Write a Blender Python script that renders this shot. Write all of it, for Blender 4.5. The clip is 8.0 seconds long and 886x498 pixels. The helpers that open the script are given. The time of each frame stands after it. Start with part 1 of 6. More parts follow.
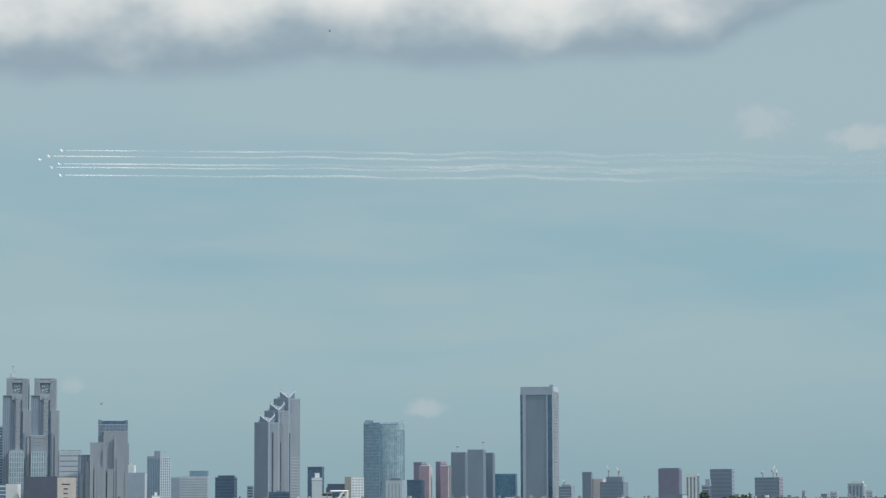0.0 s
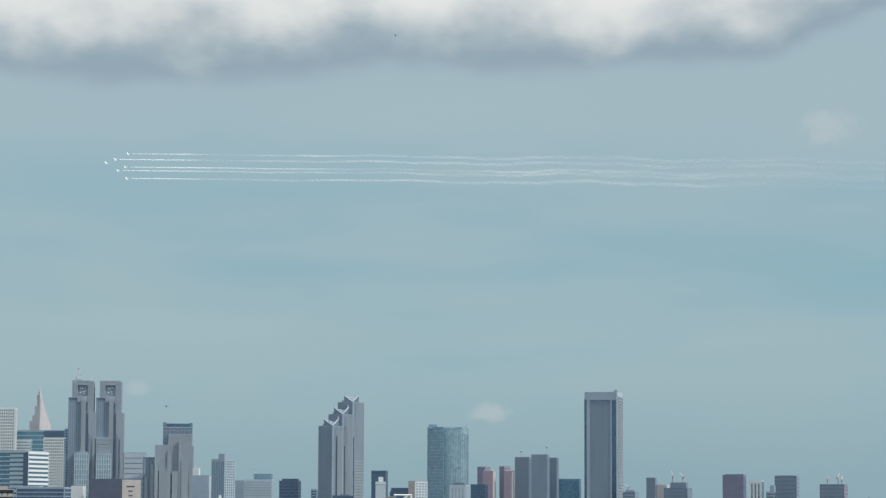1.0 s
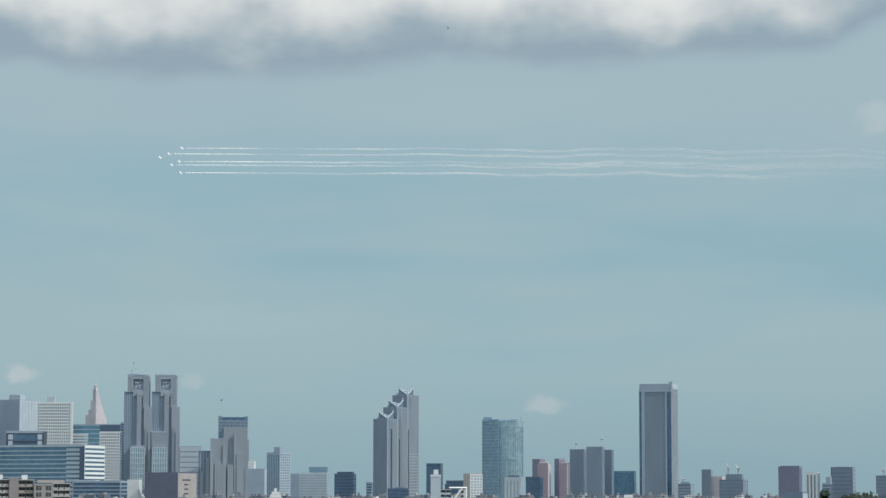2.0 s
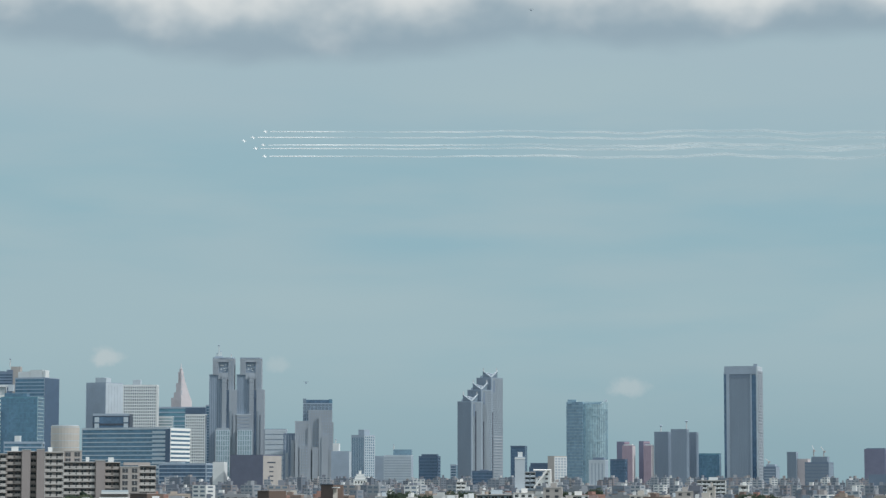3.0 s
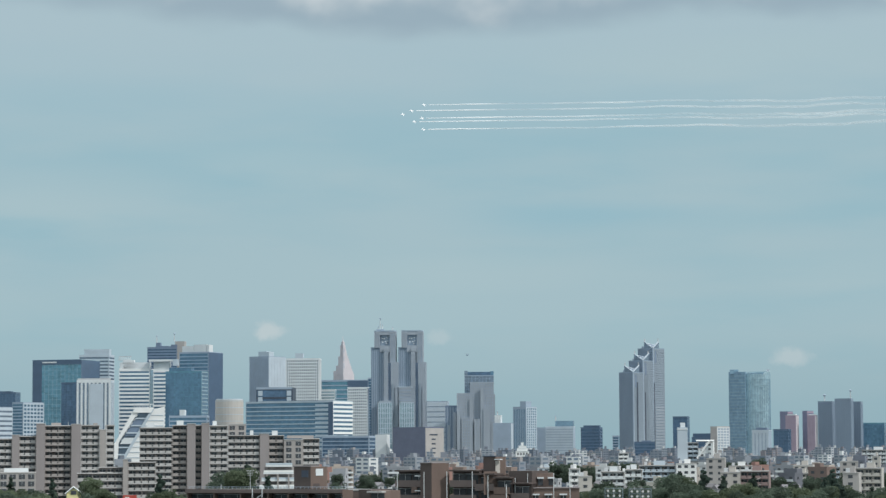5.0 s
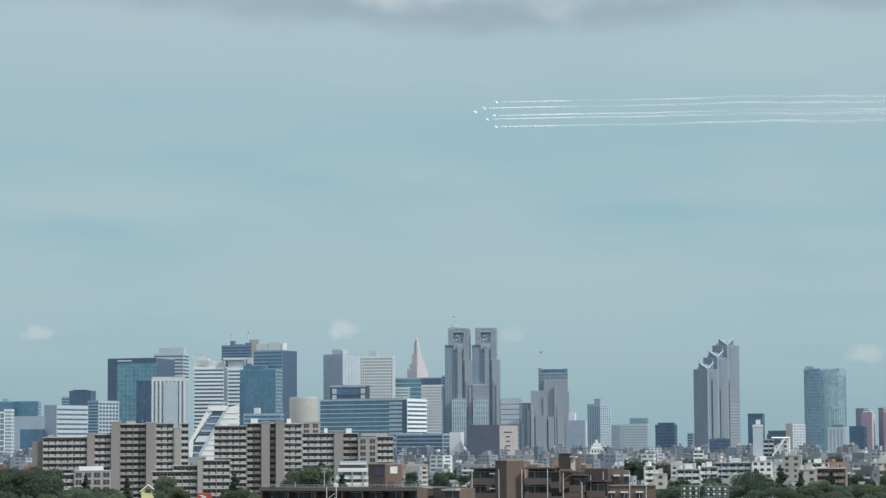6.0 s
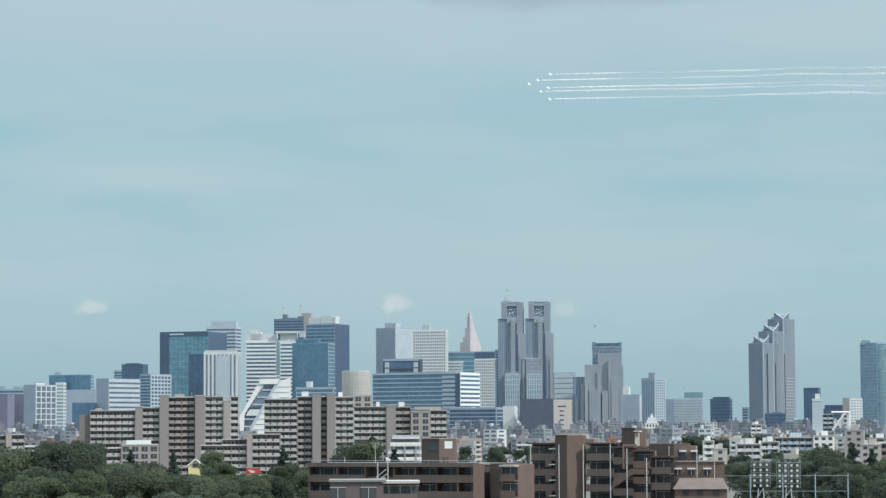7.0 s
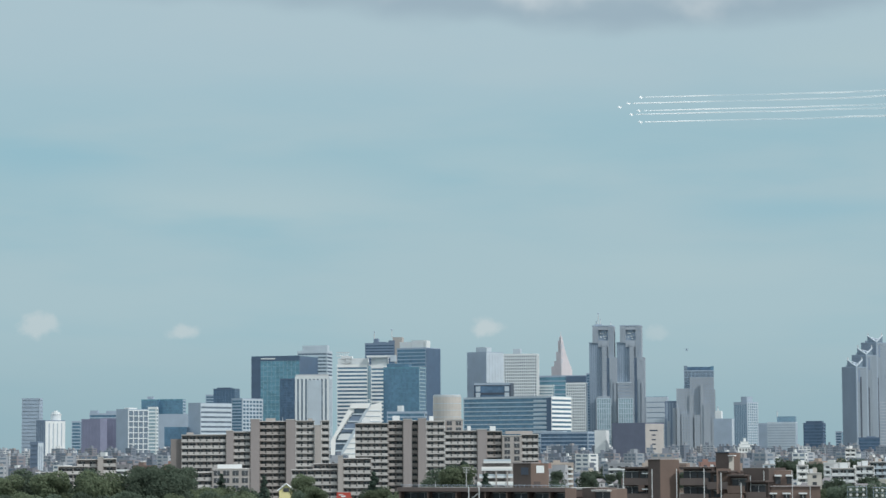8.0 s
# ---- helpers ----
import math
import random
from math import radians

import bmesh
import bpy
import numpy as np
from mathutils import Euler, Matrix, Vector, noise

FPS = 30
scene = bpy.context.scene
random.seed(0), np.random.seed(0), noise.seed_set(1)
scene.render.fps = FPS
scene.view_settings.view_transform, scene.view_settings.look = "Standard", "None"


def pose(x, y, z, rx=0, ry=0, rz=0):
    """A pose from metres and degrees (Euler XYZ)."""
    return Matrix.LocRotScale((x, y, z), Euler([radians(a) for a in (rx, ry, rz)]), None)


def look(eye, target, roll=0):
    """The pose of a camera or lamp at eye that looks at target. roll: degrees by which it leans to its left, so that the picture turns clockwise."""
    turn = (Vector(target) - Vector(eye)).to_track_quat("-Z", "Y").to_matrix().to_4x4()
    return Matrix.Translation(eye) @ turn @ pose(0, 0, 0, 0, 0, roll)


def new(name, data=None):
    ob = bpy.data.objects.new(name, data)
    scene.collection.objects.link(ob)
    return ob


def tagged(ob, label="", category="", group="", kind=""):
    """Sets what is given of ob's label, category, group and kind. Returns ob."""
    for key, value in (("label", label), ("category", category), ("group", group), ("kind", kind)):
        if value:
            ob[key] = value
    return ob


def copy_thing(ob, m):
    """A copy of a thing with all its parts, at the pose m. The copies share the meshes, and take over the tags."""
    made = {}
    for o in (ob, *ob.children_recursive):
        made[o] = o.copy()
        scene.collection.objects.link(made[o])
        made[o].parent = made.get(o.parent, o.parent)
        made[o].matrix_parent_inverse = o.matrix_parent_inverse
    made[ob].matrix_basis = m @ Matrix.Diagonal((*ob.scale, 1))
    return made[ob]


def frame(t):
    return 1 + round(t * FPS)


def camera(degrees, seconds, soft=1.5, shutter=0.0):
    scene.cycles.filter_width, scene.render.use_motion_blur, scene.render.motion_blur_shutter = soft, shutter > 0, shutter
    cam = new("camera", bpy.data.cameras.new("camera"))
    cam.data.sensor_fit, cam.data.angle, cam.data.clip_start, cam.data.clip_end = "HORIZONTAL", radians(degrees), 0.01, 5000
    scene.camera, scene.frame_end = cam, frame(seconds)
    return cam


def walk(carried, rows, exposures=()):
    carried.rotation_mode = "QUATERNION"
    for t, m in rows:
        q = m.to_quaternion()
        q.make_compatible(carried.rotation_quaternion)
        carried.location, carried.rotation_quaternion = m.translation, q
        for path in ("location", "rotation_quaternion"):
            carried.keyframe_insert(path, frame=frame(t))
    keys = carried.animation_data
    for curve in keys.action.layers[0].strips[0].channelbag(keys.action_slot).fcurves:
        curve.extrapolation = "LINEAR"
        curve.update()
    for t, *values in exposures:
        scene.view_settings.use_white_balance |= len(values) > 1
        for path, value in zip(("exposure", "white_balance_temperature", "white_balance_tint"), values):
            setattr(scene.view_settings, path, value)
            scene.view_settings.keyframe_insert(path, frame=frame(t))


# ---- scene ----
cam = camera(20.0, 8.0, soft=1.3, shutter=0.25)
EYE = Vector((0, 0, 22))
PUSH = Vector((math.sin(radians(-6.6)), math.cos(radians(-6.6)), 0))


def aim(turn, tilt, roll, ahead):
    """Turn to the right, tilt up and roll, in degrees, and metres gone ahead."""
    a, e = radians(turn), radians(tilt)
    eye = EYE + PUSH * ahead
    return look(eye, eye + Vector((math.sin(a) * math.cos(e), math.cos(a) * math.cos(e), math.sin(e))) * 1000, roll)


walk(cam, [(t, aim(*r)) for t, *r in (
    (0.0, 5.275, 5.800, -0.181, 0.0),
    (0.5, 4.457, 5.870, 0.013, 0.0),
    (1.0, 3.794, 5.901, 0.210, 0.0),
    (2.5, 1.678, 5.550, -0.043, 0.0),
    (3.0, 0.645, 5.333, 0.051, 0.0),
    (3.5, 0.001, 5.101, 0.000, 0.0),
    (4.0, -1.017, 4.849, -0.375, 0.0),
    (4.5, -2.056, 4.717, -0.374, 0.0),
    (6.0, -4.687, 4.653, -0.363, 3.0),
    (6.5, -5.357, 4.284, -0.498, 18.0),
    (7.0, -5.896, 4.072, -0.279, 28.0),
    (7.5, -6.786, 4.133, -0.302, 31.0),
    (8.0, -7.969, 4.632, -0.279, 32.0),
)], exposures=((0.0, -0.06), (3.0, -0.05), (4.5, 0.05), (6.0, 0.08), (7.0, 0.23), (7.5, 0.23), (8.0, 0.11)))

# ---- sky, clouds and sun ----
SUN_TURN, SUN_HIGH = 115.0, 45.0
world = bpy.data.worlds.new("sky")
scene.world = world
world.use_nodes = True
wt = world.node_tree
wt.nodes.clear()


def wnode(kind, **props):
    n = wt.nodes.new(kind)
    for k, v in props.items():
        if k == "op":
            n.operation = v
        elif k == "blend":
            n.blend_type = v
    return n


def wput(sock, v):
    if isinstance(v, (int, float, tuple)):
        sock.default_value = v
    else:
        wt.links.new(v, sock)


def wmath(op, a, b=0.0, c=0.0, clamp=False):
    n = wnode("ShaderNodeMath", op=op)
    n.use_clamp = clamp
    for s, v in zip(n.inputs, (a, b, c)):
        wput(s, v)
    return n.outputs[0]


def wsmooth(v, lo, hi, a=0.0, b=1.0):
    n = wnode("ShaderNodeMapRange")
    n.interpolation_type = "SMOOTHSTEP"
    for s, x in zip(n.inputs, (v, lo, hi, a, b)):
        wput(s, x)
    return n.outputs[0]


def wmix(f, a, b):
    n = wnode("ShaderNodeMix")
    n.data_type = "RGBA"
    wput(n.inputs[0], f)
    wput(n.inputs[6], a)
    wput(n.inputs[7], b)
    return n.outputs[2]


def wnoise(x, y, scale, detail=4.0, rough=0.5, seed=0.0):
    c = wnode("ShaderNodeCombineXYZ")
    wput(c.inputs[0], x)
    wput(c.inputs[1], y)
    c.inputs[2].default_value = seed
    n = wnode("ShaderNodeTexNoise")
    wt.links.new(c.outputs[0], n.inputs["Vector"])
    n.inputs["Scale"].default_value, n.inputs["Detail"].default_value, n.inputs["Roughness"].default_value = scale, detail, rough
    return n.outputs[0]


tc = wnode("ShaderNodeTexCoord")
sep = wnode("ShaderNodeSeparateXYZ")
wt.links.new(tc.outputs["Generated"], sep.inputs[0])
DEG = 57.2958
AZ = wmath("MULTIPLY", wmath("ARCTAN2", sep.outputs[0], sep.outputs[1]), DEG)
EL = wmath("MULTIPLY", wmath("ARCSINE", sep.outputs[2]), DEG)
nishita = wnode("ShaderNodeTexSky")
nishita.sky_type, nishita.sun_disc = "NISHITA", False
nishita.sun_elevation, nishita.sun_rotation = radians(SUN_HIGH), radians(SUN_TURN)
nishita.air_density, nishita.dust_density = 1.0, 2.0
clear = wnode("ShaderNodeMix", blend="MULTIPLY")
clear.data_type = "RGBA"
clear.inputs[0].default_value = 1.0
wt.links.new(nishita.outputs[0], clear.inputs[6])
clear.inputs[7].default_value = (0.09, 0.09, 0.09, 1)
# thin veil of high cloud, drawn out along the horizon
veil = wnoise(wmath("MULTIPLY", AZ, 0.07), wmath("MULTIPLY", EL, 0.30), 1.0, 3.0, 0.5, 3.3)
streak = wnoise(wmath("MULTIPLY", AZ, 0.20), wmath("MULTIPLY", EL, 1.0), 1.0, 4.0, 0.5, 8.1)
thin = wmath("ADD", wmath("MULTIPLY", veil, 0.6), wmath("MULTIPLY", streak, 0.4))
veil_blue, veil_grey = (0.294, 0.474, 0.546, 1), (0.360, 0.502, 0.555, 1)
high = wmix(wsmooth(thin, 0.32, 0.60), veil_blue, veil_grey)
high = wmix(wsmooth(EL, 0.0, 3.5, 0.8, 0.0), high, (0.272, 0.418, 0.480, 1))
high = wmix(wsmooth(EL, 6.6, 9.6, 0.0, 0.75), high, (0.402, 0.522, 0.576, 1))


def drift(sky, az, el, w, h, amount, tint):
    """A long soft streak in the veil: a gap that shows the blue, or a thicker stretch."""
    wave = wmath("MULTIPLY", wmath("SUBTRACT", streak, 0.5), 2.2)
    dx = wmath("DIVIDE", wmath("SUBTRACT", AZ, az), w)
    dy = wmath("ADD", wmath("DIVIDE", wmath("SUBTRACT", EL, el), h), wave)
    r = wmath("SQRT", wmath("ADD", wmath("MULTIPLY", dx, dx), wmath("MULTIPLY", dy, dy)))
    return wmix(wmath("MULTIPLY", wsmooth(r, 1.25, 0.1), amount), sky, tint)


GAP, THICK = (0.255, 0.458, 0.548, 1), (0.410, 0.535, 0.570, 1)
for az, el, w, h, amount, tint in ((0.2, 5.5, 3.4, 0.6, 0.6, GAP), (13.4, 5.1, 3.2, 0.7, 0.6, GAP), (9.0, 6.1, 3.0, 0.5, 0.35, GAP), (-17.0, 6.6, 2.4, 0.6, 0.5, GAP),
                                   (-13.0, 5.7, 4.6, 0.8, 0.55, THICK), (-6.5, 6.6, 3.0, 0.5, 0.3, THICK), (3.5, 8.9, 5.5, 0.9, 0.5, THICK), (7.5, 4.0, 4.5, 0.5, 0.3, THICK), (-2.5, 4.2, 4.0, 0.45, 0.3, THICK)):
    high = drift(high, az, el, w, h, amount, tint)
sky = wmix(0.93, clear.outputs[2], high)
# bank of cumulus over the city: flat soft base, bright swelling top
rag = wnoise(AZ, wmath("MULTIPLY", EL, 1.8), 0.36, 3.0, 0.5, 1.7)
swell = wnoise(wmath("MULTIPLY", AZ, 0.22), 0.0, 1.0, 1.0, 0.5, 5.2)
foot = wmath("ADD", 9.66, wmath("MULTIPLY", wmath("MAXIMUM", wmath("ADD", AZ, 3.0), 0.0), 0.038))
foot = wmath("ADD", foot, wmath("MULTIPLY", wmath("MAXIMUM", wmath("SUBTRACT", -6.5, AZ), 0.0), 0.09))
foot = wmath("ADD", foot, wmath("MULTIPLY", wmath("MAXIMUM", wmath("SUBTRACT", AZ, 11.5), 0.0), 0.4))
over = wmath("SUBTRACT", EL, foot)
rise = wmath("ADD", over, wmath("MULTIPLY", wmath("SUBTRACT", rag, 0.5), 0.9))
rise = wmath("ADD", rise, wmath("MULTIPLY", wmath("SUBTRACT", swell, 0.5), 0.7))
bank = wsmooth(rise, -0.25, 0.40)
crest = wnoise(AZ, wmath("MULTIPLY", EL, 1.3), 0.45, 4.0, 0.47, 6.6)
light = wsmooth(wmath("ADD", rise, wmath("MULTIPLY", wmath("SUBTRACT", crest, 0.5), 2.6)), 0.25, 2.1)
# sunlit heights of the cloud; raised above the view to fill shaded walls
heap = wmix(wsmooth(EL, 14.0, 40.0), (0.84, 0.85, 0.83, 1), (1.18, 1.25, 1.30, 1))
cumulus = wmix(light, (0.300, 0.400, 0.470, 1), heap)
sky = wmix(wmath("MULTIPLY", bank, 0.92), sky, cumulus)


def puff(sky, az, el, w, h, amount):
    """A small fair-weather cloud low over the roofs."""
    dx = wmath("DIVIDE", wmath("SUBTRACT", AZ, az), w)
    dy = wmath("DIVIDE", wmath("SUBTRACT", EL, el), h)
    r = wmath("SQRT", wmath("ADD", wmath("MULTIPLY", dx, dx), wmath("MULTIPLY", dy, dy)))
    n = wnoise(AZ, EL, 2.6, 4.0, 0.6, az)
    r = wmath("ADD", r, wmath("MULTIPLY", wmath("SUBTRACT", n, 0.5), 1.5))
    return wmix(wmath("MULTIPLY", wsmooth(r, 1.15, 0.35), amount), sky, (0.56, 0.61, 0.62, 1))


for az, el, w, h, amount in ((4.85, 2.17, 0.46, 0.22, 0.42), (-7.0, 2.83, 0.42, 0.24, 0.55), (-3.1, 2.7, 0.3, 0.2, 0.25),
                             (-13.9, 2.75, 0.42, 0.2, 0.5), (-17.1, 2.9, 0.5, 0.3, 0.5), (12.6, 8.6, 0.7, 0.5, 0.35), (14.9, 8.2, 0.9, 0.35, 0.5)):
    sky = puff(sky, az, el, w, h, amount)
bg = wnode("ShaderNodeBackground")
wt.links.new(sky, bg.inputs[0])
bg.inputs[1].default_value = 1.0
wt.links.new(bg.outputs[0], wnode("ShaderNodeOutputWorld").inputs[0])

sun = new("sun", bpy.data.lights.new("sun", "SUN"))
sun.data.energy, sun.data.angle, sun.data.color = 2.4, radians(0.6), (1.0, 0.975, 0.94)
sa, se = radians(SUN_TURN), radians(SUN_HIGH)
sun.matrix_world = look((0, 0, 500), Vector((0, 0, 500)) - Vector((math.sin(sa) * math.cos(se), math.cos(sa) * math.cos(se), math.sin(se))))


# ---- materials ----
def material(name, color, rough=0.7, metal=0.0, grain=0.25, size=6.0, fine=0.8, bump=0.2, vary=0.0, panes=None, ior=1.5, streaks=0.0):
    """A surface with stains at one scale and grain at another. panes: sizes of the panes, which differ a little from one to the next."""
    m = bpy.data.materials.new(name)
    m.use_nodes = True
    t = m.node_tree
    b = t.nodes["Principled BSDF"]
    b.inputs["Roughness"].default_value, b.inputs["Metallic"].default_value, b.inputs["IOR"].default_value = rough, metal, ior
    co = t.nodes.new("ShaderNodeTexCoord")
    big, small = t.nodes.new("ShaderNodeTexNoise"), t.nodes.new("ShaderNodeTexNoise")
    mp = t.nodes.new("ShaderNodeMapping")
    mp.inputs["Scale"].default_value = (1, 1, 0.25 if streaks else 1)
    t.links.new(co.outputs["Object"], mp.inputs[0])
    for n, s in ((big, size), (small, fine)):
        t.links.new(mp.outputs[0], n.inputs["Vector"])
        n.inputs["Scale"].default_value, n.inputs["Detail"].default_value = 1.0 / s, 5.0
    mixed = t.nodes.new("ShaderNodeMath")
    mixed.operation = "MULTIPLY_ADD"
    t.links.new(big.outputs[0], mixed.inputs[0])
    mixed.inputs[1].default_value = 0.65
    half = t.nodes.new("ShaderNodeMath")
    half.operation = "MULTIPLY"
    t.links.new(small.outputs[0], half.inputs[0])
    half.inputs[1].default_value = 0.35
    t.links.new(half.outputs[0], mixed.inputs[2])
    last = mixed.outputs[0]
    if panes:
        snap = t.nodes.new("ShaderNodeVectorMath")
        snap.operation = "SNAP"
        t.links.new(co.outputs["Object"], snap.inputs[0])
        snap.inputs[1].default_value = panes
        wn = t.nodes.new("ShaderNodeTexWhiteNoise")
        t.links.new(snap.outputs[0], wn.inputs["Vector"])
        ad = t.nodes.new("ShaderNodeMath")
        ad.operation = "MULTIPLY_ADD"
        t.links.new(wn.outputs["Value"], ad.inputs[0])
        ad.inputs[1].default_value = 0.28
        sb = t.nodes.new("ShaderNodeMath")
        sb.operation = "MULTIPLY_ADD"
        t.links.new(last, sb.inputs[0])
        sb.inputs[1].default_value, sb.inputs[2].default_value = 0.7, 0.02
        t.links.new(sb.outputs[0], ad.inputs[2])
        last = ad.outputs[0]
    if vary:
        info = t.nodes.new("ShaderNodeObjectInfo")
        ad = t.nodes.new("ShaderNodeMath")
        ad.operation = "MULTIPLY_ADD"
        t.links.new(info.outputs["Random"], ad.inputs[0])
        ad.inputs[1].default_value = vary
        sb = t.nodes.new("ShaderNodeMath")
        sb.operation = "ADD"
        t.links.new(last, sb.inputs[0])
        sb.inputs[1].default_value = -vary / 2
        t.links.new(sb.outputs[0], ad.inputs[2])
        last = ad.outputs[0]
    ramp = t.nodes.new("ShaderNodeMix")
    ramp.data_type = "RGBA"
    mr = t.nodes.new("ShaderNodeMapRange")
    t.links.new(last, mr.inputs[0])
    mr.inputs[1].default_value, mr.inputs[2].default_value = 0.25, 0.75
    t.links.new(mr.outputs[0], ramp.inputs[0])
    ramp.inputs[6].default_value = (*[c * (1 - grain) for c in color], 1)
    ramp.inputs[7].default_value = (*[min(0.9, c * (1 + grain)) for c in color], 1)
    t.links.new(ramp.outputs[2], b.inputs["Base Color"])
    if bump:
        bp = t.nodes.new("ShaderNodeBump")
        bp.inputs["Strength"].default_value, bp.inputs["Distance"].default_value = bump, 0.05
        t.links.new(small.outputs[0], bp.inputs["Height"])
        t.links.new(bp.outputs[0], b.inputs["Normal"])
    return m


WHITE = material("white_panel", (0.70, 0.73, 0.74), 0.6, grain=0.10, size=14)
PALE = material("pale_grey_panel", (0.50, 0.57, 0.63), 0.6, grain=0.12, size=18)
# GREY, STONE and DARKSTONE carry the blue of distance haze in their colour
GREY = material("hazy_grey_panel", (0.345, 0.42, 0.51), 0.6, grain=0.14, size=18)
STONE = material("hazy_grey_granite", (0.338, 0.382, 0.436), 0.65, grain=0.14, size=22, streaks=1)
DARKSTONE = material("hazy_dark_panel", (0.185, 0.245, 0.335), 0.55, grain=0.15, size=18)
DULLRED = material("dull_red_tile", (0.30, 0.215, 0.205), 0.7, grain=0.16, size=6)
# stone with shade, and on far towers haze, mixed into its colour
SHADESTONE = material("shaded_hazy_stone", (0.238, 0.302, 0.382), 0.6, grain=0.12, size=20, streaks=1)
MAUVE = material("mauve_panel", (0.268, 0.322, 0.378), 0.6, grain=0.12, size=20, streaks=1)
TAN = material("tan_tile", (0.43, 0.405, 0.39), 0.7, grain=0.12, size=10)
BRIGHT = material("bright_white_panel", (0.86, 0.86, 0.84), 0.6, grain=0.06, size=12)
BEIGE = material("beige_tile", (0.52, 0.49, 0.45), 0.7, grain=0.12, size=10)
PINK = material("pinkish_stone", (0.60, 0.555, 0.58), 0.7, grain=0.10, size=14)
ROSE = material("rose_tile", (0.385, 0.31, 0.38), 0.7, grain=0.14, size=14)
# maroon paled towards blue, as haze would show it from afar
MAROON = material("hazy_maroon_panel", (0.228, 0.240, 0.340), 0.6, grain=0.15, size=14)
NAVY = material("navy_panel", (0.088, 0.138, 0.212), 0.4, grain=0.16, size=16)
BLACK = material("black_panel", (0.06, 0.075, 0.105), 0.4, grain=0.2, size=8)
# dark tower glass, its colours lifted to stand for haze
GLASS_NAVY = material("navy_glass", (0.115, 0.188, 0.288), 0.18, 0.35, 0.35, 30, 4, 0, panes=(3.2, 3.2, 4.0), ior=1.7)
GLASS_BLUE = material("blue_glass", (0.145, 0.265, 0.375), 0.16, 0.4, 0.3, 30, 4, 0, panes=(3.2, 3.2, 4.0), ior=1.7)
GLASS_TEAL = material("teal_glass", (0.17, 0.34, 0.43), 0.14, 0.4, 0.3, 40, 6, 0, panes=(6.0, 6.0, 4.0), ior=1.7)
GLASS_GREY = material("grey_glass", (0.205, 0.262, 0.33), 0.2, 0.3, 0.3, 30, 4, 0, panes=(3.2, 3.2, 4.0), ior=1.7)
GLASS_PALE = material("pale_glass", (0.42, 0.56, 0.62), 0.16, 0.35, 0.2, 40, 6, 0, panes=(4.0, 4.0, 4.0), ior=1.7)
GLASS_SKY = material("sky_blue_glass", (0.27, 0.41, 0.52), 0.18, 0.3, 0.2, 40, 6, 0, panes=(4.0, 4.0, 4.0), ior=1.7)
GLASS_ROOM = material("window_glass", (0.070, 0.076, 0.085), 0.15, 0.0, 0.6, 8, 2, 0, panes=(1.8, 1.8, 2.9), ior=1.4)
STEEL = material("painted_steel", (0.62, 0.63, 0.64), 0.4, 0.2, 0.1, 4, 0.5, 0)
JETWHITE = material("jet_paint", (0.86, 0.87, 0.88), 0.4, grain=0.03, size=3, bump=0)
# crane steel greyed in its colour to stand for haze
CRANE_STEEL = material("hazy_crane_steel", (0.40, 0.37, 0.37), 0.5, 0.1, 0.2, 6, 1, 0)
APT = material("apartment_tile", (0.38, 0.35, 0.335), 0.75, grain=0.12, size=5, fine=0.5, streaks=1)
# darker copy of the apartment tile, with the recess shade in its colour
APTDARK = material("apartment_tile_shaded", (0.215, 0.195, 0.19), 0.8, grain=0.2, size=4, fine=0.5)
APTPALE = material("balcony_parapet", (0.48, 0.465, 0.455), 0.7, grain=0.16, size=4, fine=0.5, vary=0.45, streaks=1)
PIER = material("pinkish_brown_tile", (0.30, 0.27, 0.268), 0.75, grain=0.12, size=6, fine=0.5, streaks=1)
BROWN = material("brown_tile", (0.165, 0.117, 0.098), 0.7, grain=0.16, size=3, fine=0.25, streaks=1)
# darker copies of the brown tile, holding the shade of fronts and recesses
DARKBROWN = material("shaded_brown_tile", (0.095, 0.074, 0.068), 0.7, grain=0.2, size=3, fine=0.25, streaks=1)
TAUPE = material("shaded_taupe_tile", (0.155, 0.123, 0.114), 0.7, grain=0.16, size=3, fine=0.25, streaks=1)
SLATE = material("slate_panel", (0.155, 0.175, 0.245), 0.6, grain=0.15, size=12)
ROOFGREY = material("roof_membrane", (0.26, 0.27, 0.265), 0.8, grain=0.25, size=4, fine=0.5)
ROOFTILE = material("roof_tile", (0.16, 0.155, 0.165), 0.7, grain=0.25, size=2, fine=0.3, vary=0.6)
REDROOF = material("red_roof", (0.45, 0.07, 0.05), 0.5, grain=0.15, size=2)
YELLOW = material("cream_render", (0.75, 0.68, 0.36), 0.7, grain=0.08, size=2)
GROUND = material("city_ground", (0.15, 0.155, 0.14), 0.9, grain=0.5, size=40, fine=6)
BARK = material("bark", (0.10, 0.075, 0.055), 0.9, grain=0.3, size=1, fine=0.2)


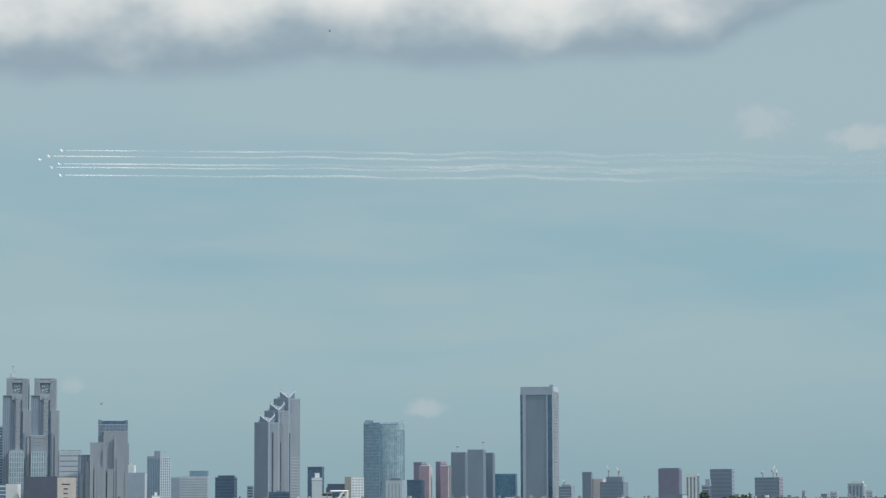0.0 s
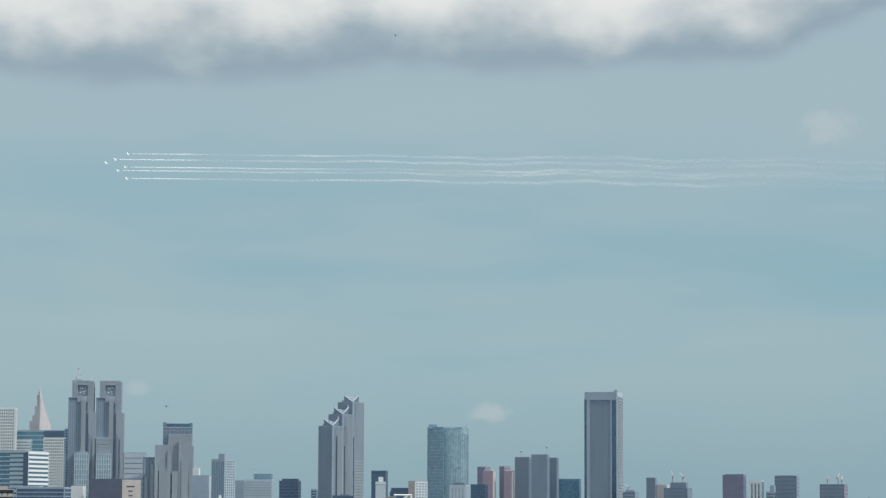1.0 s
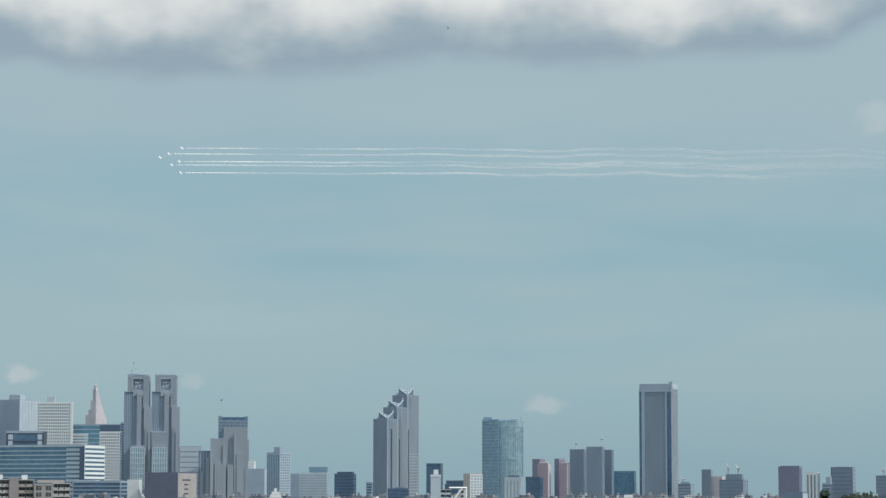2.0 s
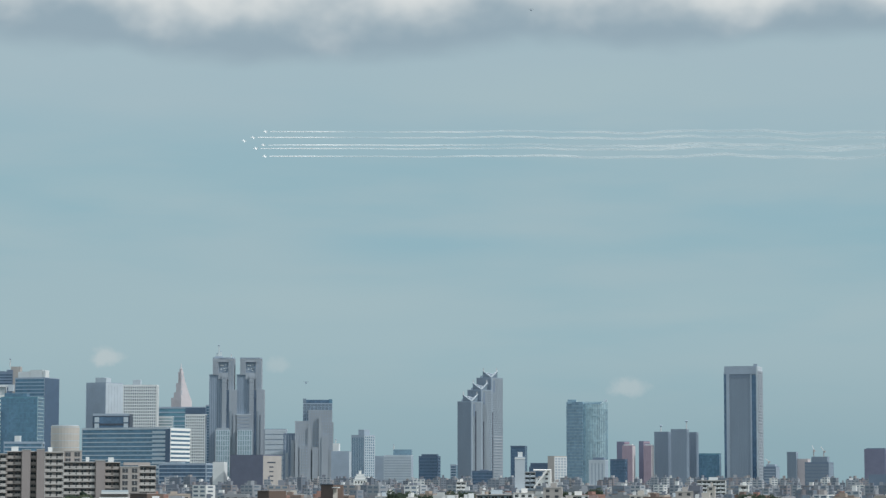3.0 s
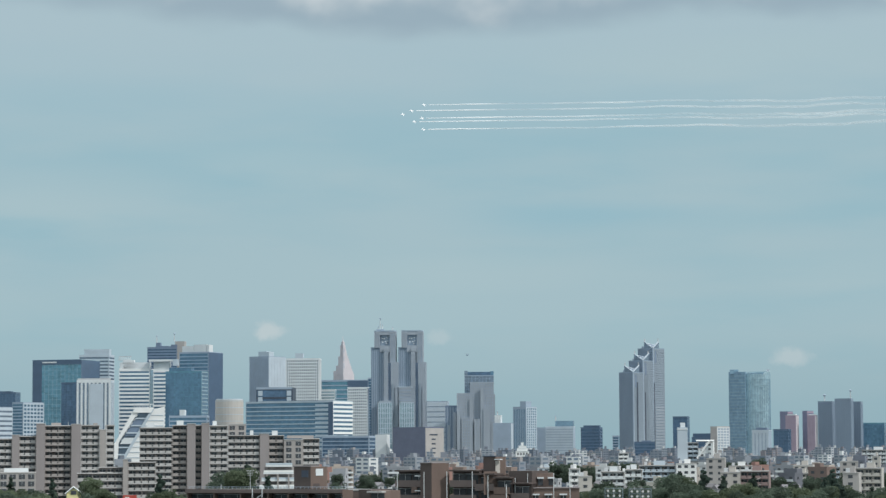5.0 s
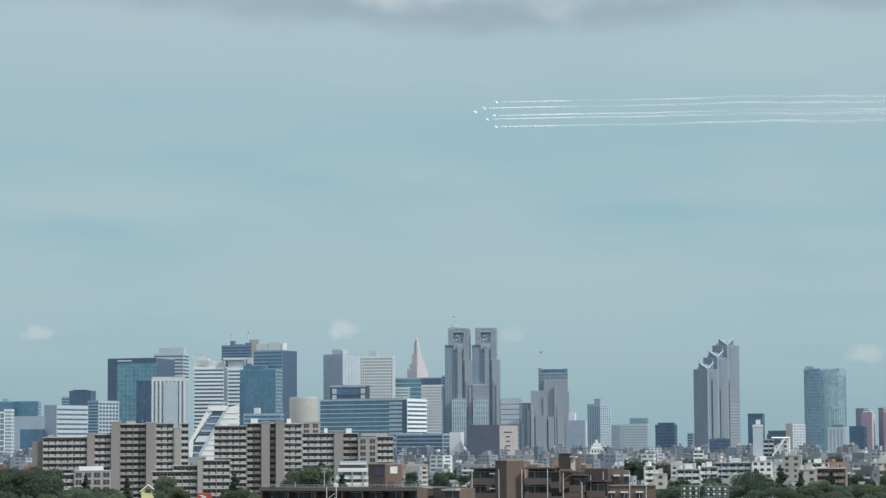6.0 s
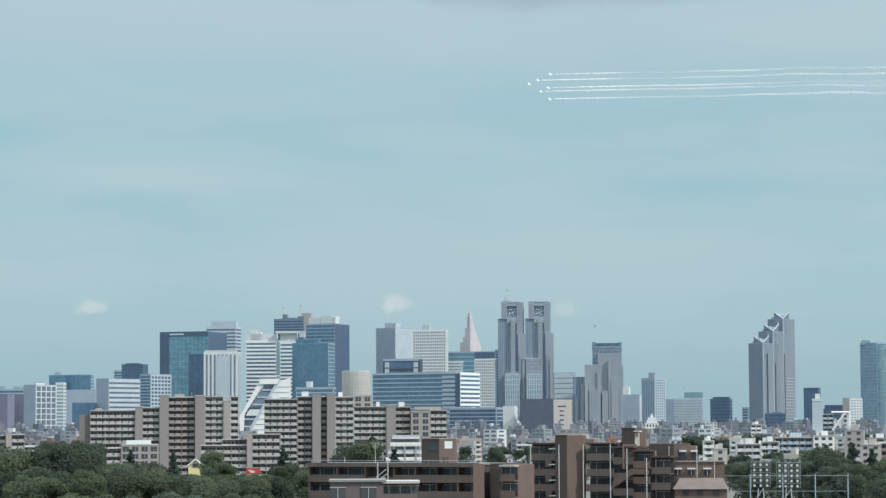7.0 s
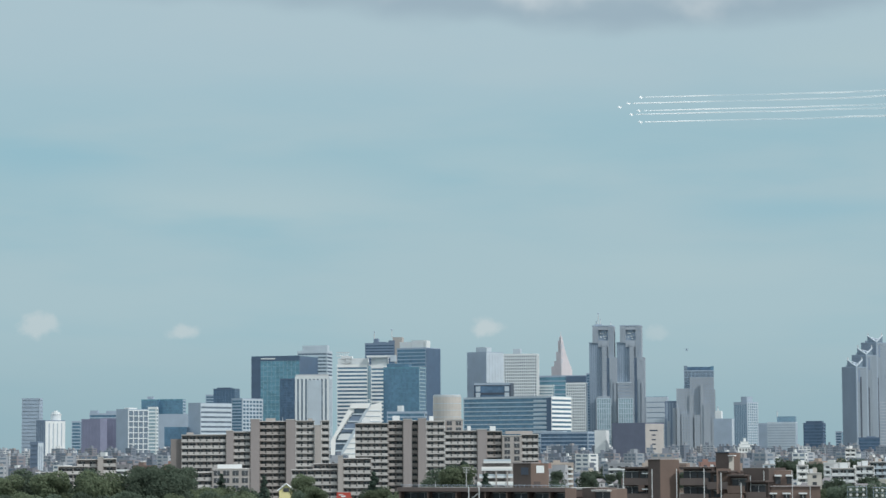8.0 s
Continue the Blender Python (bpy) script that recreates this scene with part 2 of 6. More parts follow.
def leaf_material(name, color):
    m = material(name, color, 0.95, 0, 0.28, 3.0, 0.5, 0.0, vary=0.45, ior=1.2)
    t = m.node_tree
    geo = t.nodes.new("ShaderNodeNewGeometry")
    hs = t.nodes.new("ShaderNodeHueSaturation")
    b = t.nodes["Principled BSDF"]
    src = b.inputs["Base Color"].links[0].from_socket
    t.links.new(src, hs.inputs["Color"])
    mr = t.nodes.new("ShaderNodeMapRange")
    t.links.new(geo.outputs["Random Per Island"], mr.inputs[0])
    mr.inputs[3].default_value, mr.inputs[4].default_value = 0.93, 1.10
    t.links.new(mr.outputs[0], hs.inputs["Value"])
    t.links.new(hs.outputs[0], b.inputs["Base Color"])
    through_leaf = t.nodes.new("ShaderNodeBsdfTranslucent")
    t.links.new(hs.outputs[0], through_leaf.inputs["Color"])
    blend = t.nodes.new("ShaderNodeMixShader")
    blend.inputs[0].default_value = 0.5
    t.links.new(b.outputs[0], blend.inputs[1])
    t.links.new(through_leaf.outputs[0], blend.inputs[2])
    t.links.new(blend.outputs[0], t.nodes["Material Output"].inputs["Surface"])
    return m


LEAF = leaf_material("broad_leaves", (0.128, 0.160, 0.104))
LEAFDARK = leaf_material("dark_leaves", (0.110, 0.145, 0.110))
PINE = leaf_material("conifer_needles", (0.074, 0.106, 0.088))


# ---- building helpers ----
def box(bm, x0, x1, y0, y1, z0, z1):
    v = [bm.verts.new((x, y, z)) for z in (z0, z1) for x, y in ((x0, y0), (x1, y0), (x1, y1), (x0, y1))]
    for f in ((3, 2, 1, 0), (4, 5, 6, 7), (0, 1, 5, 4), (1, 2, 6, 5), (2, 3, 7, 6), (3, 0, 4, 7)):
        bm.faces.new([v[i] for i in f])


def prism(bm, pts, z0, z1):
    """An upright prism over a convex outline that runs anticlockwise."""
    lo, hi = [bm.verts.new((x, y, z0)) for x, y in pts], [bm.verts.new((x, y, z1)) for x, y in pts]
    n = len(pts)
    for i in range(n):
        bm.faces.new((lo[i], lo[(i + 1) % n], hi[(i + 1) % n], hi[i]))
    bm.faces.new(hi)
    bm.faces.new(lo[::-1])


def tube(bm, a, b, r0, r1, n=6):
    a, b = Vector(a), Vector(b)
    w = (b - a).normalized()
    u = w.cross(Vector((0, 0, 1)) if abs(w.z) < 0.9 else Vector((1, 0, 0))).normalized()
    v = w.cross(u)
    ring = [[bm.verts.new(c + (u * math.cos(k * math.tau / n) + v * math.sin(k * math.tau / n)) * r) for k in range(n)] for c, r in ((a, r0), (b, r1))]
    for k in range(n):
        bm.faces.new((ring[0][k], ring[0][(k + 1) % n], ring[1][(k + 1) % n], ring[1][k]))
    bm.faces.new(ring[1])
    bm.faces.new(ring[0][::-1])


def part(name, bm, mat, parent, label="", kind=""):
    me = bpy.data.meshes.new(name)
    bmesh.ops.recalc_face_normals(bm, faces=bm.faces)
    bm.to_mesh(me)
    bm.free()
    me.materials.append(mat)
    ob = new(name, me)
    ob.parent = parent
    return tagged(ob, label, kind=kind)


def boxpart(name, dims, mat, parent, label=""):
    bm = bmesh.new()
    box(bm, *dims)
    return part(name, bm, mat, parent, label)


def thing(name, label, category, x, y, z=0.0, turn=0.0, group="", kind=""):
    ob = new(name)
    ob.matrix_basis = pose(x, y, z, 0, 0, turn)
    ob.empty_display_size = 1.0
    return tagged(ob, label, category, group, kind)


def facade(bm, side, u0, u1, z0, z1, style):
    """Cladding that stands proud of a face. Side L runs along -x and looks to -y; side R runs along +y and looks to +x."""
    def put(a, b, c, d, out):
        if side == "L":
            box(bm, -b, -a, -out, 0.05, c, d)
        else:
            box(bm, -0.05, out, a, b, c, d)
    kind, *v = style
    if kind in ("bands", "grid"):
        fh, bh = v[0], v[1]
        n = max(1, int((z1 - z0) / fh))
        for i in range(n):
            put(u0, u1, z1 - i * fh - bh, z1 - i * fh, 0.5)
        put(u0, u0 + 0.8, z0, z1, 0.45)
        put(u1 - 0.8, u1, z0, z1, 0.45)
    if kind in ("piers", "grid"):
        sp, w = (v[0], v[1]) if kind == "piers" else (v[2], v[3])
        n = max(1, round((u1 - u0) / sp))
        for i in range(n + 1):
            c = u0 + w / 2 + (u1 - u0 - w) * i / n
            put(c - w / 2, c + w / 2, z0, z1 - 0.3, 0.42 if kind == "piers" else 0.62)
        if kind == "piers":
            put(u0, u1, z1 - 3.0, z1, 0.38)
    if kind == "glass":
        fh, sp = v
        for i in range(1, int((z1 - z0) / fh)):
            put(u0, u1, z1 - i * fh - 0.35, z1 - i * fh, 0.2)
        n = max(1, round((u1 - u0) / sp))
        for i in range(n + 1):
            c = u0 + 0.2 + (u1 - u0 - 0.4) * i / n
            put(c - 0.2, c + 0.2, z0, z1 - 0.05, 0.24)
        put(u0, u1, z1 - 1.5, z1, 0.3)
    if kind == "blank":
        put(u0, u1, z0, z1, 0.4)
        fh = v[0] if v else 8.0
        for i in range(1, int((z1 - z0) / fh)):
            put(u0 + 0.5, u1 - 0.5, z1 - i * fh - 0.25, z1 - i * fh, 0.47)


def mass(owner, corner, a, b, z0, h, core, left, lmat, right, rmat):
    """One block of a tower: a core and the cladding of the two sides that are seen."""
    cx, cy = corner
    bm = bmesh.new()
    box(bm, cx - a, cx, cy, cy + b, z0, h)
    body = part("body", bm, core, owner)
    for side, run, style, mat in (("L", a, left, lmat), ("R", b, right, rmat)):
        if style:
            bm = bmesh.new()
            facade(bm, side, 0.0, run, z0, h, style)
            bmesh.ops.translate(bm, verts=bm.verts, vec=(cx, cy, 0))
            part("cladding", bm, mat, owner, kind="stuff")
    bm = bmesh.new()
    box(bm, cx - a - 0.3, cx + 0.3, cy - 0.3, cy + 0.5, h, h + 1.2)
    box(bm, cx - 0.5, cx + 0.3, cy + 0.5, cy + b, h, h + 1.2)
    box(bm, cx - a - 0.3, cx - a + 0.5, cy + 0.5, cy + b, h, h + 1.2)
    part("parapet", bm, lmat, owner)
    return body


def tower(name, label, x, y, turn, a, b, h, core, left, lmat, right, rmat, tops=(), topmat=None):
    """A tower block whose nearest upright edge stands at x, y. Tops: rooms on the roof, as the run from the edge, depth and height."""
    t = thing(name, label, "building", x, y, 0, -turn)
    mass(t, (0, 0), a, b, 0, h, core, left, lmat, right, rmat)
    for u0, u1, d, up in tops:
        bm = bmesh.new()
        box(bm, -u1, -u0, 2.0, 2.0 + d, h, h + up)
        for k in range(int((u1 - u0) / 4)):
            box(bm, -u1 + 1 + 4 * k, -u1 + 2.2 + 4 * k, 1.8, 2.1, h + up * 0.25, h + up * 0.8)
        part("roof_room", bm, topmat or PALE, t)
    return t


def mast(owner, x, y, z, up, dish=0.0, mat=None):
    bm = bmesh.new()
    tube(bm, (x, y, z), (x, y, z + up), 1.0, 0.4)
    for k in range(3):
        box(bm, x - 1.4 + 0.3 * k, x + 1.4 - 0.3 * k, y - 0.15, y + 0.15, z + up * (0.45 + 0.18 * k), z + up * (0.45 + 0.18 * k) + 0.6)
    m = part("mast", bm, mat or STEEL, owner)
    if dish:
        bm = bmesh.new()
        bmesh.ops.create_icosphere(bm, subdivisions=2, radius=dish, matrix=Matrix.Translation((x, y, z + up)) @ Matrix.Diagonal((1, 1, 0.7, 1)))
        part("dish", bm, mat or GREY, m)
    return m


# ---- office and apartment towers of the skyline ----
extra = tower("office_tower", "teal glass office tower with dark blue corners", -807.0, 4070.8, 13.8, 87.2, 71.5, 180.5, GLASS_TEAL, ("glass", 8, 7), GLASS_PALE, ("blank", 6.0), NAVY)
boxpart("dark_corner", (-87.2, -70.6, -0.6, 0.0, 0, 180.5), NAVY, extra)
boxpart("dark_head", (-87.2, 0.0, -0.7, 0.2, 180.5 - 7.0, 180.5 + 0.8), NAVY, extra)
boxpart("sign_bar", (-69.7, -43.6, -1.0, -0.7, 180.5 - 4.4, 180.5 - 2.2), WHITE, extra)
# added slab: stands for a neighbour's shadow and reflection on the teal face
tower("office_tower", "navy slab added for the neighbour's dark reflection on a teal tower", -800.3, 4000.7, 13.7, 26.9, 21.1, 140.9, GLASS_NAVY, ("glass", 4, 8), NAVY, ("glass", 4, 8), NAVY)
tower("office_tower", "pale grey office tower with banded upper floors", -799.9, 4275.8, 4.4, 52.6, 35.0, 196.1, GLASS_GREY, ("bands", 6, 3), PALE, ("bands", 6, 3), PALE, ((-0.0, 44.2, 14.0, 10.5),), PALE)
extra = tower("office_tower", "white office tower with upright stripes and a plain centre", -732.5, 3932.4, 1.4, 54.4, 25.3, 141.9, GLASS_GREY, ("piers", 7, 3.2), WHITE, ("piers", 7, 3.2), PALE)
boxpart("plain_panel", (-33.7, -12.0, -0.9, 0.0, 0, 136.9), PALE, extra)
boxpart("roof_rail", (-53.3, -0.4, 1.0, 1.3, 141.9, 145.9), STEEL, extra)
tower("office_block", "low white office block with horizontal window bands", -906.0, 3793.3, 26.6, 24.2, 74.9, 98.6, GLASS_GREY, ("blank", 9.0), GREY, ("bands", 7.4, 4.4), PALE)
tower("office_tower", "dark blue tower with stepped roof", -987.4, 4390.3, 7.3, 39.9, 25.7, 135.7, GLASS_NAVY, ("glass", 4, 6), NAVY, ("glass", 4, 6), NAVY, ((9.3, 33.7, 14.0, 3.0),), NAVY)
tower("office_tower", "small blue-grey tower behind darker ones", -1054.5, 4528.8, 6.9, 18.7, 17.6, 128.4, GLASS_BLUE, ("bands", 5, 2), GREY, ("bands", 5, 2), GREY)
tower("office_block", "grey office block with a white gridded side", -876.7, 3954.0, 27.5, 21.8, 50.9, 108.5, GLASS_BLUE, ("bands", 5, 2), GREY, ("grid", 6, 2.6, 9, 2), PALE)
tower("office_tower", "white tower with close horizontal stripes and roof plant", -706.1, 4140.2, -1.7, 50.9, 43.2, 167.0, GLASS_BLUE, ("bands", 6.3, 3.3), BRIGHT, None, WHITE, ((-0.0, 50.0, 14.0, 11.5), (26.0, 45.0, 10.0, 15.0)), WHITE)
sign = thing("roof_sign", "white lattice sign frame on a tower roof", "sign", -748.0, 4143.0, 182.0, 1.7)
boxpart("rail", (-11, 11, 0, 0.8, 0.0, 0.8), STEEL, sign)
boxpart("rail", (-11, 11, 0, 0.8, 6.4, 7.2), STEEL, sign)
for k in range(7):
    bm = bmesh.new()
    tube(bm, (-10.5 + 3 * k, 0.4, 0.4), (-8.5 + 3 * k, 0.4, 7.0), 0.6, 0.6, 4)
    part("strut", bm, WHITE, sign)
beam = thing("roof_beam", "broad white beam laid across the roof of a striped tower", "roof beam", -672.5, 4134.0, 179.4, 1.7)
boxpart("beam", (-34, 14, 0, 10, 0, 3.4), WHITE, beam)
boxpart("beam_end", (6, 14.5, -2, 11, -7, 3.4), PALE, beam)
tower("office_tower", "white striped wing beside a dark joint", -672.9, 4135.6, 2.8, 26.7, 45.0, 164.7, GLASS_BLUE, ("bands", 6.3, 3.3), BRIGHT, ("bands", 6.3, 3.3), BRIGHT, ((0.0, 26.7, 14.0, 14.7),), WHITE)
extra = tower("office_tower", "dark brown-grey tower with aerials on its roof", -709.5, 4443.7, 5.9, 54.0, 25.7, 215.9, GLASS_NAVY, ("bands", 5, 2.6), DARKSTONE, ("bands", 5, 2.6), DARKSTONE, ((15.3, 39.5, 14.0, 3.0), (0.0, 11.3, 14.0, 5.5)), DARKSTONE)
# tan boxes added for the sunlit right side of tower and roof plant
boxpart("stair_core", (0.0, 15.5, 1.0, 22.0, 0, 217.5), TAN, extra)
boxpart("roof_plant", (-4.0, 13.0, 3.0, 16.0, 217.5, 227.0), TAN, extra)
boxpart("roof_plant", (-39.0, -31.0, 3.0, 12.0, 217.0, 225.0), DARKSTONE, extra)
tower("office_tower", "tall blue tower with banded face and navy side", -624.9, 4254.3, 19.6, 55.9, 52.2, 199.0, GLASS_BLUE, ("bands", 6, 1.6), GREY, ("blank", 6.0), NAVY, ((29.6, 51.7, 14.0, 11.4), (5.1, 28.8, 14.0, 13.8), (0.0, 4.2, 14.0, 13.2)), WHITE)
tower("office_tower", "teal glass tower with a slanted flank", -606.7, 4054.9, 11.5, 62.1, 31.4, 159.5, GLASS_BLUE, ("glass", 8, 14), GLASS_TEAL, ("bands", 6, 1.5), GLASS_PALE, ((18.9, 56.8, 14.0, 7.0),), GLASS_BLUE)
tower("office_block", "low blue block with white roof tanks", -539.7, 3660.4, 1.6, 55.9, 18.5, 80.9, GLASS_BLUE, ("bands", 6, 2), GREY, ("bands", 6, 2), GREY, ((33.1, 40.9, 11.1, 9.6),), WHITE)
# left grey and right pale panels paint the shaded and sunlit sides
tower("office_tower", "grey tower with roof cubes, its flank paled as if sunlit", -535.5, 4367.3, 31.0, 42.6, 48.4, 195.2, GREY, ("piers", 4.2, 3.2), GREY, ("piers", 9, 7.6), PALE, ((6.3, 24.4, 14.0, 9.6), (1.0, 5.8, 14.0, 8.9)), PALE)
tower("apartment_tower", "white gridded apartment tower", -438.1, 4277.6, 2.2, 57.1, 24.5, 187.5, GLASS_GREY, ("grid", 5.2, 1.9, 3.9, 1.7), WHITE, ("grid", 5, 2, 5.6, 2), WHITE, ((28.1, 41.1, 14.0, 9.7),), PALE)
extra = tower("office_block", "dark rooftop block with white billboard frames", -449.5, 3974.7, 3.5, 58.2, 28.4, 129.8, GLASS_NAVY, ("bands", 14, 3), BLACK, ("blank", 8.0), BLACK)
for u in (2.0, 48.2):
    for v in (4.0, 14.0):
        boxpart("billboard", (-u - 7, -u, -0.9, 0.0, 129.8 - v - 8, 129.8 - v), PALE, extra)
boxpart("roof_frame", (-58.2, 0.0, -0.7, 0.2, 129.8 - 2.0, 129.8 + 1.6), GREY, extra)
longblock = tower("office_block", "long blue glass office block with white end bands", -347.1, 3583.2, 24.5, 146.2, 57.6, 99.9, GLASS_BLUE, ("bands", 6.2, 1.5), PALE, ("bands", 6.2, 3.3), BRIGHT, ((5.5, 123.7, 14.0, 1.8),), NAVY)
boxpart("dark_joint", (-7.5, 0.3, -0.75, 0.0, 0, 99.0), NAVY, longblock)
# pale bands painting the bright reflection near this end of the glass
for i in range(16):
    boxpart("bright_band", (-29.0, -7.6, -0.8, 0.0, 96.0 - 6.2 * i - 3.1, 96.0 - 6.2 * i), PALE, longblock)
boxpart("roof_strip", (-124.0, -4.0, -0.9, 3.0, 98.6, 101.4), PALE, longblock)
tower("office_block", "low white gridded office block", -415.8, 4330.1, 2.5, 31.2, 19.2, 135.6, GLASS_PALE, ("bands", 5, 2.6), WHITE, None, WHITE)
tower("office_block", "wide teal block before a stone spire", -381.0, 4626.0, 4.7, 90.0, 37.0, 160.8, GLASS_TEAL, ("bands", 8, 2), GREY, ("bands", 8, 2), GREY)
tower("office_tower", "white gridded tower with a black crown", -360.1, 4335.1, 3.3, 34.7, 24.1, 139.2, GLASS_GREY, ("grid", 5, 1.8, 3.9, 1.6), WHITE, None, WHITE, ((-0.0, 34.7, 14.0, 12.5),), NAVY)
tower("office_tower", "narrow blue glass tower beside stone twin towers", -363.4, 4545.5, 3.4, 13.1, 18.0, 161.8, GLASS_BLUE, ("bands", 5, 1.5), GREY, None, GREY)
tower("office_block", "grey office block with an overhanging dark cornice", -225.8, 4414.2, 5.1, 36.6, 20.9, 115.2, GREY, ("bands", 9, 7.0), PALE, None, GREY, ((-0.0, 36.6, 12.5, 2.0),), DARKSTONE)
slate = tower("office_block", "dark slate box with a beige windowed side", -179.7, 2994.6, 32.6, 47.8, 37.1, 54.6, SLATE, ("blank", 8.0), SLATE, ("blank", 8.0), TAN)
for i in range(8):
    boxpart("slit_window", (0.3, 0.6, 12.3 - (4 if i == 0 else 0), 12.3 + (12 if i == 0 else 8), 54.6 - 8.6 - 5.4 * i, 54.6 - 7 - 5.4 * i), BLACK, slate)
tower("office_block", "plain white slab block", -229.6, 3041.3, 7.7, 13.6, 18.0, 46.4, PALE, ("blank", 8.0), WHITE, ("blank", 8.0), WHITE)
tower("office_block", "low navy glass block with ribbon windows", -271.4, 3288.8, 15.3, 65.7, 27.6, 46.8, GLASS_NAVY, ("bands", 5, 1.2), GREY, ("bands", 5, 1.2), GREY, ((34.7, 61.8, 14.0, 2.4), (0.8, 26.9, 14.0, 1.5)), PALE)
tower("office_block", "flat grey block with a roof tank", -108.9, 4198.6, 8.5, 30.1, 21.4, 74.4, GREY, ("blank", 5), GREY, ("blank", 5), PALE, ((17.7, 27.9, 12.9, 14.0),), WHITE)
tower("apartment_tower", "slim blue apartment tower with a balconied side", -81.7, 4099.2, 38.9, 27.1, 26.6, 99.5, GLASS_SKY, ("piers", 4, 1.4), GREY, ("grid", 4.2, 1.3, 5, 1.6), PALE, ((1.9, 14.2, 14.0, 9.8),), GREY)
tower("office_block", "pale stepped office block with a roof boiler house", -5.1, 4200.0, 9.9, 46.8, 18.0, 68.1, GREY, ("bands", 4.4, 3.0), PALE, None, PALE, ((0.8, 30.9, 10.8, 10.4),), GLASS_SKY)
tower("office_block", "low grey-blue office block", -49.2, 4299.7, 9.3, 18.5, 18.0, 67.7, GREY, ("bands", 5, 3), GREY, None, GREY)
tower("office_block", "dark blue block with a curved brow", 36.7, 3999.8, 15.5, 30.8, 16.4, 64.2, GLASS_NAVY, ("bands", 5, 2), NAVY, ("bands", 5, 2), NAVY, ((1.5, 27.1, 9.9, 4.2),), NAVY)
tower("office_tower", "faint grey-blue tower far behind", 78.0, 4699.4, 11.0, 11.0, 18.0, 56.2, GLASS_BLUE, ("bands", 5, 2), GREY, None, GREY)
tower("office_tower", "dark navy glass slab tower", 186.0, 4245.9, 14.5, 24.5, 18.0, 84.3, GLASS_NAVY, ("glass", 5, 30), NAVY, ("glass", 5, 10), NAVY)
tower("office_block", "dark blue block with a wide roof", 191.2, 3494.8, 15.1, 32.8, 18.0, 44.4, GLASS_NAVY, ("bands", 6, 2), NAVY, ("bands", 6, 2), GREY, ((6.3, 31.6, 10.8, 6.2),), NAVY)
tower("apartment_tower", "brown and white apartment tower with stacked balconies", 182.7, 3294.9, 48.2, 11.5, 23.0, 56.8, GREY, ("blank", 8.0), TAN, ("grid", 3.6, 1.3, 5.4, 1.2), WHITE)
tower("office_block", "grey block with a dark roof storey", 241.6, 3190.9, 16.3, 21.0, 18.0, 50.9, GREY, ("piers", 5, 3), PALE, None, PALE, ((2.3, 16.7, 10.8, 4.2),), DARKSTONE)
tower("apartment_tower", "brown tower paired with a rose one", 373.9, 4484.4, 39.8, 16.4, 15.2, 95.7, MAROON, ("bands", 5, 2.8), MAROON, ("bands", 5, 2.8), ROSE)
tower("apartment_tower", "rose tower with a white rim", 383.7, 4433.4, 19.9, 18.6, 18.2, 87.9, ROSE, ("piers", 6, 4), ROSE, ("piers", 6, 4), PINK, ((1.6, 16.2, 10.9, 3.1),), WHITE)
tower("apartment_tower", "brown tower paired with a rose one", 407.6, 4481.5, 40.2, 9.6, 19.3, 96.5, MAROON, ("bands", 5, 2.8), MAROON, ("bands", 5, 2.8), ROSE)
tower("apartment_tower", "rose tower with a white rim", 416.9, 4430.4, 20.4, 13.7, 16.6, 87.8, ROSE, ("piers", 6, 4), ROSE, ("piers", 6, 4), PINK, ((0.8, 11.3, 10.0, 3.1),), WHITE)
tower("office_block", "low dark blue block before rose towers", 332.5, 3986.2, 19.8, 23.6, 17.7, 59.5, GLASS_NAVY, ("glass", 5, 8), NAVY, ("glass", 5, 8), NAVY)
tower("hotel_tower", "dark grey twin slab with ribbed face", 406.5, 4029.6, 23.8, 23.5, 16.1, 103.9, DARKSTONE, ("grid", 4, 1.8, 4, 2.6), SHADESTONE, ("piers", 5, 2.6), SHADESTONE)
tower("hotel_tower", "dark grey slab with a paler centre rib", 430.0, 3976.8, 18.2, 25.1, 18.0, 107.0, DARKSTONE, ("grid", 4, 1.8, 4, 3.0), SHADESTONE, ("piers", 5, 2.6), SHADESTONE)
tower("hotel_tower", "dark blue-grey slab beside a ribbed one", 451.9, 4034.8, 24.4, 14.9, 10.3, 103.3, DARKSTONE, ("grid", 4, 1.4, 4, 2.2), SHADESTONE, ("piers", 5, 2.4), SHADESTONE)
tower("office_block", "low blue glass office block", 504.9, 4169.5, 16.9, 37.2, 18.0, 71.1, GLASS_BLUE, ("glass", 6, 9), GLASS_TEAL, None, GREY)
# blue-grey stone on these distant towers is haze put into the walls
tower("office_tower", "dark blue-grey tower in the haze", 689.7, 4548.0, 23.6, 16.9, 13.8, 78.4, SHADESTONE, ("glass", 5, 8), SHADESTONE, ("glass", 5, 8), GREY)
tower("office_block", "tower under construction with dark netting", 714.1, 4341.7, 24.3, 41.7, 32.4, 58.2, SHADESTONE, ("bands", 6, 1.5), DARKSTONE, ("bands", 6, 1.5), SHADESTONE, ((2.3, 30.6, 14.0, 10.7),), SHADESTONE)
tower("office_block", "pinkish block beside a building site", 710.3, 4544.8, 23.9, 19.3, 18.0, 65.9, PINK, ("bands", 6, 3), PINK, None, PINK)
tower("office_block", "grey block with a rounded shoulder", 617.7, 4305.9, 23.2, 21.5, 23.4, 50.3, GREY, ("bands", 5, 2.6), DARKSTONE, ("bands", 5, 2.6), GREY, ((1.6, 17.6, 14.0, 4.9),), GREY)
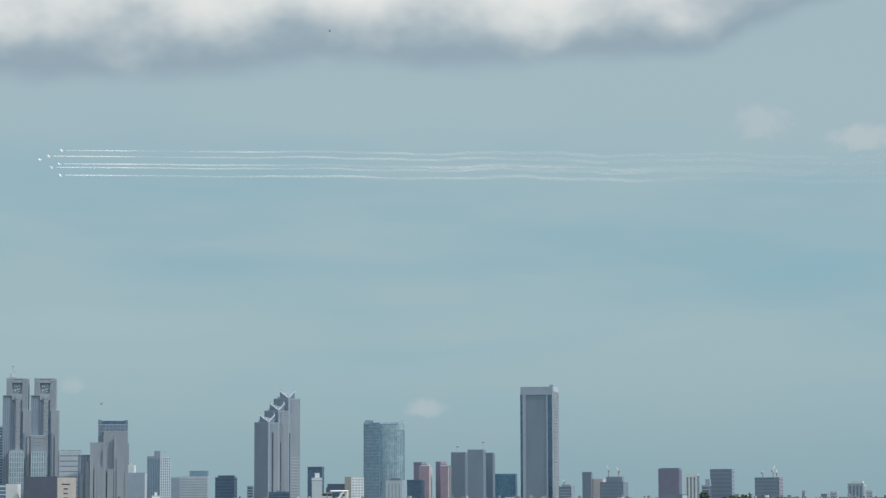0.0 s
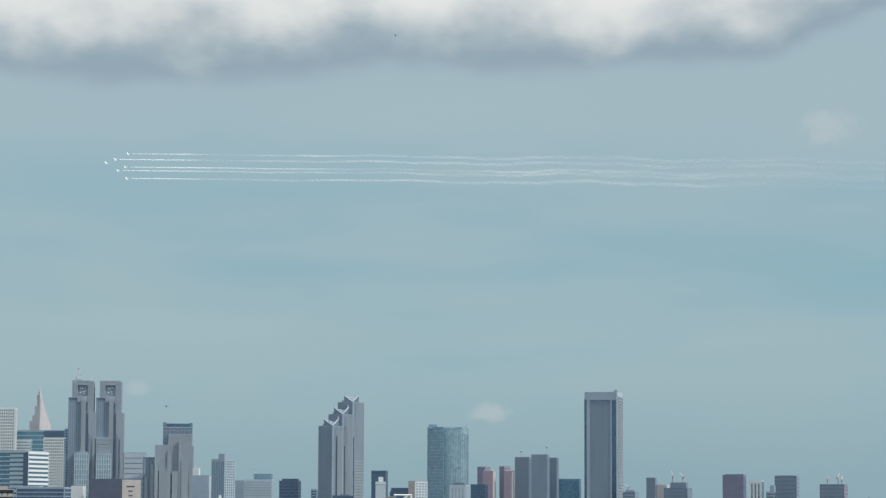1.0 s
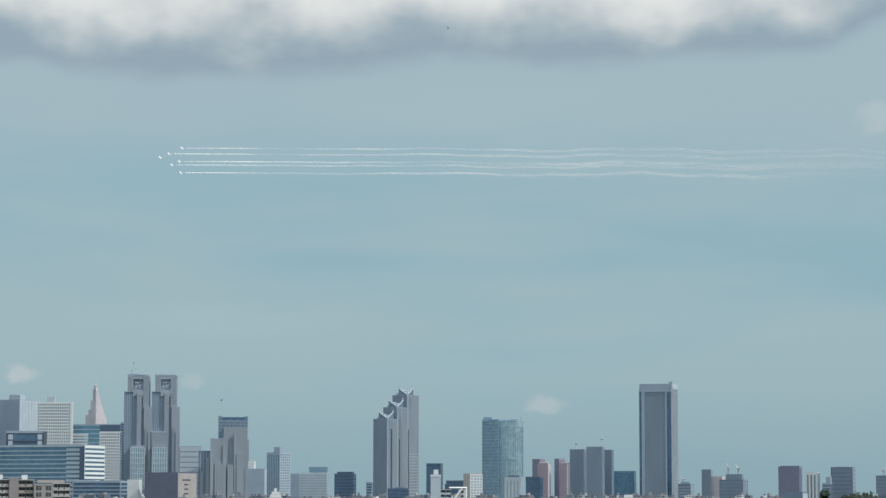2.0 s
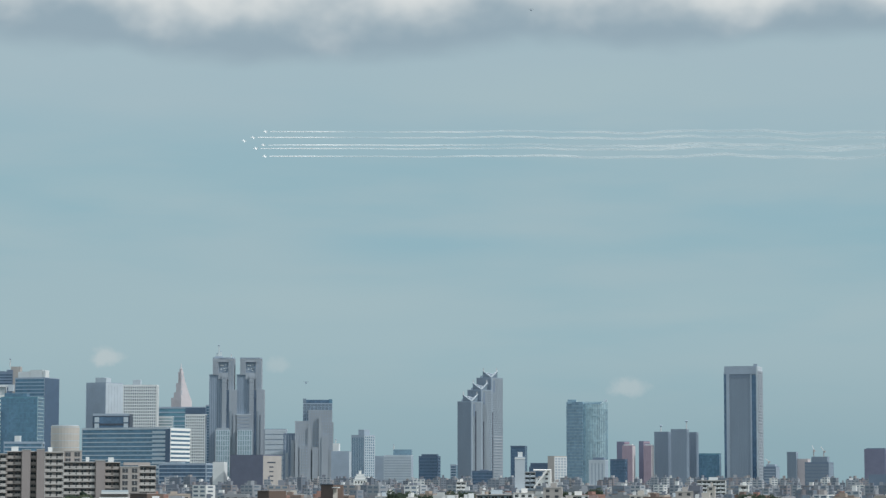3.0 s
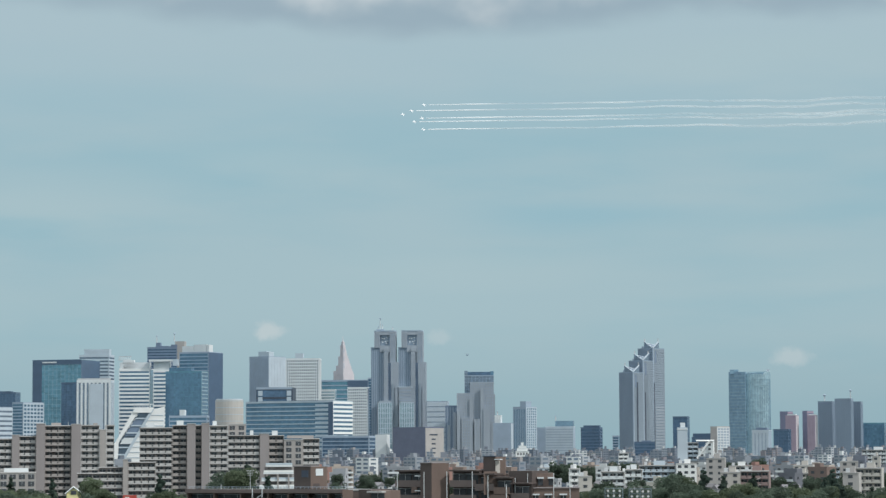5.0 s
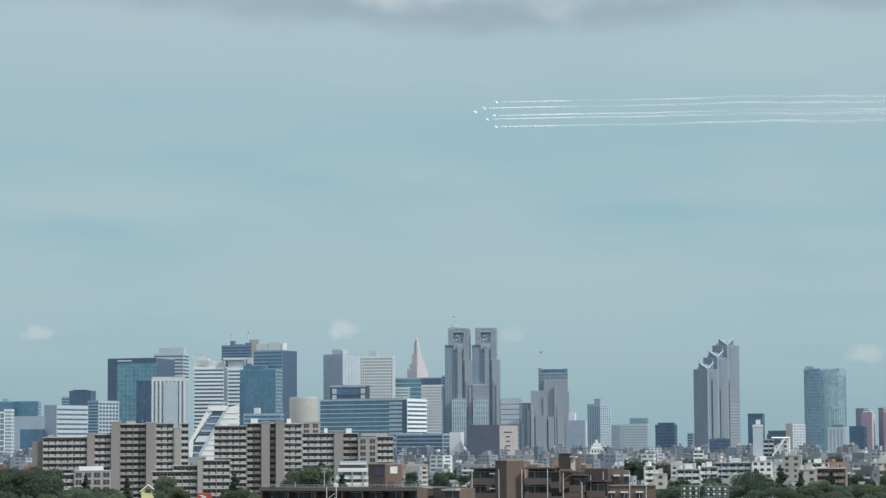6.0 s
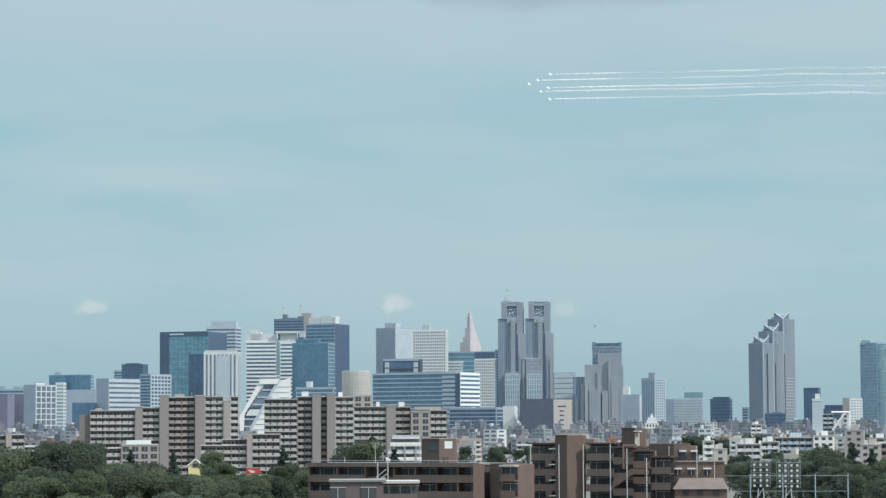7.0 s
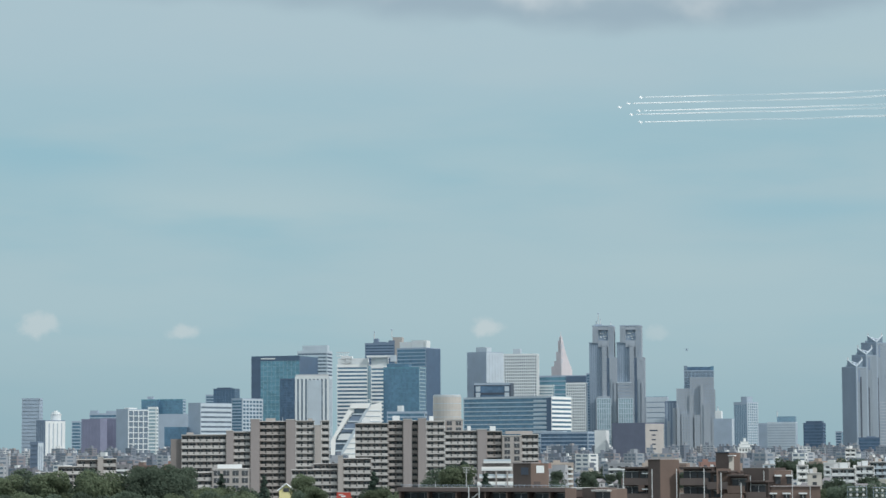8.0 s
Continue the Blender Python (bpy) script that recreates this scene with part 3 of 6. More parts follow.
tower("office_tower", "maroon tower with a chamfered top", 791.1, 4226.6, 25.6, 36.1, 17.6, 79.5, MAROON, ("grid", 5, 2.5, 4, 2.5), MAROON, ("piers", 6, 3.5), MAROON, ((1.4, 33.2, 10.5, 2.5),), DARKSTONE)
tower("apartment_tower", "slim white tower with upright windows", 763.7, 3926.4, 23.0, 19.5, 18.0, 66.3, GLASS_GREY, ("piers", 6, 3), WHITE, None, WHITE, ((8.9, 18.9, 10.8, 1.3),), WHITE)
tower("office_tower", "blue-grey tower with stepped shoulders", 888.5, 4258.3, 23.8, 37.4, 20.3, 79.1, SHADESTONE, ("bands", 7, 2.5), DARKSTONE, ("bands", 7, 2.5), GREY, ((7.2, 30.5, 12.2, 1.8),), GREY)
tower("office_block", "lower shoulder block in blue-grey", 841.9, 4216.8, 21.3, 13.8, 18.0, 51.5, GLASS_GREY, ("bands", 5, 2), GREY, None, GREY, ((-0.0, 7.8, 10.8, 11.5),), GREY)
tower("office_block", "tower frame under construction with hanging floors", 955.8, 4192.4, 26.8, 41.7, 24.4, 64.2, SHADESTONE, ("bands", 6, 1.6), DARKSTONE, ("bands", 6, 2), ROSE)
tower("office_block", "small grey block far off", 1020.9, 4279.9, 25.4, 5.0, 18.0, 42.4, GREY, ("bands", 5, 2.4), GREY, None, GREY)
tower("office_block", "pair of small grey blocks", 1074.1, 4266.9, 26.1, 12.2, 18.0, 40.4, GREY, ("bands", 5, 2.4), PALE, None, GREY)
tower("office_block", "small dark grey office block", 1045.0, 4222.6, 25.9, 9.6, 18.0, 36.4, GREY, ("bands", 5, 2.4), DARKSTONE, None, GREY)
tower("office_tower", "grey ribbed tower with a white roof", 1066.9, 4062.2, 26.7, 26.0, 18.0, 52.6, GLASS_GREY, ("piers", 6, 3), GREY, ("piers", 6, 3), PALE, ((1.4, 20.5, 10.8, 4.8),), WHITE)
tower("office_block", "low pale block beside a ribbed tower", 1119.5, 4203.5, 26.9, 12.0, 18.0, 41.7, GREY, ("bands", 5, 2.4), PALE, None, PALE)
tower("warehouse", "dark low box with a white rim", 444.3, 2358.5, 30.7, 19.5, 13.1, 29.6, DARKSTONE, ("blank", 8.0), DARKSTONE, ("blank", 8.0), PALE)
tower("office_tower", "tall grey tower at the edge of the city", -1258.8, 4111.6, 3.0, 30.5, 15.9, 115.0, GREY, ("bands", 6, 2.4), GREY, ("bands", 6, 2.4), GREY)
tower("office_block", "ornate white block with a drum on the roof", -1015.5, 3349.4, 33.1, 18.6, 34.7, 67.3, GREY, ("piers", 5, 2.5), DARKSTONE, ("piers", 9, 5.5), WHITE)
tower("office_block", "dark purple block with tiled face", -971.7, 3466.4, 9.3, 28.7, 22.3, 70.2, MAROON, ("glass", 5, 5), MAROON, ("glass", 5, 5), MAROON)
tower("office_block", "purple block joined to a darker one", -960.3, 3511.0, 9.7, 25.5, 22.6, 71.8, MAROON, ("glass", 5, 5), MAROON, ("glass", 5, 5), MAROON)
tower("apartment_tower", "grey apartment tower with a white lattice of balconies", -856.1, 3187.0, 33.0, 22.2, 35.4, 78.7, GLASS_GREY, ("blank", 6.0), GREY, ("grid", 7.2, 1.0, 9, 1.2), WHITE, ((0.7, 9.6, 14.0, 3.0),), WHITE)
tower("office_block", "pale green-white office block", -921.4, 3583.4, -0.4, 12.0, 11.5, 88.8, GLASS_PALE, ("bands", 5, 2), WHITE, ("bands", 5, 2), WHITE)
tower("office_block", "blue-grey block far off", -1170.5, 4551.9, -4.4, 28.6, 20.4, 121.1, GLASS_BLUE, ("glass", 6, 9), GLASS_TEAL, None, GREY, ((7.1, 17.9, 12.2, 6.4),), GREY)
tower("office_block", "long blue-grey block far off", -1129.2, 4582.9, -1.8, 46.0, 25.7, 122.1, GLASS_BLUE, ("glass", 6, 9), GLASS_TEAL, ("bands", 6, 2), GREY, ((12.7, 30.8, 14.0, 1.5),), GREY)
tower("office_block", "pale grey low office block", -1020.8, 4177.1, -5.7, 48.9, 18.6, 87.9, GREY, ("blank", 9.0), GREY, None, PALE)
tower("office_block", "low blue office block", -926.9, 3788.3, -3.7, 33.9, 18.0, 61.8, GLASS_BLUE, ("glass", 6, 8), GLASS_BLUE, None, GREY)
tower("office_block", "blue-grey far block with a stair head", -1215.2, 4436.6, -3.3, 49.1, 24.9, 94.3, GLASS_BLUE, ("bands", 6, 2), GREY, None, GREY, ((35.1, 48.4, 14.0, 6.3), (-0.0, 19.3, 14.0, 5.5)), GREY)
tower("office_block", "hazy blue far-off tower", -1276.5, 4419.4, -4.1, 16.1, 18.0, 80.6, GLASS_BLUE, ("bands", 6, 2), GREY, None, GREY)
tower("apartment_block", "small dark block with a white side", -671.7, 2199.7, 18.0, 7.9, 8.3, 32.2, DARKSTONE, ("bands", 4, 2), DARKSTONE, ("piers", 5, 2), PALE)


tower("office_block", "low dark blue block before a stepped tower", 121.0, 3900.0, 2.0, 32.0, 18.0, 40.5, GLASS_NAVY, ("bands", 5, 2), NAVY, None, NAVY, ((6.0, 20.0, 10.0, 3.0),), DARKSTONE)


def white_hall():
    t = thing("white_hall", "small bright white hall with a tiered roof and lantern", "building", -56.0, 2605.0, 0, 1.2)
    for name, w, z0, z1 in (("body", 14, 0, 26), ("attic", 11, 26, 29), ("tier", 8, 29, 31.5), ("lantern", 2.6, 31.5, 35)):
        boxpart(name, (-w / 2, w / 2, 5 - w * 0.35, 5 + w * 0.35, z0, z1), BRIGHT, t)
        boxpart("cornice", (-w / 2 - 0.4, w / 2 + 0.4, 4.6 - w * 0.35, 5.4 + w * 0.35, z1 - 0.3, z1 + 0.3), WHITE, t)
    for i in range(3):
        for x in (-4.5, -1.5, 1.5, 4.5):
            boxpart("window", (x - 0.7, x + 0.7, -0.05, 0.2, 14 + 4 * i, 16.4 + 4 * i), GLASS_ROOM, t)


white_hall()


# ---- ground ----
bm = bmesh.new()
N = 24
grid = [[bm.verts.new(((i / N - 0.5) * 16000, (j / N - 0.5) * 16000 + 2000, 0)) for i in range(N + 1)] for j in range(N + 1)]
for j in range(N):
    for i in range(N):
        bm.faces.new((grid[j][i], grid[j][i + 1], grid[j + 1][i + 1], grid[j + 1][i]))
tagged(part("ground", bm, GROUND, None), "grey city ground between the buildings", "ground", kind="structure")


# ---- landmark towers ----
def clad(owner, x0, x1, y, z0, z1, style, mat):
    """Cladding on a wall that looks towards -y."""
    bm = bmesh.new()
    facade(bm, "L", 0, x1 - x0, z0, z1, style)
    bmesh.ops.translate(bm, verts=bm.verts, vec=(x1, y, 0))
    return part("cladding", bm, mat, owner, kind="stuff")


def block(owner, x0, x1, y0, y1, z0, z1, mat, style=None, smat=None, name="body", side=None):
    ob = boxpart(name, (x0, x1, y0, y1, z0, z1), mat, owner)
    if style:
        clad(owner, x0, x1, y0, z0, z1, style, smat)
    if side:
        bm = bmesh.new()
        facade(bm, "R", 0, y1 - y0, z0, z1, side)
        bmesh.ops.translate(bm, verts=bm.verts, vec=(x1, y0, 0))
        part("cladding", bm, smat, owner, kind="stuff")
    return ob


def twin_towers():
    t = thing("twin_tower_hall", "mauve-grey stone civic hall with two square-topped towers", "building", -316, 4475, 0, 1.0)
    fine, coarse = ("piers", 3.4, 1.7), ("grid", 8.4, 1.0, 4.2, 2.4)
    block(t, -38, 52, 0, 42, 0, 118, GREY, coarse, STONE, "podium", ("piers", 5, 3))
    for cx in (-24.0, 24.5):
        # square head with a sunk crown room, chamfered at its corners
        block(t, cx - 19, cx - 9, -2, 34, 214, 243, STONE, fine, STONE, "tower_head")
        block(t, cx + 9, cx + 19, -2, 34, 0, 243, GREY, fine, STONE, "tower_leg", ("piers", 5, 3))
        boxpart("tower_head", (cx - 9, cx + 9, -2, 34, 206, 218), STONE, t)
        block(t, cx - 8.9, cx + 8.9, 3, 34, 218, 237, GREY, None, None, "crown_room")
        boxpart("lintel", (cx - 9, cx + 9, -2, 34, 237, 243), STONE, t)
        bm = bmesh.new()
        prism(bm, [(cx - 19.4, 0.5), (cx - 16.5, -2.5), (cx + 16.5, -2.5), (cx + 19.4, 0.5), (cx + 19.4, 34.4), (cx - 19.4, 34.4)], 243, 245)
        part("cornice", bm, GREY, t)
        # glazed shaft; the rib's shade is put into its darker blue-grey cladding
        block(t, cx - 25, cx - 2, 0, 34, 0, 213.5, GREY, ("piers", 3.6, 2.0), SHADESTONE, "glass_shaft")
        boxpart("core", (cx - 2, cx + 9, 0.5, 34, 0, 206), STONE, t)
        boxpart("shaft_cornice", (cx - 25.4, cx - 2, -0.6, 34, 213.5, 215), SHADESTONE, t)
        block(t, cx - 2, cx + 5.8, -5, 2, 0, 213, STONE, ("bands", 7, 5.2), STONE, "rib")
        boxpart("dark_slot", (cx + 5.8, cx + 10.8, -2.9, 1, 0, 187), DARKSTONE, t)
        block(t, cx + 10.8, cx + 24, -5, 30, 0, 188, GREY, ("piers", 4.4, 3.1), STONE, "shoulder", ("piers", 5, 3))
        block(t, cx + 13.0, cx + 15.5, -7, -5, 0, 150, MAUVE, None, None, "rib")
        block(t, cx + 18.5, cx + 23, -7, -5, 0, 144, STONE, None, None, "rib")
        for x, z in ((-4.4, 224), (-1.2, 230.5), (4.8, 226), (1.0, 225), (4.0, 232), (3.0, 221.5), (-4.6, 231)):
            bm = bmesh.new()
            bmesh.ops.create_icosphere(bm, subdivisions=2, radius=1.25, matrix=Matrix.Translation((cx + x, 1.2, z)))
            part("dish", bm, WHITE, t, "white dish aerial")
            boxpart("dish_arm", (cx + x - 0.25, cx + x + 0.25, 1.2, 3.2, z - 0.25, z + 0.25), STEEL, t)
    block(t, 0.5, 24, -7.5, 0, 0, 143, GREY, ("bands", 6, 4.2), STONE, "link_block")
    boxpart("link_cornice", (-1, 25.5, -8.2, 0, 143, 144.4), PALE, t)
    for x0, x1 in ((-36, -10.5), (2, 28.5)):
        block(t, x0, x1, -14, -2, 0, 116, GLASS_PALE, ("grid", 9, 1.1, 4.3, 1.3), PALE, "bay")
        boxpart("bay_roof", (x0 + 2, x1 - 2, -12, -2, 116, 119.5), STONE, t)
    mast(t, -33, 12, 245, 22, 1.9)
    mast(t, -29.5, 14, 245, 12, 1.3)
    mast(t, -36.5, 14, 245, 8, 1.2)
    mast(t, -11, 12, 245, 7, 1.0)
    boxpart("plant_room", (-40, -26, 8, 22, 245, 247.5), GREY, t)


def pyramid_top(owner, x0, x1, y0, y1, z, up):
    """A glass roof that is high at its corners and low between them."""
    cx, cy = (x0 + x1) / 2, (y0 + y1) / 2
    bm = bmesh.new()
    c = bm.verts.new((cx, cy, z + 1.0))
    ring = [bm.verts.new(p) for p in (ring_co(x0, x1, y0, y1, z, up, i) for i in range(8))]
    low = [bm.verts.new((v.co.x, v.co.y, z)) for v in ring]
    for i in range(8):
        j = (i + 1) % 8
        bm.faces.new((ring[i], ring[j], c))
        bm.faces.new((low[i], low[j], ring[j], ring[i]))
    part("glass_roof", bm, GLASS_GREY, owner)
    bm = bmesh.new()
    for i in (0, 2, 4, 6):
        tube(bm, ring_co(x0, x1, y0, y1, z, up, i), (cx, cy, z + 1.6), 0.7, 0.7, 4)
        tube(bm, ring_co(x0, x1, y0, y1, z, up, i), ring_co(x0, x1, y0, y1, z, up, i + 1), 0.8, 0.8, 4)
        tube(bm, ring_co(x0, x1, y0, y1, z, up, i), ring_co(x0, x1, y0, y1, z, up, i + 7), 0.8, 0.8, 4)
    part("roof_rib", bm, PALE, owner, "pale steel roof ribs", "stuff")


def ring_co(x0, x1, y0, y1, z, up, i):
    cx, cy = (x0 + x1) / 2, (y0 + y1) / 2
    return ((x0, y0, z + up), (cx, y0, z + up * 0.5), (x1, y0, z + 1.0), (x1, cy, z + up * 0.5), (x1, y1, z + up), (cx, y1, z + up * 0.5), (x0, y1, z + up * 0.7), (x0, cy, z + up * 0.7))[i % 8]


def stepped_pyramid_tower():
    t = thing("stepped_tower", "grey stone tower of three steps with glass pyramid roofs", "building", 103.0, 4540, 0, -36.5)
    fine, shade = ("grid", 4.2, 1.5, 3.1, 2.2), ("grid", 4.2, 1.4, 3.1, 1.6)
    for y, deep, h, wide in ((0, 46, 169, 31), (31, 33, 191, 31), (63, 36, 214, 33)):
        # left cladding darker, right lighter: shade and sun put into the stone colours
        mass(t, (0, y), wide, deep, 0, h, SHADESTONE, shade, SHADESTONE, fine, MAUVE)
        pyramid_top(t, -19.5, 0, y, y + 19.0, h + 0.5, 13.5)
        # lattice below the notch of the roof
        boxpart("corner_strip", (-1.4, 0.75, y - 0.75, y + 1.6, 0, h + 1.0), GREY, t)
        boxpart("louvre", (0.3, 0.9, y + 5.0, y + 9.5, h - 26, h - 4), DARKSTONE, t)
        boxpart("roof_plant", (-wide + 4, -21, y + 6, y + 22, h, h + 5), GREY, t)
        mast(t, -18.5, y + 1, h + 13, 6)
        mast(t, -1, y + 18, h + 13, 6)
    for y, z0, z1, w in ((9.5, 0, 152, 4.2), (35.5, 0, 134, 2.6), (64.0, 0, 152, 2.6)):
        boxpart("dark_joint", (0, 1.0, y, y + w, z0, z1), BLACK, t)
    for k in range(20):
        boxpart("floor_band", (0.4, 1.1, 68, 97, 4 + 5.4 * k, 6.2 + 5.4 * k), STONE, t)


def spire_tower():
    t = thing("spire_tower", "pinkish stone tower stepping up to a clock spire", "building", -436, 4700, 0, -35 + 5.3)
    # shaded face, in steps
    for k, (a, b, z0, z1) in enumerate(((22, 30, 0, 180), (16, 24, 180, 190), (11, 15, 190, 207), (6.4, 8, 207, 228), (3.6, 5, 228, 234))):
        mass(t, (0, 0), a, b, z0, z1, PINK, ("piers", 3.6, 2.6), PINK, None, PINK)
    # lit face, which narrows in many small steps
    n = 12
    for k in range(n):
        z0, z1 = 172 + 56 * k / n, 172 + 56 * (k + 1) / n
        boxpart("setback", (-3.2, 0.8, -0.2, 5.0 + 30.0 * (1 - k / n) ** 1.25, z0 if k else 0, z1), PINK, t)
    for z in (186, 200, 214):
        boxpart("slit", (0.7, 0.95, 1.2, 2.4, z, z + 9), GREY, t)
    bm = bmesh.new()
    tube(bm, (-1.6, 2, 234), (-1.6, 2, 238), 2.0, 1.4, 8)
    tube(bm, (-1.6, 2, 238), (-1.6, 2, 246), 0.8, 0.2, 8)
    part("spire", bm, PINK, t)


def round_tower():
    t = thing("round_tower", "blue glass tower with a rounded side and a flat panel", "building", 322, 4690, 0, 0)
    def oval(cx, cy, rx, ry, n=40):
        return [(cx + rx * math.cos(k * math.tau / n), cy + ry * math.sin(k * math.tau / n)) for k in range(n)]
    bm = bmesh.new()
    prism(bm, oval(10, 22, 29, 24), 0, 170)
    part("body", bm, GLASS_PALE, t)
    for i in range(28):
        bm = bmesh.new()
        prism(bm, oval(10, 22, 29.3, 24.3), 6 * i + 4.6, 6 * i + 5.2)
        part("floor_ring", bm, GLASS_PALE, t)
    bm = bmesh.new()
    for k in range(40):
        a = k * math.tau / 40
        x, y = 10 + 29.4 * math.cos(a), 22 + 24.4 * math.sin(a)
        box(bm, x - 0.25, x + 0.25, y - 0.25, y + 0.25, 0, 171)
    part("mullion", bm, GLASS_SKY, t, kind="stuff")
    bm = bmesh.new()
    prism(bm, [(-38, 14), (-9, -4), (-7, 2), (-30, 40)], 0, 174)
    part("flat_side", bm, GLASS_SKY, t)
    bm = bmesh.new()
    for i in range(28):
        prism(bm, [(-38.3, 13.8), (-9, -4.4), (-8.8, -4.0), (-38, 14.2)], 6 * i + 4, 6 * i + 5)
    part("flat_band", bm, GLASS_PALE, t, kind="stuff")
    bm = bmesh.new()
    prism(bm, oval(12, 22, 24, 19), 165, 171)
    part("crown", bm, GLASS_NAVY, t)
    # crown screen that dips between two horns
    bm = bmesh.new()
    ring = oval(10, 22, 29.6, 24.6, 48)
    rows = []
    for x, y in ring:
        e = abs(x - 8) / 29.0
        up = 175.5 if y > 20 else min(174.5, 165.0 + 13.0 * max(0.0, e - 0.3) ** 1.2 / 0.6)
        rows.append([bm.verts.new((10 + (x - 10) * q, 22 + (y - 22) * q, z)) for q, z in ((1.0, 160), (1.0, up), (0.96, up), (0.96, 160))])
    for p, q in zip(rows, rows[1:] + rows[:1]):
        for k in range(4):
            bm.faces.new((p[k], q[k], q[(k + 1) % 4], p[(k + 1) % 4]))
    part("crown_screen", bm, GLASS_PALE, t)
    boxpart("crown_fin", (-36, -20, 8, 12, 170, 178.5), GLASS_SKY, t)
    boxpart("crown_fin", (33, 38, 18, 22, 168, 179), PALE, t)
    for z in (52, 100, 148):
        boxpart("floor_belt", (4, 33, -2.75, -2.2, z, z + 1.4), GLASS_PALE, t)


def stepped_block_tower():
    t = thing("stepped_block", "grey stone slab tower stepping up to a blue glass head", "building", -182, 4345, 0, 2.4)
    g = ("grid", 5.2, 2.4, 4.6, 2.8)
    block(t, -10.5, 40, 4, 34, 0, 160, GLASS_GREY, ("glass", 6, 6), GREY, "head", ("glass", 6, 6))
    block(t, -10.5, -5, 3.5, 5, 160, 168, GLASS_GREY, None, None, "head_post")
    block(t, 34.5, 40, 3.5, 5, 160, 167, GLASS_BLUE, None, None, "head_post")
    boxpart("head_roof", (-8, 38, 5, 30, 160, 166), GLASS_NAVY, t)
    block(t, -1, 40, -2, 4, 0, 148, GREY, g, STONE, "slab")
    block(t, -24, 2, -5, 20, 0, 129, GREY, g, STONE, "slab")
    block(t, 18, 41.5, -5, -2, 0, 127, GREY, g, STONE, "slab", g)
    block(t, -44, -22, 2, 24, 0, 108, GREY, ("piers", 5, 2.8), DARKSTONE, "slab")
    block(t, -30, -25, -3, 4, 0, 96, STONE, None, None, "rib")
    block(t, -40, -36, 0, 4, 0, 74, STONE, None, None, "rib")
    for x0, x1, y, h in ((-24, -18, -9, 98), (-2, 4, -8, 118), (17, 22, -8, 138), (-16, 0, -9, 86), (6, 16, -9, 84), (22, 34, -9, 103), (35, 42, -9, 80)):
        block(t, x0, x1, y, -5, 0, h, STONE if x1 - x0 < 7 else GREY, None if x1 - x0 < 7 else g, STONE, "rib")


def framed_tower():
    t = thing("framed_tower", "tall grey office tower in a pale frame with dark edges", "building", 594.8, 4360, 0, -10 - 7.8)
    block(t, -58, 0, 0, 48, 0, 212, GLASS_GREY, None, None, "body")
    clad(t, -47.5, -12.5, -0.6, 0, 210, ("piers", 3.2, 2.4), SHADESTONE)
    boxpart("front_panel", (-48, -12, -0.6, 0, 0, 210), SHADESTONE, t)
    boxpart("dark_edge", (-58.3, -54, -0.5, 0.2, 0, 215), GLASS_NAVY, t)
    boxpart("dark_edge", (-9.5, -1.5, -0.4, 0.2, 0, 210), GLASS_NAVY, t)
    boxpart("light_edge", (-54, -48.2, -1.6, 0, 0, 222), GREY, t)
    boxpart("light_edge", (-12, -9.6, -1.6, 0, 0, 214), GREY, t)
    boxpart("light_edge", (-1.5, 1.0, -1.6, 48, 0, 226), PALE, t)
    boxpart("cap", (-57.5, -1.6, -1.2, 46, 212.1, 226), GREY, t)
    bm = bmesh.new()
    for k in range(14):
        box(bm, -52 + 3.1 * k, -50.6 + 3.1 * k, -1.5, -1.0, 206, 212)
    part("vent", bm, DARKSTONE, t, kind="stuff")
    bm = bmesh.new()
    facade(bm, "R", 0.5, 48, 0, 218, ("grid", 5.2, 2.8, 6, 2.6))
    bmesh.ops.translate(bm, verts=bm.verts, vec=(1.1, 0, 0))
    part("cladding", bm, STONE, t, kind="stuff")
    boxpart("roof_post", (-6, 0.5, 0, 4, 226, 229.5), GREY, t)


def drum_building():
    t = thing("drum_building", "beige rounded office block with a flat roof garden", "building", -517, 3735, 0, 7.9)
    n = 28
    pts = [(21 * math.cos(k * math.tau / n), 18 * math.sin(k * math.tau / n)) for k in range(n)]
    bm = bmesh.new()
    prism(bm, pts, 0, 106)
    part("body", bm, BEIGE, t)
    for i in range(11):
        bm = bmesh.new()
        prism(bm, [(x * 1.006, y * 1.006) for x, y in pts], 10 * i + 4, 10 * i + 4.8)
        part("floor_ring", bm, PALE, t)
    bm = bmesh.new()
    prism(bm, [(x * 0.94, y * 0.94) for x, y in pts], 106, 107.6)
    part("roof_rim", bm, PALE, t)


twin_towers()
stepped_pyramid_tower()
spire_tower()
round_tower()
stepped_block_tower()
framed_tower()
drum_building()


def roof_aerial(x, y, z, up, dish, label):
    m = thing("roof_aerial", label, "aerial", x, y, z, group="roof aerials")
    mast(m, 0, 0, 0, up, dish)


roof_aerial(-745.9, 4446.9, 225.0, 12, 1.6, "steel aerial on a dark tower roof")
roof_aerial(-715.2, 4451.9, 226.8, 14, 1.8, "steel aerial on a dark tower roof")
roof_aerial(395.6, 4038.7, 103.5, 11, 2.3, "round dish aerial on a hotel roof")
roof_aerial(430.9, 3984.8, 106.6, 14, 2.3, "round dish aerial on a hotel roof")
roof_aerial(-34.5, 4209.9, 78.1, 9, 1.2, "boiler flue on an office roof")
roof_aerial(-131.4, 4207.9, 88.1, 7, 1.5, "tank vent on an office roof")
roof_aerial(-490.8, 3978.8, 108.9, 5, 0, "slim aerial on a dark rooftop block")


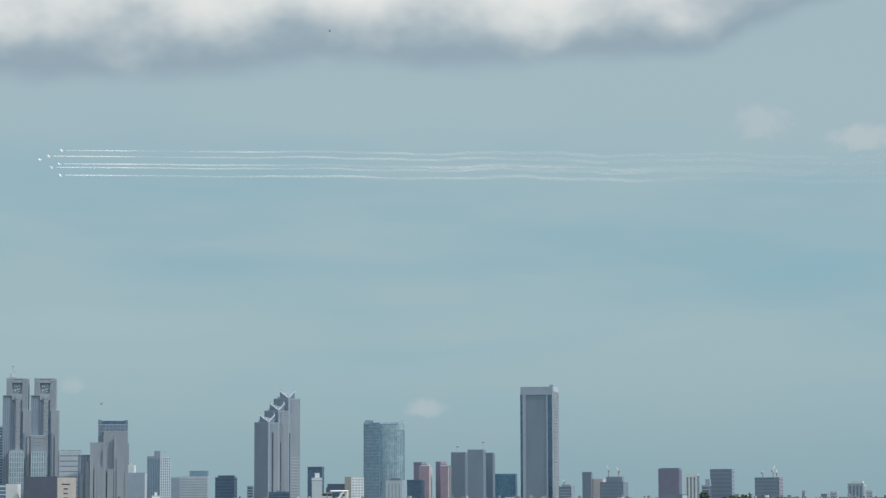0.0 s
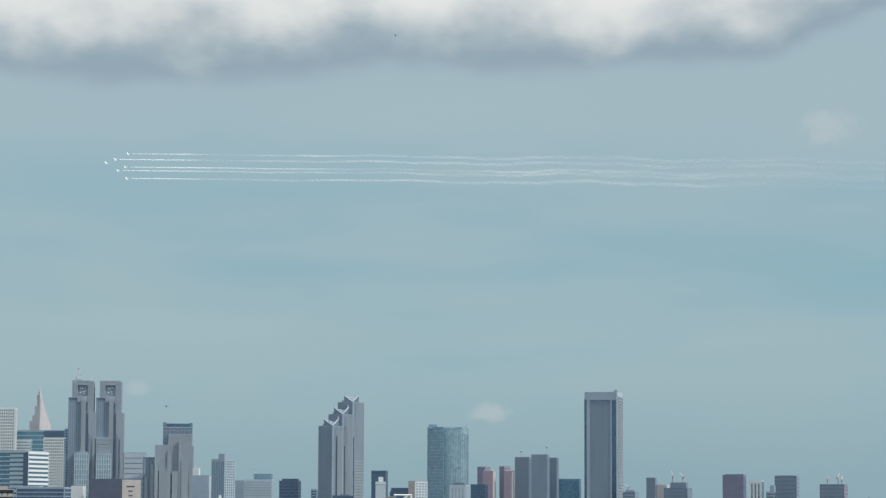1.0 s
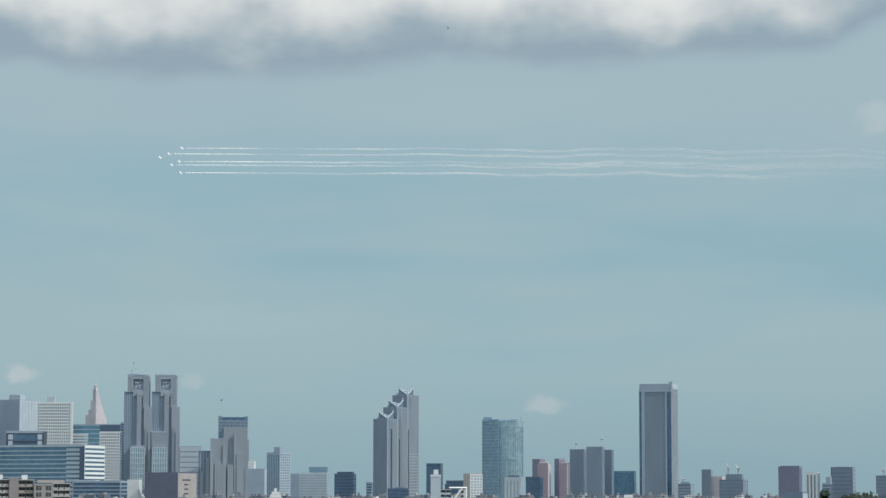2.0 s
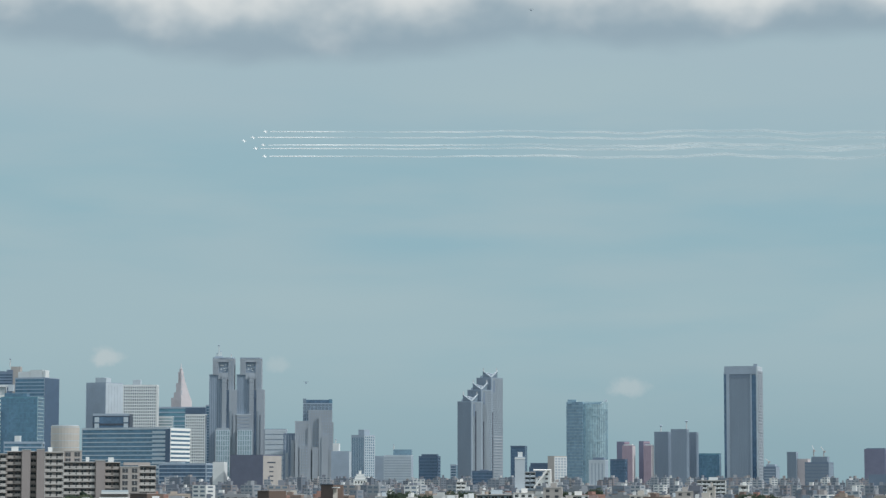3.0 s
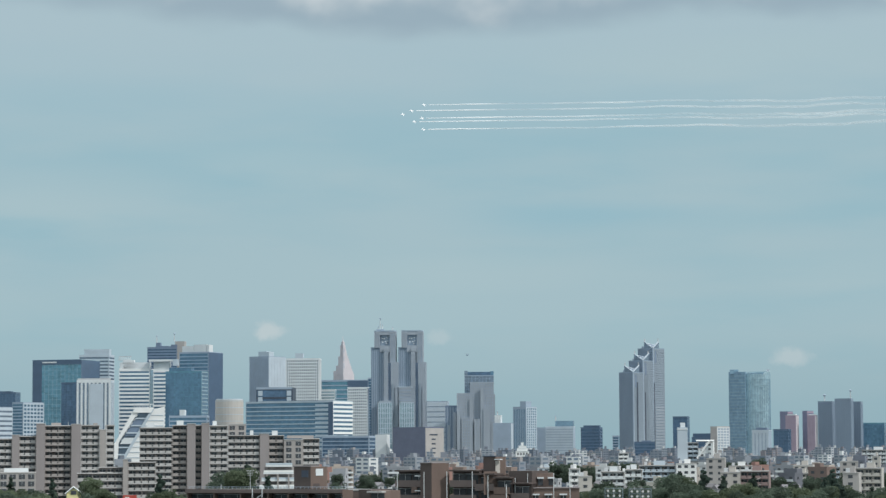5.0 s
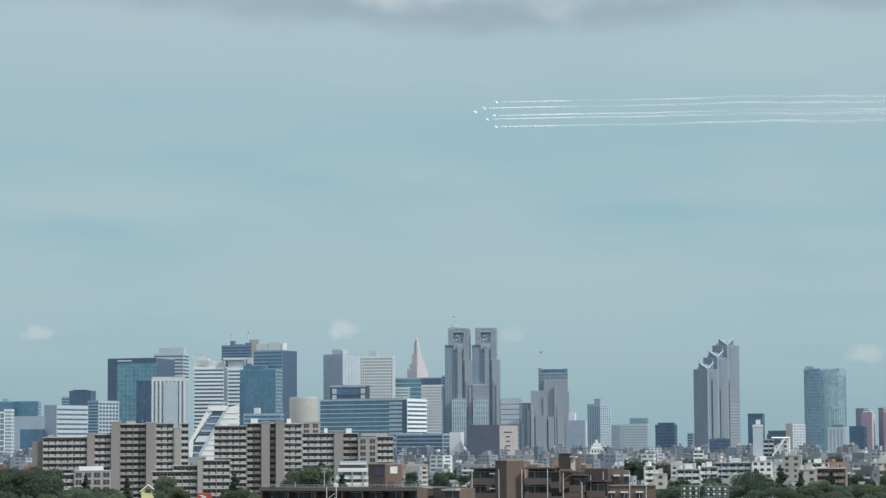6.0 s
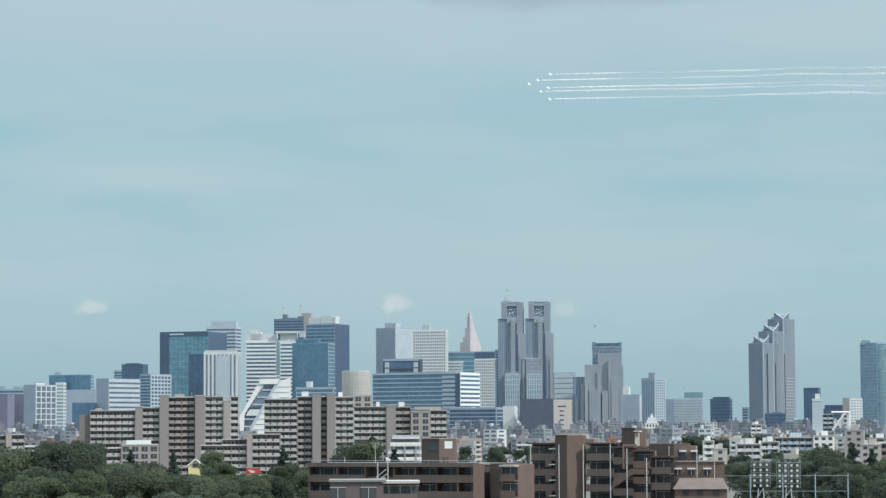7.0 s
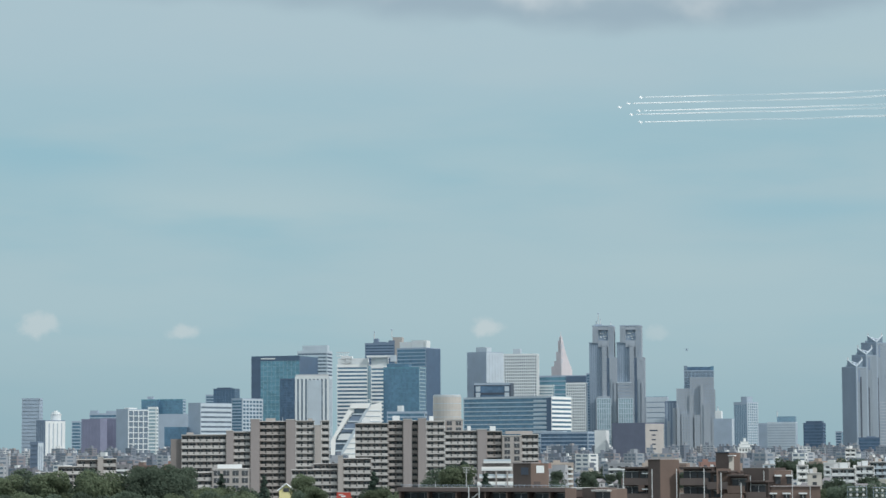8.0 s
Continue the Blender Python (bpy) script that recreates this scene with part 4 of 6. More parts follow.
def roof_drum(x, y, z):
    t = thing("roof_drum", "white drum with a shallow dome on a roof", "roof drum", x, y, z)
    n = 20
    for name, r, z0, z1 in (("drum", 7.0, 0, 9), ("rim", 7.6, 9, 10), ("dome", 5.6, 10, 12.5), ("lantern", 2.4, 12.5, 14.5)):
        bm = bmesh.new()
        prism(bm, [(r * math.cos(k * math.tau / n), r * math.sin(k * math.tau / n)) for k in range(n)], z0, z1)
        part(name, bm, WHITE, t)


roof_drum(-1010.1, 3380.7, 67.4)


def site_crane(x, y, z, up, turn):
    t = thing("tower_crane", "red and white site crane on a half-built tower", "crane", x, y, z, turn, "site cranes")
    bm = bmesh.new()
    tube(bm, (0, 0, 0), (0, 0, up * 0.7), 1.0, 1.0, 4)
    part("crane_mast", bm, CRANE_STEEL, t)
    bm = bmesh.new()
    tube(bm, (-2, 0, up * 0.66), (5, 0, up * 1.25), 0.9, 0.5, 4)
    part("jib", bm, STEEL, t)
    boxpart("cab", (-3.2, 0.2, -1.2, 1.2, up * 0.6, up * 0.82), CRANE_STEEL, t)


site_crane(933.4, 4215.7, 62.4, 15, 0)
site_crane(950.3, 4211.9, 62.4, 19, 37)
site_crane(956.3, 4210.6, 62.3, 14, 74)
site_crane(692.3, 4363.3, 66.3, 18, 111)
site_crane(709.2, 4360.6, 66.3, 16, 148)
site_crane(606.9, 4317.5, 52.2, 10, 185)


# ---- white building with slanting legs ----
def slanted_building():
    """Two slanting white legs with glazed floors between them."""
    k = 0.219
    def p(cx, cy):
        return (cx - 853) * k, 59.4 - (cy - 372) * k
    t = thing("slanted_building", "white building with slanting legs and glazed floors between", "building", -344.5, 1970, 0, 9.9)
    def slab(name, pts, y0, y1, mat):
        bm = bmesh.new()
        f = [bm.verts.new((p(*q)[0], y0, p(*q)[1])) for q in pts]
        b = [bm.verts.new((p(*q)[0], y1, p(*q)[1])) for q in pts]
        n = len(pts)
        bm.faces.new(f)
        bm.faces.new(b[::-1])
        for i in range(n):
            bm.faces.new((f[i], b[i], b[(i + 1) % n], f[(i + 1) % n]))
        return part(name, bm, mat, t)
    slab("right_leg", ((905, 372), (946, 362), (946, 643), (775, 643), (775, 590)), 0, 30, BRIGHT)
    slab("leg_edge", ((897, 372), (908, 372), (782, 590), (778, 643), (771, 643), (771, 588)), -0.8, 12, PALE)
    slab("left_leg", ((835, 372), (856, 375), (782, 490), (774, 643), (764, 643), (764, 500)), -0.5, 30, BRIGHT)
    slab("white_deck", ((800, 474), (846, 474), (832, 496), (786, 496)), -0.2, 4, WHITE)
    slab("top_beam", ((838, 366), (906, 366), (897, 384), (834, 384)), -1.5, 31, BRIGHT)
    slab("infill", ((858, 380), (903, 380), (776, 585), (773, 643), (771, 643), (778, 500)), 3, 28, GLASS_GREY)
    slab("sky_lobby", ((841, 406), (884, 406), (846, 466), (803, 466)), 1.2, 4, DARKSTONE)
    for i in range(7):
        y = 402 + 26 * i
        a, b = 858 - (y - 375) * 0.64, 903 - (y - 372) * 0.585
        slab("floor_edge", ((a, y), (max(b, a + 6), y), (max(b, a + 6), y + 5), (a, y + 5)), 0.6, 4, PALE)
    for i in range(9):
        y = 392 + 19 * i
        slab("rib", ((895 - (y - 380) * 0.56 + 6, y), (941, y), (941, y + 2.5), (895 - (y - 380) * 0.56 + 6, y + 2.0)), -0.3, 0.2, PALE)
    slab("roof_lattice", ((835, 352), (905, 352), (905, 354), (835, 354)), 4, 5, STEEL)
    for i in range(8):
        slab("roof_post", ((836 + 9.6 * i, 354), (838 + 9.6 * i, 354), (838 + 9.6 * i, 369), (836 + 9.6 * i, 369)), 4, 5, STEEL)


slanted_building()


# ---- the large apartment blocks ----
def unit_mesh(name, mat, *boxes):
    bm = bmesh.new()
    for b in boxes:
        box(bm, *b)
    me = bpy.data.meshes.new(name)
    bmesh.ops.recalc_face_normals(bm, faces=bm.faces)
    bm.to_mesh(me)
    bm.free()
    me.materials.append(mat)
    return me


WINDOW = unit_mesh("window", GLASS_ROOM, (-1.25, 1.25, -0.12, 0.02, 0.25, 2.25))
HOME_WINDOW = unit_mesh("window", GLASS_ROOM, (-0.9, 0.9, -0.08, 0.05, 0.9, 2.2))
SASH = unit_mesh("sash", STEEL, (-1.33, 1.33, -0.15, 0.0, 2.25, 2.33), (-0.04, 0.04, -0.16, -0.1, 0.25, 2.25))


def place(name, me, parent, x, y, z):
    ob = new(name, me)
    ob.parent = parent
    ob.location = (x, y, z)
    if me is WINDOW:
        sash = new("sash", SASH)
        sash.parent = ob
    return ob


def wing(t, x0, x1, top, y0, y1, style="open", floor=2.95, low=0.0, tone=None):
    """A wing with a balcony on each floor. Styles: open, frame (pale uprights), dim (deep recess) and flat (windows in a wall)."""
    w = x1 - x0
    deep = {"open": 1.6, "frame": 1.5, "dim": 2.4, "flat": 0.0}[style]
    # walls behind open and dim balconies get their shade from a darker tile
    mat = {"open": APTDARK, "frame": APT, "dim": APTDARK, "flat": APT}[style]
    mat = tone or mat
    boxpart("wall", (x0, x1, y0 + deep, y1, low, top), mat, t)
    boxpart("roof_slab", (x0 - 0.1, x1 + 0.1, y0 - 0.2, y1 + 0.1, top, top + 0.45), APTPALE, t)
    floors = int((top - low) / floor)
    m = max(1, round(w / 3.1))
    if deep:
        rail = unit_mesh("balcony", tone or (APTPALE if style != "dim" else APT), (x0, x1, y0, y0 + deep, -0.2, 0.0), (x0, x1, y0 + 0.03, y0 + 0.11, 0.0, 0.3),
                         *((x0 + w * (j + 0.05) / m, x0 + w * (j + 0.84) / m, y0, y0 + 0.14, 0.0, 1.22) for j in range(m)), (x0, x1, y0 + 0.02, y0 + 0.12, 1.06, 1.16))
        for i in range(floors):
            place("balcony", rail, t, 0, 0, top - floor * (i + 1))
        n = max(1, round(w / 6.2))
        bm = bmesh.new()
        for i in range(n + 1):
            c = x0 + 0.15 + (w - 0.3) * i / n
            box(bm, c - 0.1, c + 0.1, y0 + (0.02 if style == "frame" else 0.2), y0 + deep, low, top - 0.02)
        part("partition", bm, WHITE if style == "frame" else APT, t)
    n = max(1, int(w / 3.1))
    for i in range(floors):
        for j in range(n):
            x = x0 + w * (j + 0.5) / n
            z = top - floor * (i + 1)
            place("window", WINDOW if deep or not tone else HOME_WINDOW, t, x, y0 + deep, z + (0.1 if deep else 0.2))


def pier(t, x0, x1, top, y0, y1, mat=None):
    boxpart("stair_tower", (x0, x1, y0, y1, 0, top), mat or PIER, t)
    boxpart("coping", (x0 - 0.15, x1 + 0.15, y0 - 0.15, y1, top, top + 0.3), APTPALE, t)


def apartments():
    k = 0.1315
    def X(c, c0=500.0):
        return (c - c0) * k
    def Z(c):
        return 37.0 - (c - 435) * k
    a = thing("apartment_block", "long beige apartment block with balconies and brown stair towers", "building", -252.0, 1173.3, 0, 12.1, "large apartment blocks")
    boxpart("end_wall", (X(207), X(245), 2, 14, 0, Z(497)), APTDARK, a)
    wing(a, X(245), X(402), Z(485), 0, 12)
    pier(a, X(402), X(427), Z(470), -1.2, 12)
    wing(a, X(427), X(487), Z(475), 1, 12)
    pier(a, X(487), X(518), Z(430), -1.0, 12)
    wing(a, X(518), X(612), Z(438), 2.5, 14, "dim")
    pier(a, X(612), X(645), Z(432), -0.5, 13)
    wing(a, X(645), X(712), Z(437), 0.5, 13, "frame")
    for q in (520, 560, 600, 660, 748):
        bm = bmesh.new()
        tube(bm, (X(q), 6, Z(438)), (X(q), 6, Z(438) + 2.4), 0.1, 0.05, 5)
        part("roof_aerial_pole", bm, STEEL, a)
    pier(a, X(712), X(735), Z(452), -0.6, 13, APT)
    wing(a, X(735), X(765), Z(437), 0.5, 13, "frame")
    for c0, c1, up in ((262, 285, 1.0), (540, 575, 1.1), (690, 705, 0.9)):
        boxpart("roof_room", (X(c0), X(c1), 5, 9, Z(485 if c0 < 410 else 475 if c0 < 490 else 437), Z(485 if c0 < 410 else 475 if c0 < 490 else 437) + 0.45 + up), APT, a)
    b = thing("apartment_block", "long beige apartment block stepping down to a low end", "building", -187.2, 1185.3, 0, 9.0, "large apartment blocks")
    def Y(c):
        return X(c, 1000.0)
    wing(b, Y(853), Y(970), Z(447), 0, 12)
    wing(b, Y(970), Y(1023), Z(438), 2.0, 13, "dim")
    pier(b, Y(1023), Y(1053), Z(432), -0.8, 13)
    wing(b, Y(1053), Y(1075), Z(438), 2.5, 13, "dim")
    pier(b, Y(1075), Y(1103), Z(430), -1.0, 13)
    wing(b, Y(1103), Y(1170), Z(440), 0.3, 13, "frame")
    wing(b, Y(1170), Y(1235), Z(434), 6, 16, "flat")
    wing(b, Y(1170), Y(1285), Z(475), 0.3, 6, "open")
    pier(b, Y(1285), Y(1317), Z(470), -1.0, 13)
    wing(b, Y(1317), Y(1372), Z(476), 1.5, 13, "dim")
    wing(b, Y(1372), Y(1440), Z(492), -0.5, 12, "flat")
    wing(b, Y(1440), Y(1500), Z(488), 0, 12, "open")
    boxpart("roof_room", (Y(1385), Y(1480), 3, 10, Z(488) + 0.45, Z(474)), APT, b)
    for c0, c1, z in ((880, 905, 447), (985, 1010, 438), (1115, 1130, 440), (1250, 1262, 475), (1330, 1350, 476)):
        boxpart("roof_room", (Y(c0), Y(c1), 5, 9, Z(z), Z(z) + 2.6), WHITE, b)
    k2 = 0.1183
    c = thing("apartment_block", "low pale apartment block before a taller one", "building", -190.5, 1063, 0, 10.2, "low apartment blocks")
    def V(q):
        return (q - 850) * k2
    def Zl(q):
        return 22.0 - (q - 545) * k2
    wing(c, V(670), V(833), Zl(605), 1, 11)
    wing(c, V(745), V(833), Zl(584), 6, 14)
    pier(c, V(833), V(851), Zl(556), -0.8, 12, APT)
    wing(c, V(851), V(950), Zl(566), 0, 11)
    d = thing("apartment_block", "low white apartment block among trees", "building", -232, 1030, 0, 12.7, "low apartment blocks")
    wing(d, -21, -6, 14.2, 1, 10)
    wing(d, -6, 9, 15.6, 0, 10, "flat")
    boxpart("roof_room", (-4, 6, 3, 8, 16.05, 17.6), WHITE, d)
    e = thing("apartment_block", "cream stepped apartment block behind tree tops", "building", -305, 1090, 0, 15.6, "low apartment blocks")
    wing(e, -15, -2, 16.5, 3, 12)
    wing(e, -7, 2, 19.5, 5, 13)
    pier(e, 2, 4.3, 20.6, -0.5, 12, APT)
    wing(e, 4.3, 10, 19.8, 0, 12)
    wing(e, -22, -15, 14.0, 1, 10)
    f = thing("parking_block", "grey car park with open decks and white railings", "building", -124.5, 1043, 0, 7.5)
    for i in range(6):
        boxpart("deck", (-9 + 0.9 * i, 9 - 0.5 * i, 0.4 * i, 14, 2.6 + 3 * i, 3.4 + 3 * i), WHITE, f)
        boxpart("railing", (-9 + 0.9 * i, 9 - 0.5 * i, 0.4 * i, 0.4 * i + 0.15, 3.4 + 3 * i, 4.2 + 3 * i), PALE if i % 2 else BRIGHT, f)
    for x in (-8.5, -4, 0.5, 5):
        boxpart("column", (x - 0.3, x + 0.3, 0.6, 1.2, 0, 14.6), APT, f)
    boxpart("core", (-5, 6, 4, 13, 0, 17.6), APTDARK, f)


apartments()


# ---- brown apartment houses in the foreground ----
HIPROOF = material("brown_shingle", (0.20, 0.165, 0.15), 0.8, grain=0.2, size=2, fine=0.3)
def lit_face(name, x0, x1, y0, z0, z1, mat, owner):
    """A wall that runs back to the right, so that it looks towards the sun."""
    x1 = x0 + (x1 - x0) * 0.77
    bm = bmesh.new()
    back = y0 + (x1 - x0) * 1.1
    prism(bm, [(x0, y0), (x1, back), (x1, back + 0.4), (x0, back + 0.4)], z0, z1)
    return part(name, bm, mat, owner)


def brown_low():
    k = 0.0334
    def X(c):
        return (c - 640) * k
    t = thing("brown_apartment_house", "long low brown tiled apartment house with recessed balconies", "building", -58.6, 476.4, 0, -19.0, "brown apartment houses")
    t.scale = (1.05, 1, 1)
    top = 15.7
    # recess walls and rails use the darker tiles as shade
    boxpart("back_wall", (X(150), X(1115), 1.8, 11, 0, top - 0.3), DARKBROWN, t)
    boxpart("roof_slab", (X(140), X(1120), -0.1, 11.2, top - 0.3, top), ROOFGREY, t)
    boxpart("eave_band", (X(140), X(1120), -0.25, -0.1, top - 0.65, top + 0.1), TAUPE, t)
    for c0, c1 in ((150, 475), (640, 880), (880, 1115)):
        rail = unit_mesh("balcony", TAUPE, (X(c0), X(c1), 0, 1.8, -0.2, 0), (X(c0), X(c1), 0, 0.15, 0, 1.15))
        for i in range(5):
            place("balcony", rail, t, 0, 0, top - 2.9 * (i + 1) - 0.3)
        for c in (c0, c0 + (c1 - c0) / 2, c1):
            boxpart("fin", (X(c) - 0.12, X(c) + 0.12, 0.05, 1.8, 0, top - 0.3), BROWN, t)
        n = int((c1 - c0) * k / 2.7)
        for i in range(5):
            for j in range(n):
                place("window", WINDOW, t, X(c0) + (c1 - c0) * k * (j + 0.5) / n, 1.8, top - 2.9 * (i + 1) - 0.3)
    boxpart("stair_wall", (X(475), X(640), 0.6, 1.8, 0, top - 2.4), BROWN, t)
    for i in range(4):
        for s in (0, 1):
            bm = bmesh.new()
            z = top - 1.0 - 2.9 * i
            a, b = ((X(540), 0.0, z - 1.5), (X(600), 0.0, z)) if s == 0 else ((X(560), -0.9, z - 2.9), (X(600), -0.9, z - 1.5))
            tube(bm, a, b, 0.09, 0.09, 4)
            tube(bm, (a[0], a[1], a[2] - 0.9), (b[0], b[1], b[2] - 0.9), 0.12, 0.12, 4)
            part("stair_rail", bm, WHITE, t, "white steel stair railing")
    for c in (560, 618):
        boxpart("post", (X(c) - 0.06, X(c) + 0.06, -0.9, -0.78, 0, top + 0.2), WHITE, t)
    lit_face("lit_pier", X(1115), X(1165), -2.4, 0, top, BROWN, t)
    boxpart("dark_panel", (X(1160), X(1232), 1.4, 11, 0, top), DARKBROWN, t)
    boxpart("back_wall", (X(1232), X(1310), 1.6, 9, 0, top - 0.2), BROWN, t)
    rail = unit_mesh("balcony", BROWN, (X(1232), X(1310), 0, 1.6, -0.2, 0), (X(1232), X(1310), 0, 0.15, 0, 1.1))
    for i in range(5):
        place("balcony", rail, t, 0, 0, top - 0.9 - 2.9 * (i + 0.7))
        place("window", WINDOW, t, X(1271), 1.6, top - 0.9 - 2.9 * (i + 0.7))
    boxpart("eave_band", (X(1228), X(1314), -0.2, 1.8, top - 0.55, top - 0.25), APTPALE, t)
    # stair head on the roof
    # front in the shaded tile, sunward side in the lighter brown
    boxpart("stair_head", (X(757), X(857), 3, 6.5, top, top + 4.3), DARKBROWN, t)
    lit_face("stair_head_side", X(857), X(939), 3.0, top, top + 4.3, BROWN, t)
    boxpart("coping", (X(753), X(861), 2.8, 6.7, top + 4.3, top + 4.5), PIER, t)
    boxpart("window_frame", (X(803), X(843), 2.9, 3.02, top + 2.3, top + 3.6), BLACK, t)
    for name, c0, c1, z0, z1, mat in (("panel", 878, 915, 2.6, 3.9, WHITE), ("door", 868, 901, 0.0, 1.1, DARKBROWN)):
        lit_face(name, X(c0), X(c1), 2.9 + (X(c0) - X(857)) * 1.1, top + z0, top + z1, mat, t)
    for c, up in ((478, 3.6), (300, 1.0), (700, 1.2), (1050, 1.0)):
        bm = bmesh.new()
        tube(bm, (X(c), 4, top), (X(c), 4, top + up), 0.07, 0.04, 5)
        if up > 2:
            for q in range(4):
                tube(bm, (X(c) - 0.8 + 0.1 * q, 4, top + up - 0.3 * q), (X(c) + 0.8 - 0.1 * q, 4, top + up - 0.3 * q), 0.03, 0.03, 4)
        part("aerial", bm, STEEL, t)
    bm = bmesh.new()
    for c in range(160, 1110, 24):
        tube(bm, (X(c), 0.3, top), (X(c), 0.3, top + 0.5), 0.03, 0.03, 4)
    tube(bm, (X(150), 0.3, top + 0.5), (X(1110), 0.3, top + 0.5), 0.035, 0.035, 4)
    part("roof_railing", bm, GREY, t, kind="stuff")
    g = thing("brown_annex", "grey-roofed annex before a brown apartment house", "building", -58.0, 440, 0, 7.3)
    k3 = 0.0306
    def A(c):
        return (c - 700) * k3
    boxpart("wall", (A(482), A(770), 0, 9, 0, 13.2), TAUPE, g)
    boxpart("roof_slab", (A(476), A(784), -0.4, 9.4, 13.2, 13.55), ROOFGREY, g)
    boxpart("wall", (A(770), A(955), 1.4, 9, 0, 12.9), BROWN, g)
    boxpart("roof_slab", (A(764), A(966), -0.2, 9.4, 12.9, 13.3), APTPALE, g)
    for i in range(4):
        boxpart("balcony", (A(770), A(955), 0, 1.4, 10.1 - 2.9 * i, 11.2 - 2.9 * i), TAUPE, g)
        for c in (525, 690):
            place("window", WINDOW, g, A(c), 0, 10.0 - 2.9 * i)
        for c in (800, 860, 920):
            place("window", WINDOW, g, A(c), 1.4, 10.2 - 2.9 * i)


def brown_tall():
    k = 0.0348
    def X(c):
        return (c - 560) * k
    t = thing("brown_apartment_house", "brown tiled apartment house with stepped roof and white drainpipes", "building", -18.0, 499.4, 0, -20.0, "brown apartment houses")
    t.scale = (1.07, 1, 1)
    r = thing("brown_apartment_house", "brown tiled apartment house with white window awnings and a hipped porch", "building", -18.0, 499.4, 0, 2.1, "brown apartment houses")
    def Z(c):
        return 18.8 - (c - 168) * k
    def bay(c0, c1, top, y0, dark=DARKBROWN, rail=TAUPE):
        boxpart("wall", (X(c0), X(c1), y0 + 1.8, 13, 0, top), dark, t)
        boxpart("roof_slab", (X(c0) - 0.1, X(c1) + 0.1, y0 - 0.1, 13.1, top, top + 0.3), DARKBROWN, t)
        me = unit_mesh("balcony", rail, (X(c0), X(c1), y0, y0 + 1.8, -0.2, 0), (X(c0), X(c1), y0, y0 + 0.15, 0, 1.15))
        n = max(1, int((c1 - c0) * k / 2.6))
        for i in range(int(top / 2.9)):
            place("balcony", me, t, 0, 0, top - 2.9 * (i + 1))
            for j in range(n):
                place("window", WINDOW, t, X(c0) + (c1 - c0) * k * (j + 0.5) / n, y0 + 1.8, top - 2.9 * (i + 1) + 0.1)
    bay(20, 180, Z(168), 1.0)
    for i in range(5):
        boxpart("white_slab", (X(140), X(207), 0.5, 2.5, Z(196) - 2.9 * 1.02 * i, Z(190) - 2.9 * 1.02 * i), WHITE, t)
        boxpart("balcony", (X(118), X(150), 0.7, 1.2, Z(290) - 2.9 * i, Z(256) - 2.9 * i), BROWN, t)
    # one tower in two browns: darker for its shaded front, lighter for sun
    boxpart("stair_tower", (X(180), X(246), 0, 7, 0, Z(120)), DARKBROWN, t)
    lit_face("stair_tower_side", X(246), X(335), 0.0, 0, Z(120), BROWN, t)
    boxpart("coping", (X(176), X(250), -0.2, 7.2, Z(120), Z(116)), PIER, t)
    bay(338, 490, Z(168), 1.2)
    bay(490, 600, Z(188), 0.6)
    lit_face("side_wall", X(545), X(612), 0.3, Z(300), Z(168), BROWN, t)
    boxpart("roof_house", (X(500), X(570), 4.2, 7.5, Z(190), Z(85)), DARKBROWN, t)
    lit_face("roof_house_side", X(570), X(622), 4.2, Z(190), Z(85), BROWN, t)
    boxpart("roof_house_top", (X(497), X(574), 4.0, 7.7, Z(85), Z(80)), BLACK, t)
    lit_face("cream_panel", X(571), X(594), 4.1, Z(178), Z(108), BEIGE, t)
    boxpart("white_slab", (X(572), X(606), 3.4, 4.6, Z(103), Z(97)), WHITE, t)
    bay(600, 690, Z(208), 0.4, DARKBROWN, BROWN)
    boxpart("wall", (X(660), X(792), 3, 12, 0, Z(166)), DARKBROWN, t)
    bay(690, 792, Z(240), 1.0)
    boxpart("upper_wall", (X(792), X(950), 2.2, 12, 0, Z(180)), BROWN, r)
    boxpart("lower_wall", (X(755), X(1092), 0.4, 2.2, 0, Z(265)), BROWN, r)
    boxpart("lower_wall", (X(950), X(1092), 2.2, 12, 0, Z(265)), BROWN, r)
    boxpart("ledge", (X(752), X(1096), 0.1, 2.3, Z(265), Z(259)), PIER, r)
    for c in (822, 872, 932):
        boxpart("awning", (X(c) - 0.65, X(c) + 0.65, 1.3, 2.2, Z(211), Z(202)), WHITE, r)
        boxpart("window", (X(c) - 0.5, X(c) + 0.5, 2.08, 2.25, Z(250), Z(212)), GLASS_ROOM, r)
    for c in (843, 915, 1000):
        boxpart("awning", (X(c) - 0.75, X(c) + 0.75, -0.3, 0.4, Z(304), Z(296)), WHITE, r)
        w = boxpart("window", (X(c) - 0.55, X(c) + 0.55, 0.28, 0.45, Z(335), Z(305)), GLASS_ROOM, r)
        boxpart("sash", (X(c) - 0.05, X(c) + 0.05, 0.22, 0.3, Z(335), Z(305)), WHITE, w)
    for c, top in ((50, 170), (207, 170), (340, 168), (487, 168), (577, 190), (682, 242), (726, 205), (797, 180), (945, 180), (1038, 265)):
        bm = bmesh.new()
        tube(bm, (X(c), -0.5 if c < 700 else -0.1, 0), (X(c), -0.5 if c < 700 else -0.1, Z(top)), 0.065, 0.065, 6)
        part("drainpipe", bm, WHITE, t if c < 720 else r, "white drainpipe")
    # sloping roof over the stair
    bm = bmesh.new()
    v = [bm.verts.new(q) for q in ((X(490), 0, Z(370)), (X(590), 0, Z(300)), (X(680), 0, Z(300)), (X(680), 0, Z(330)), (X(600), 0, Z(330)), (X(500), 0, Z(400)))]
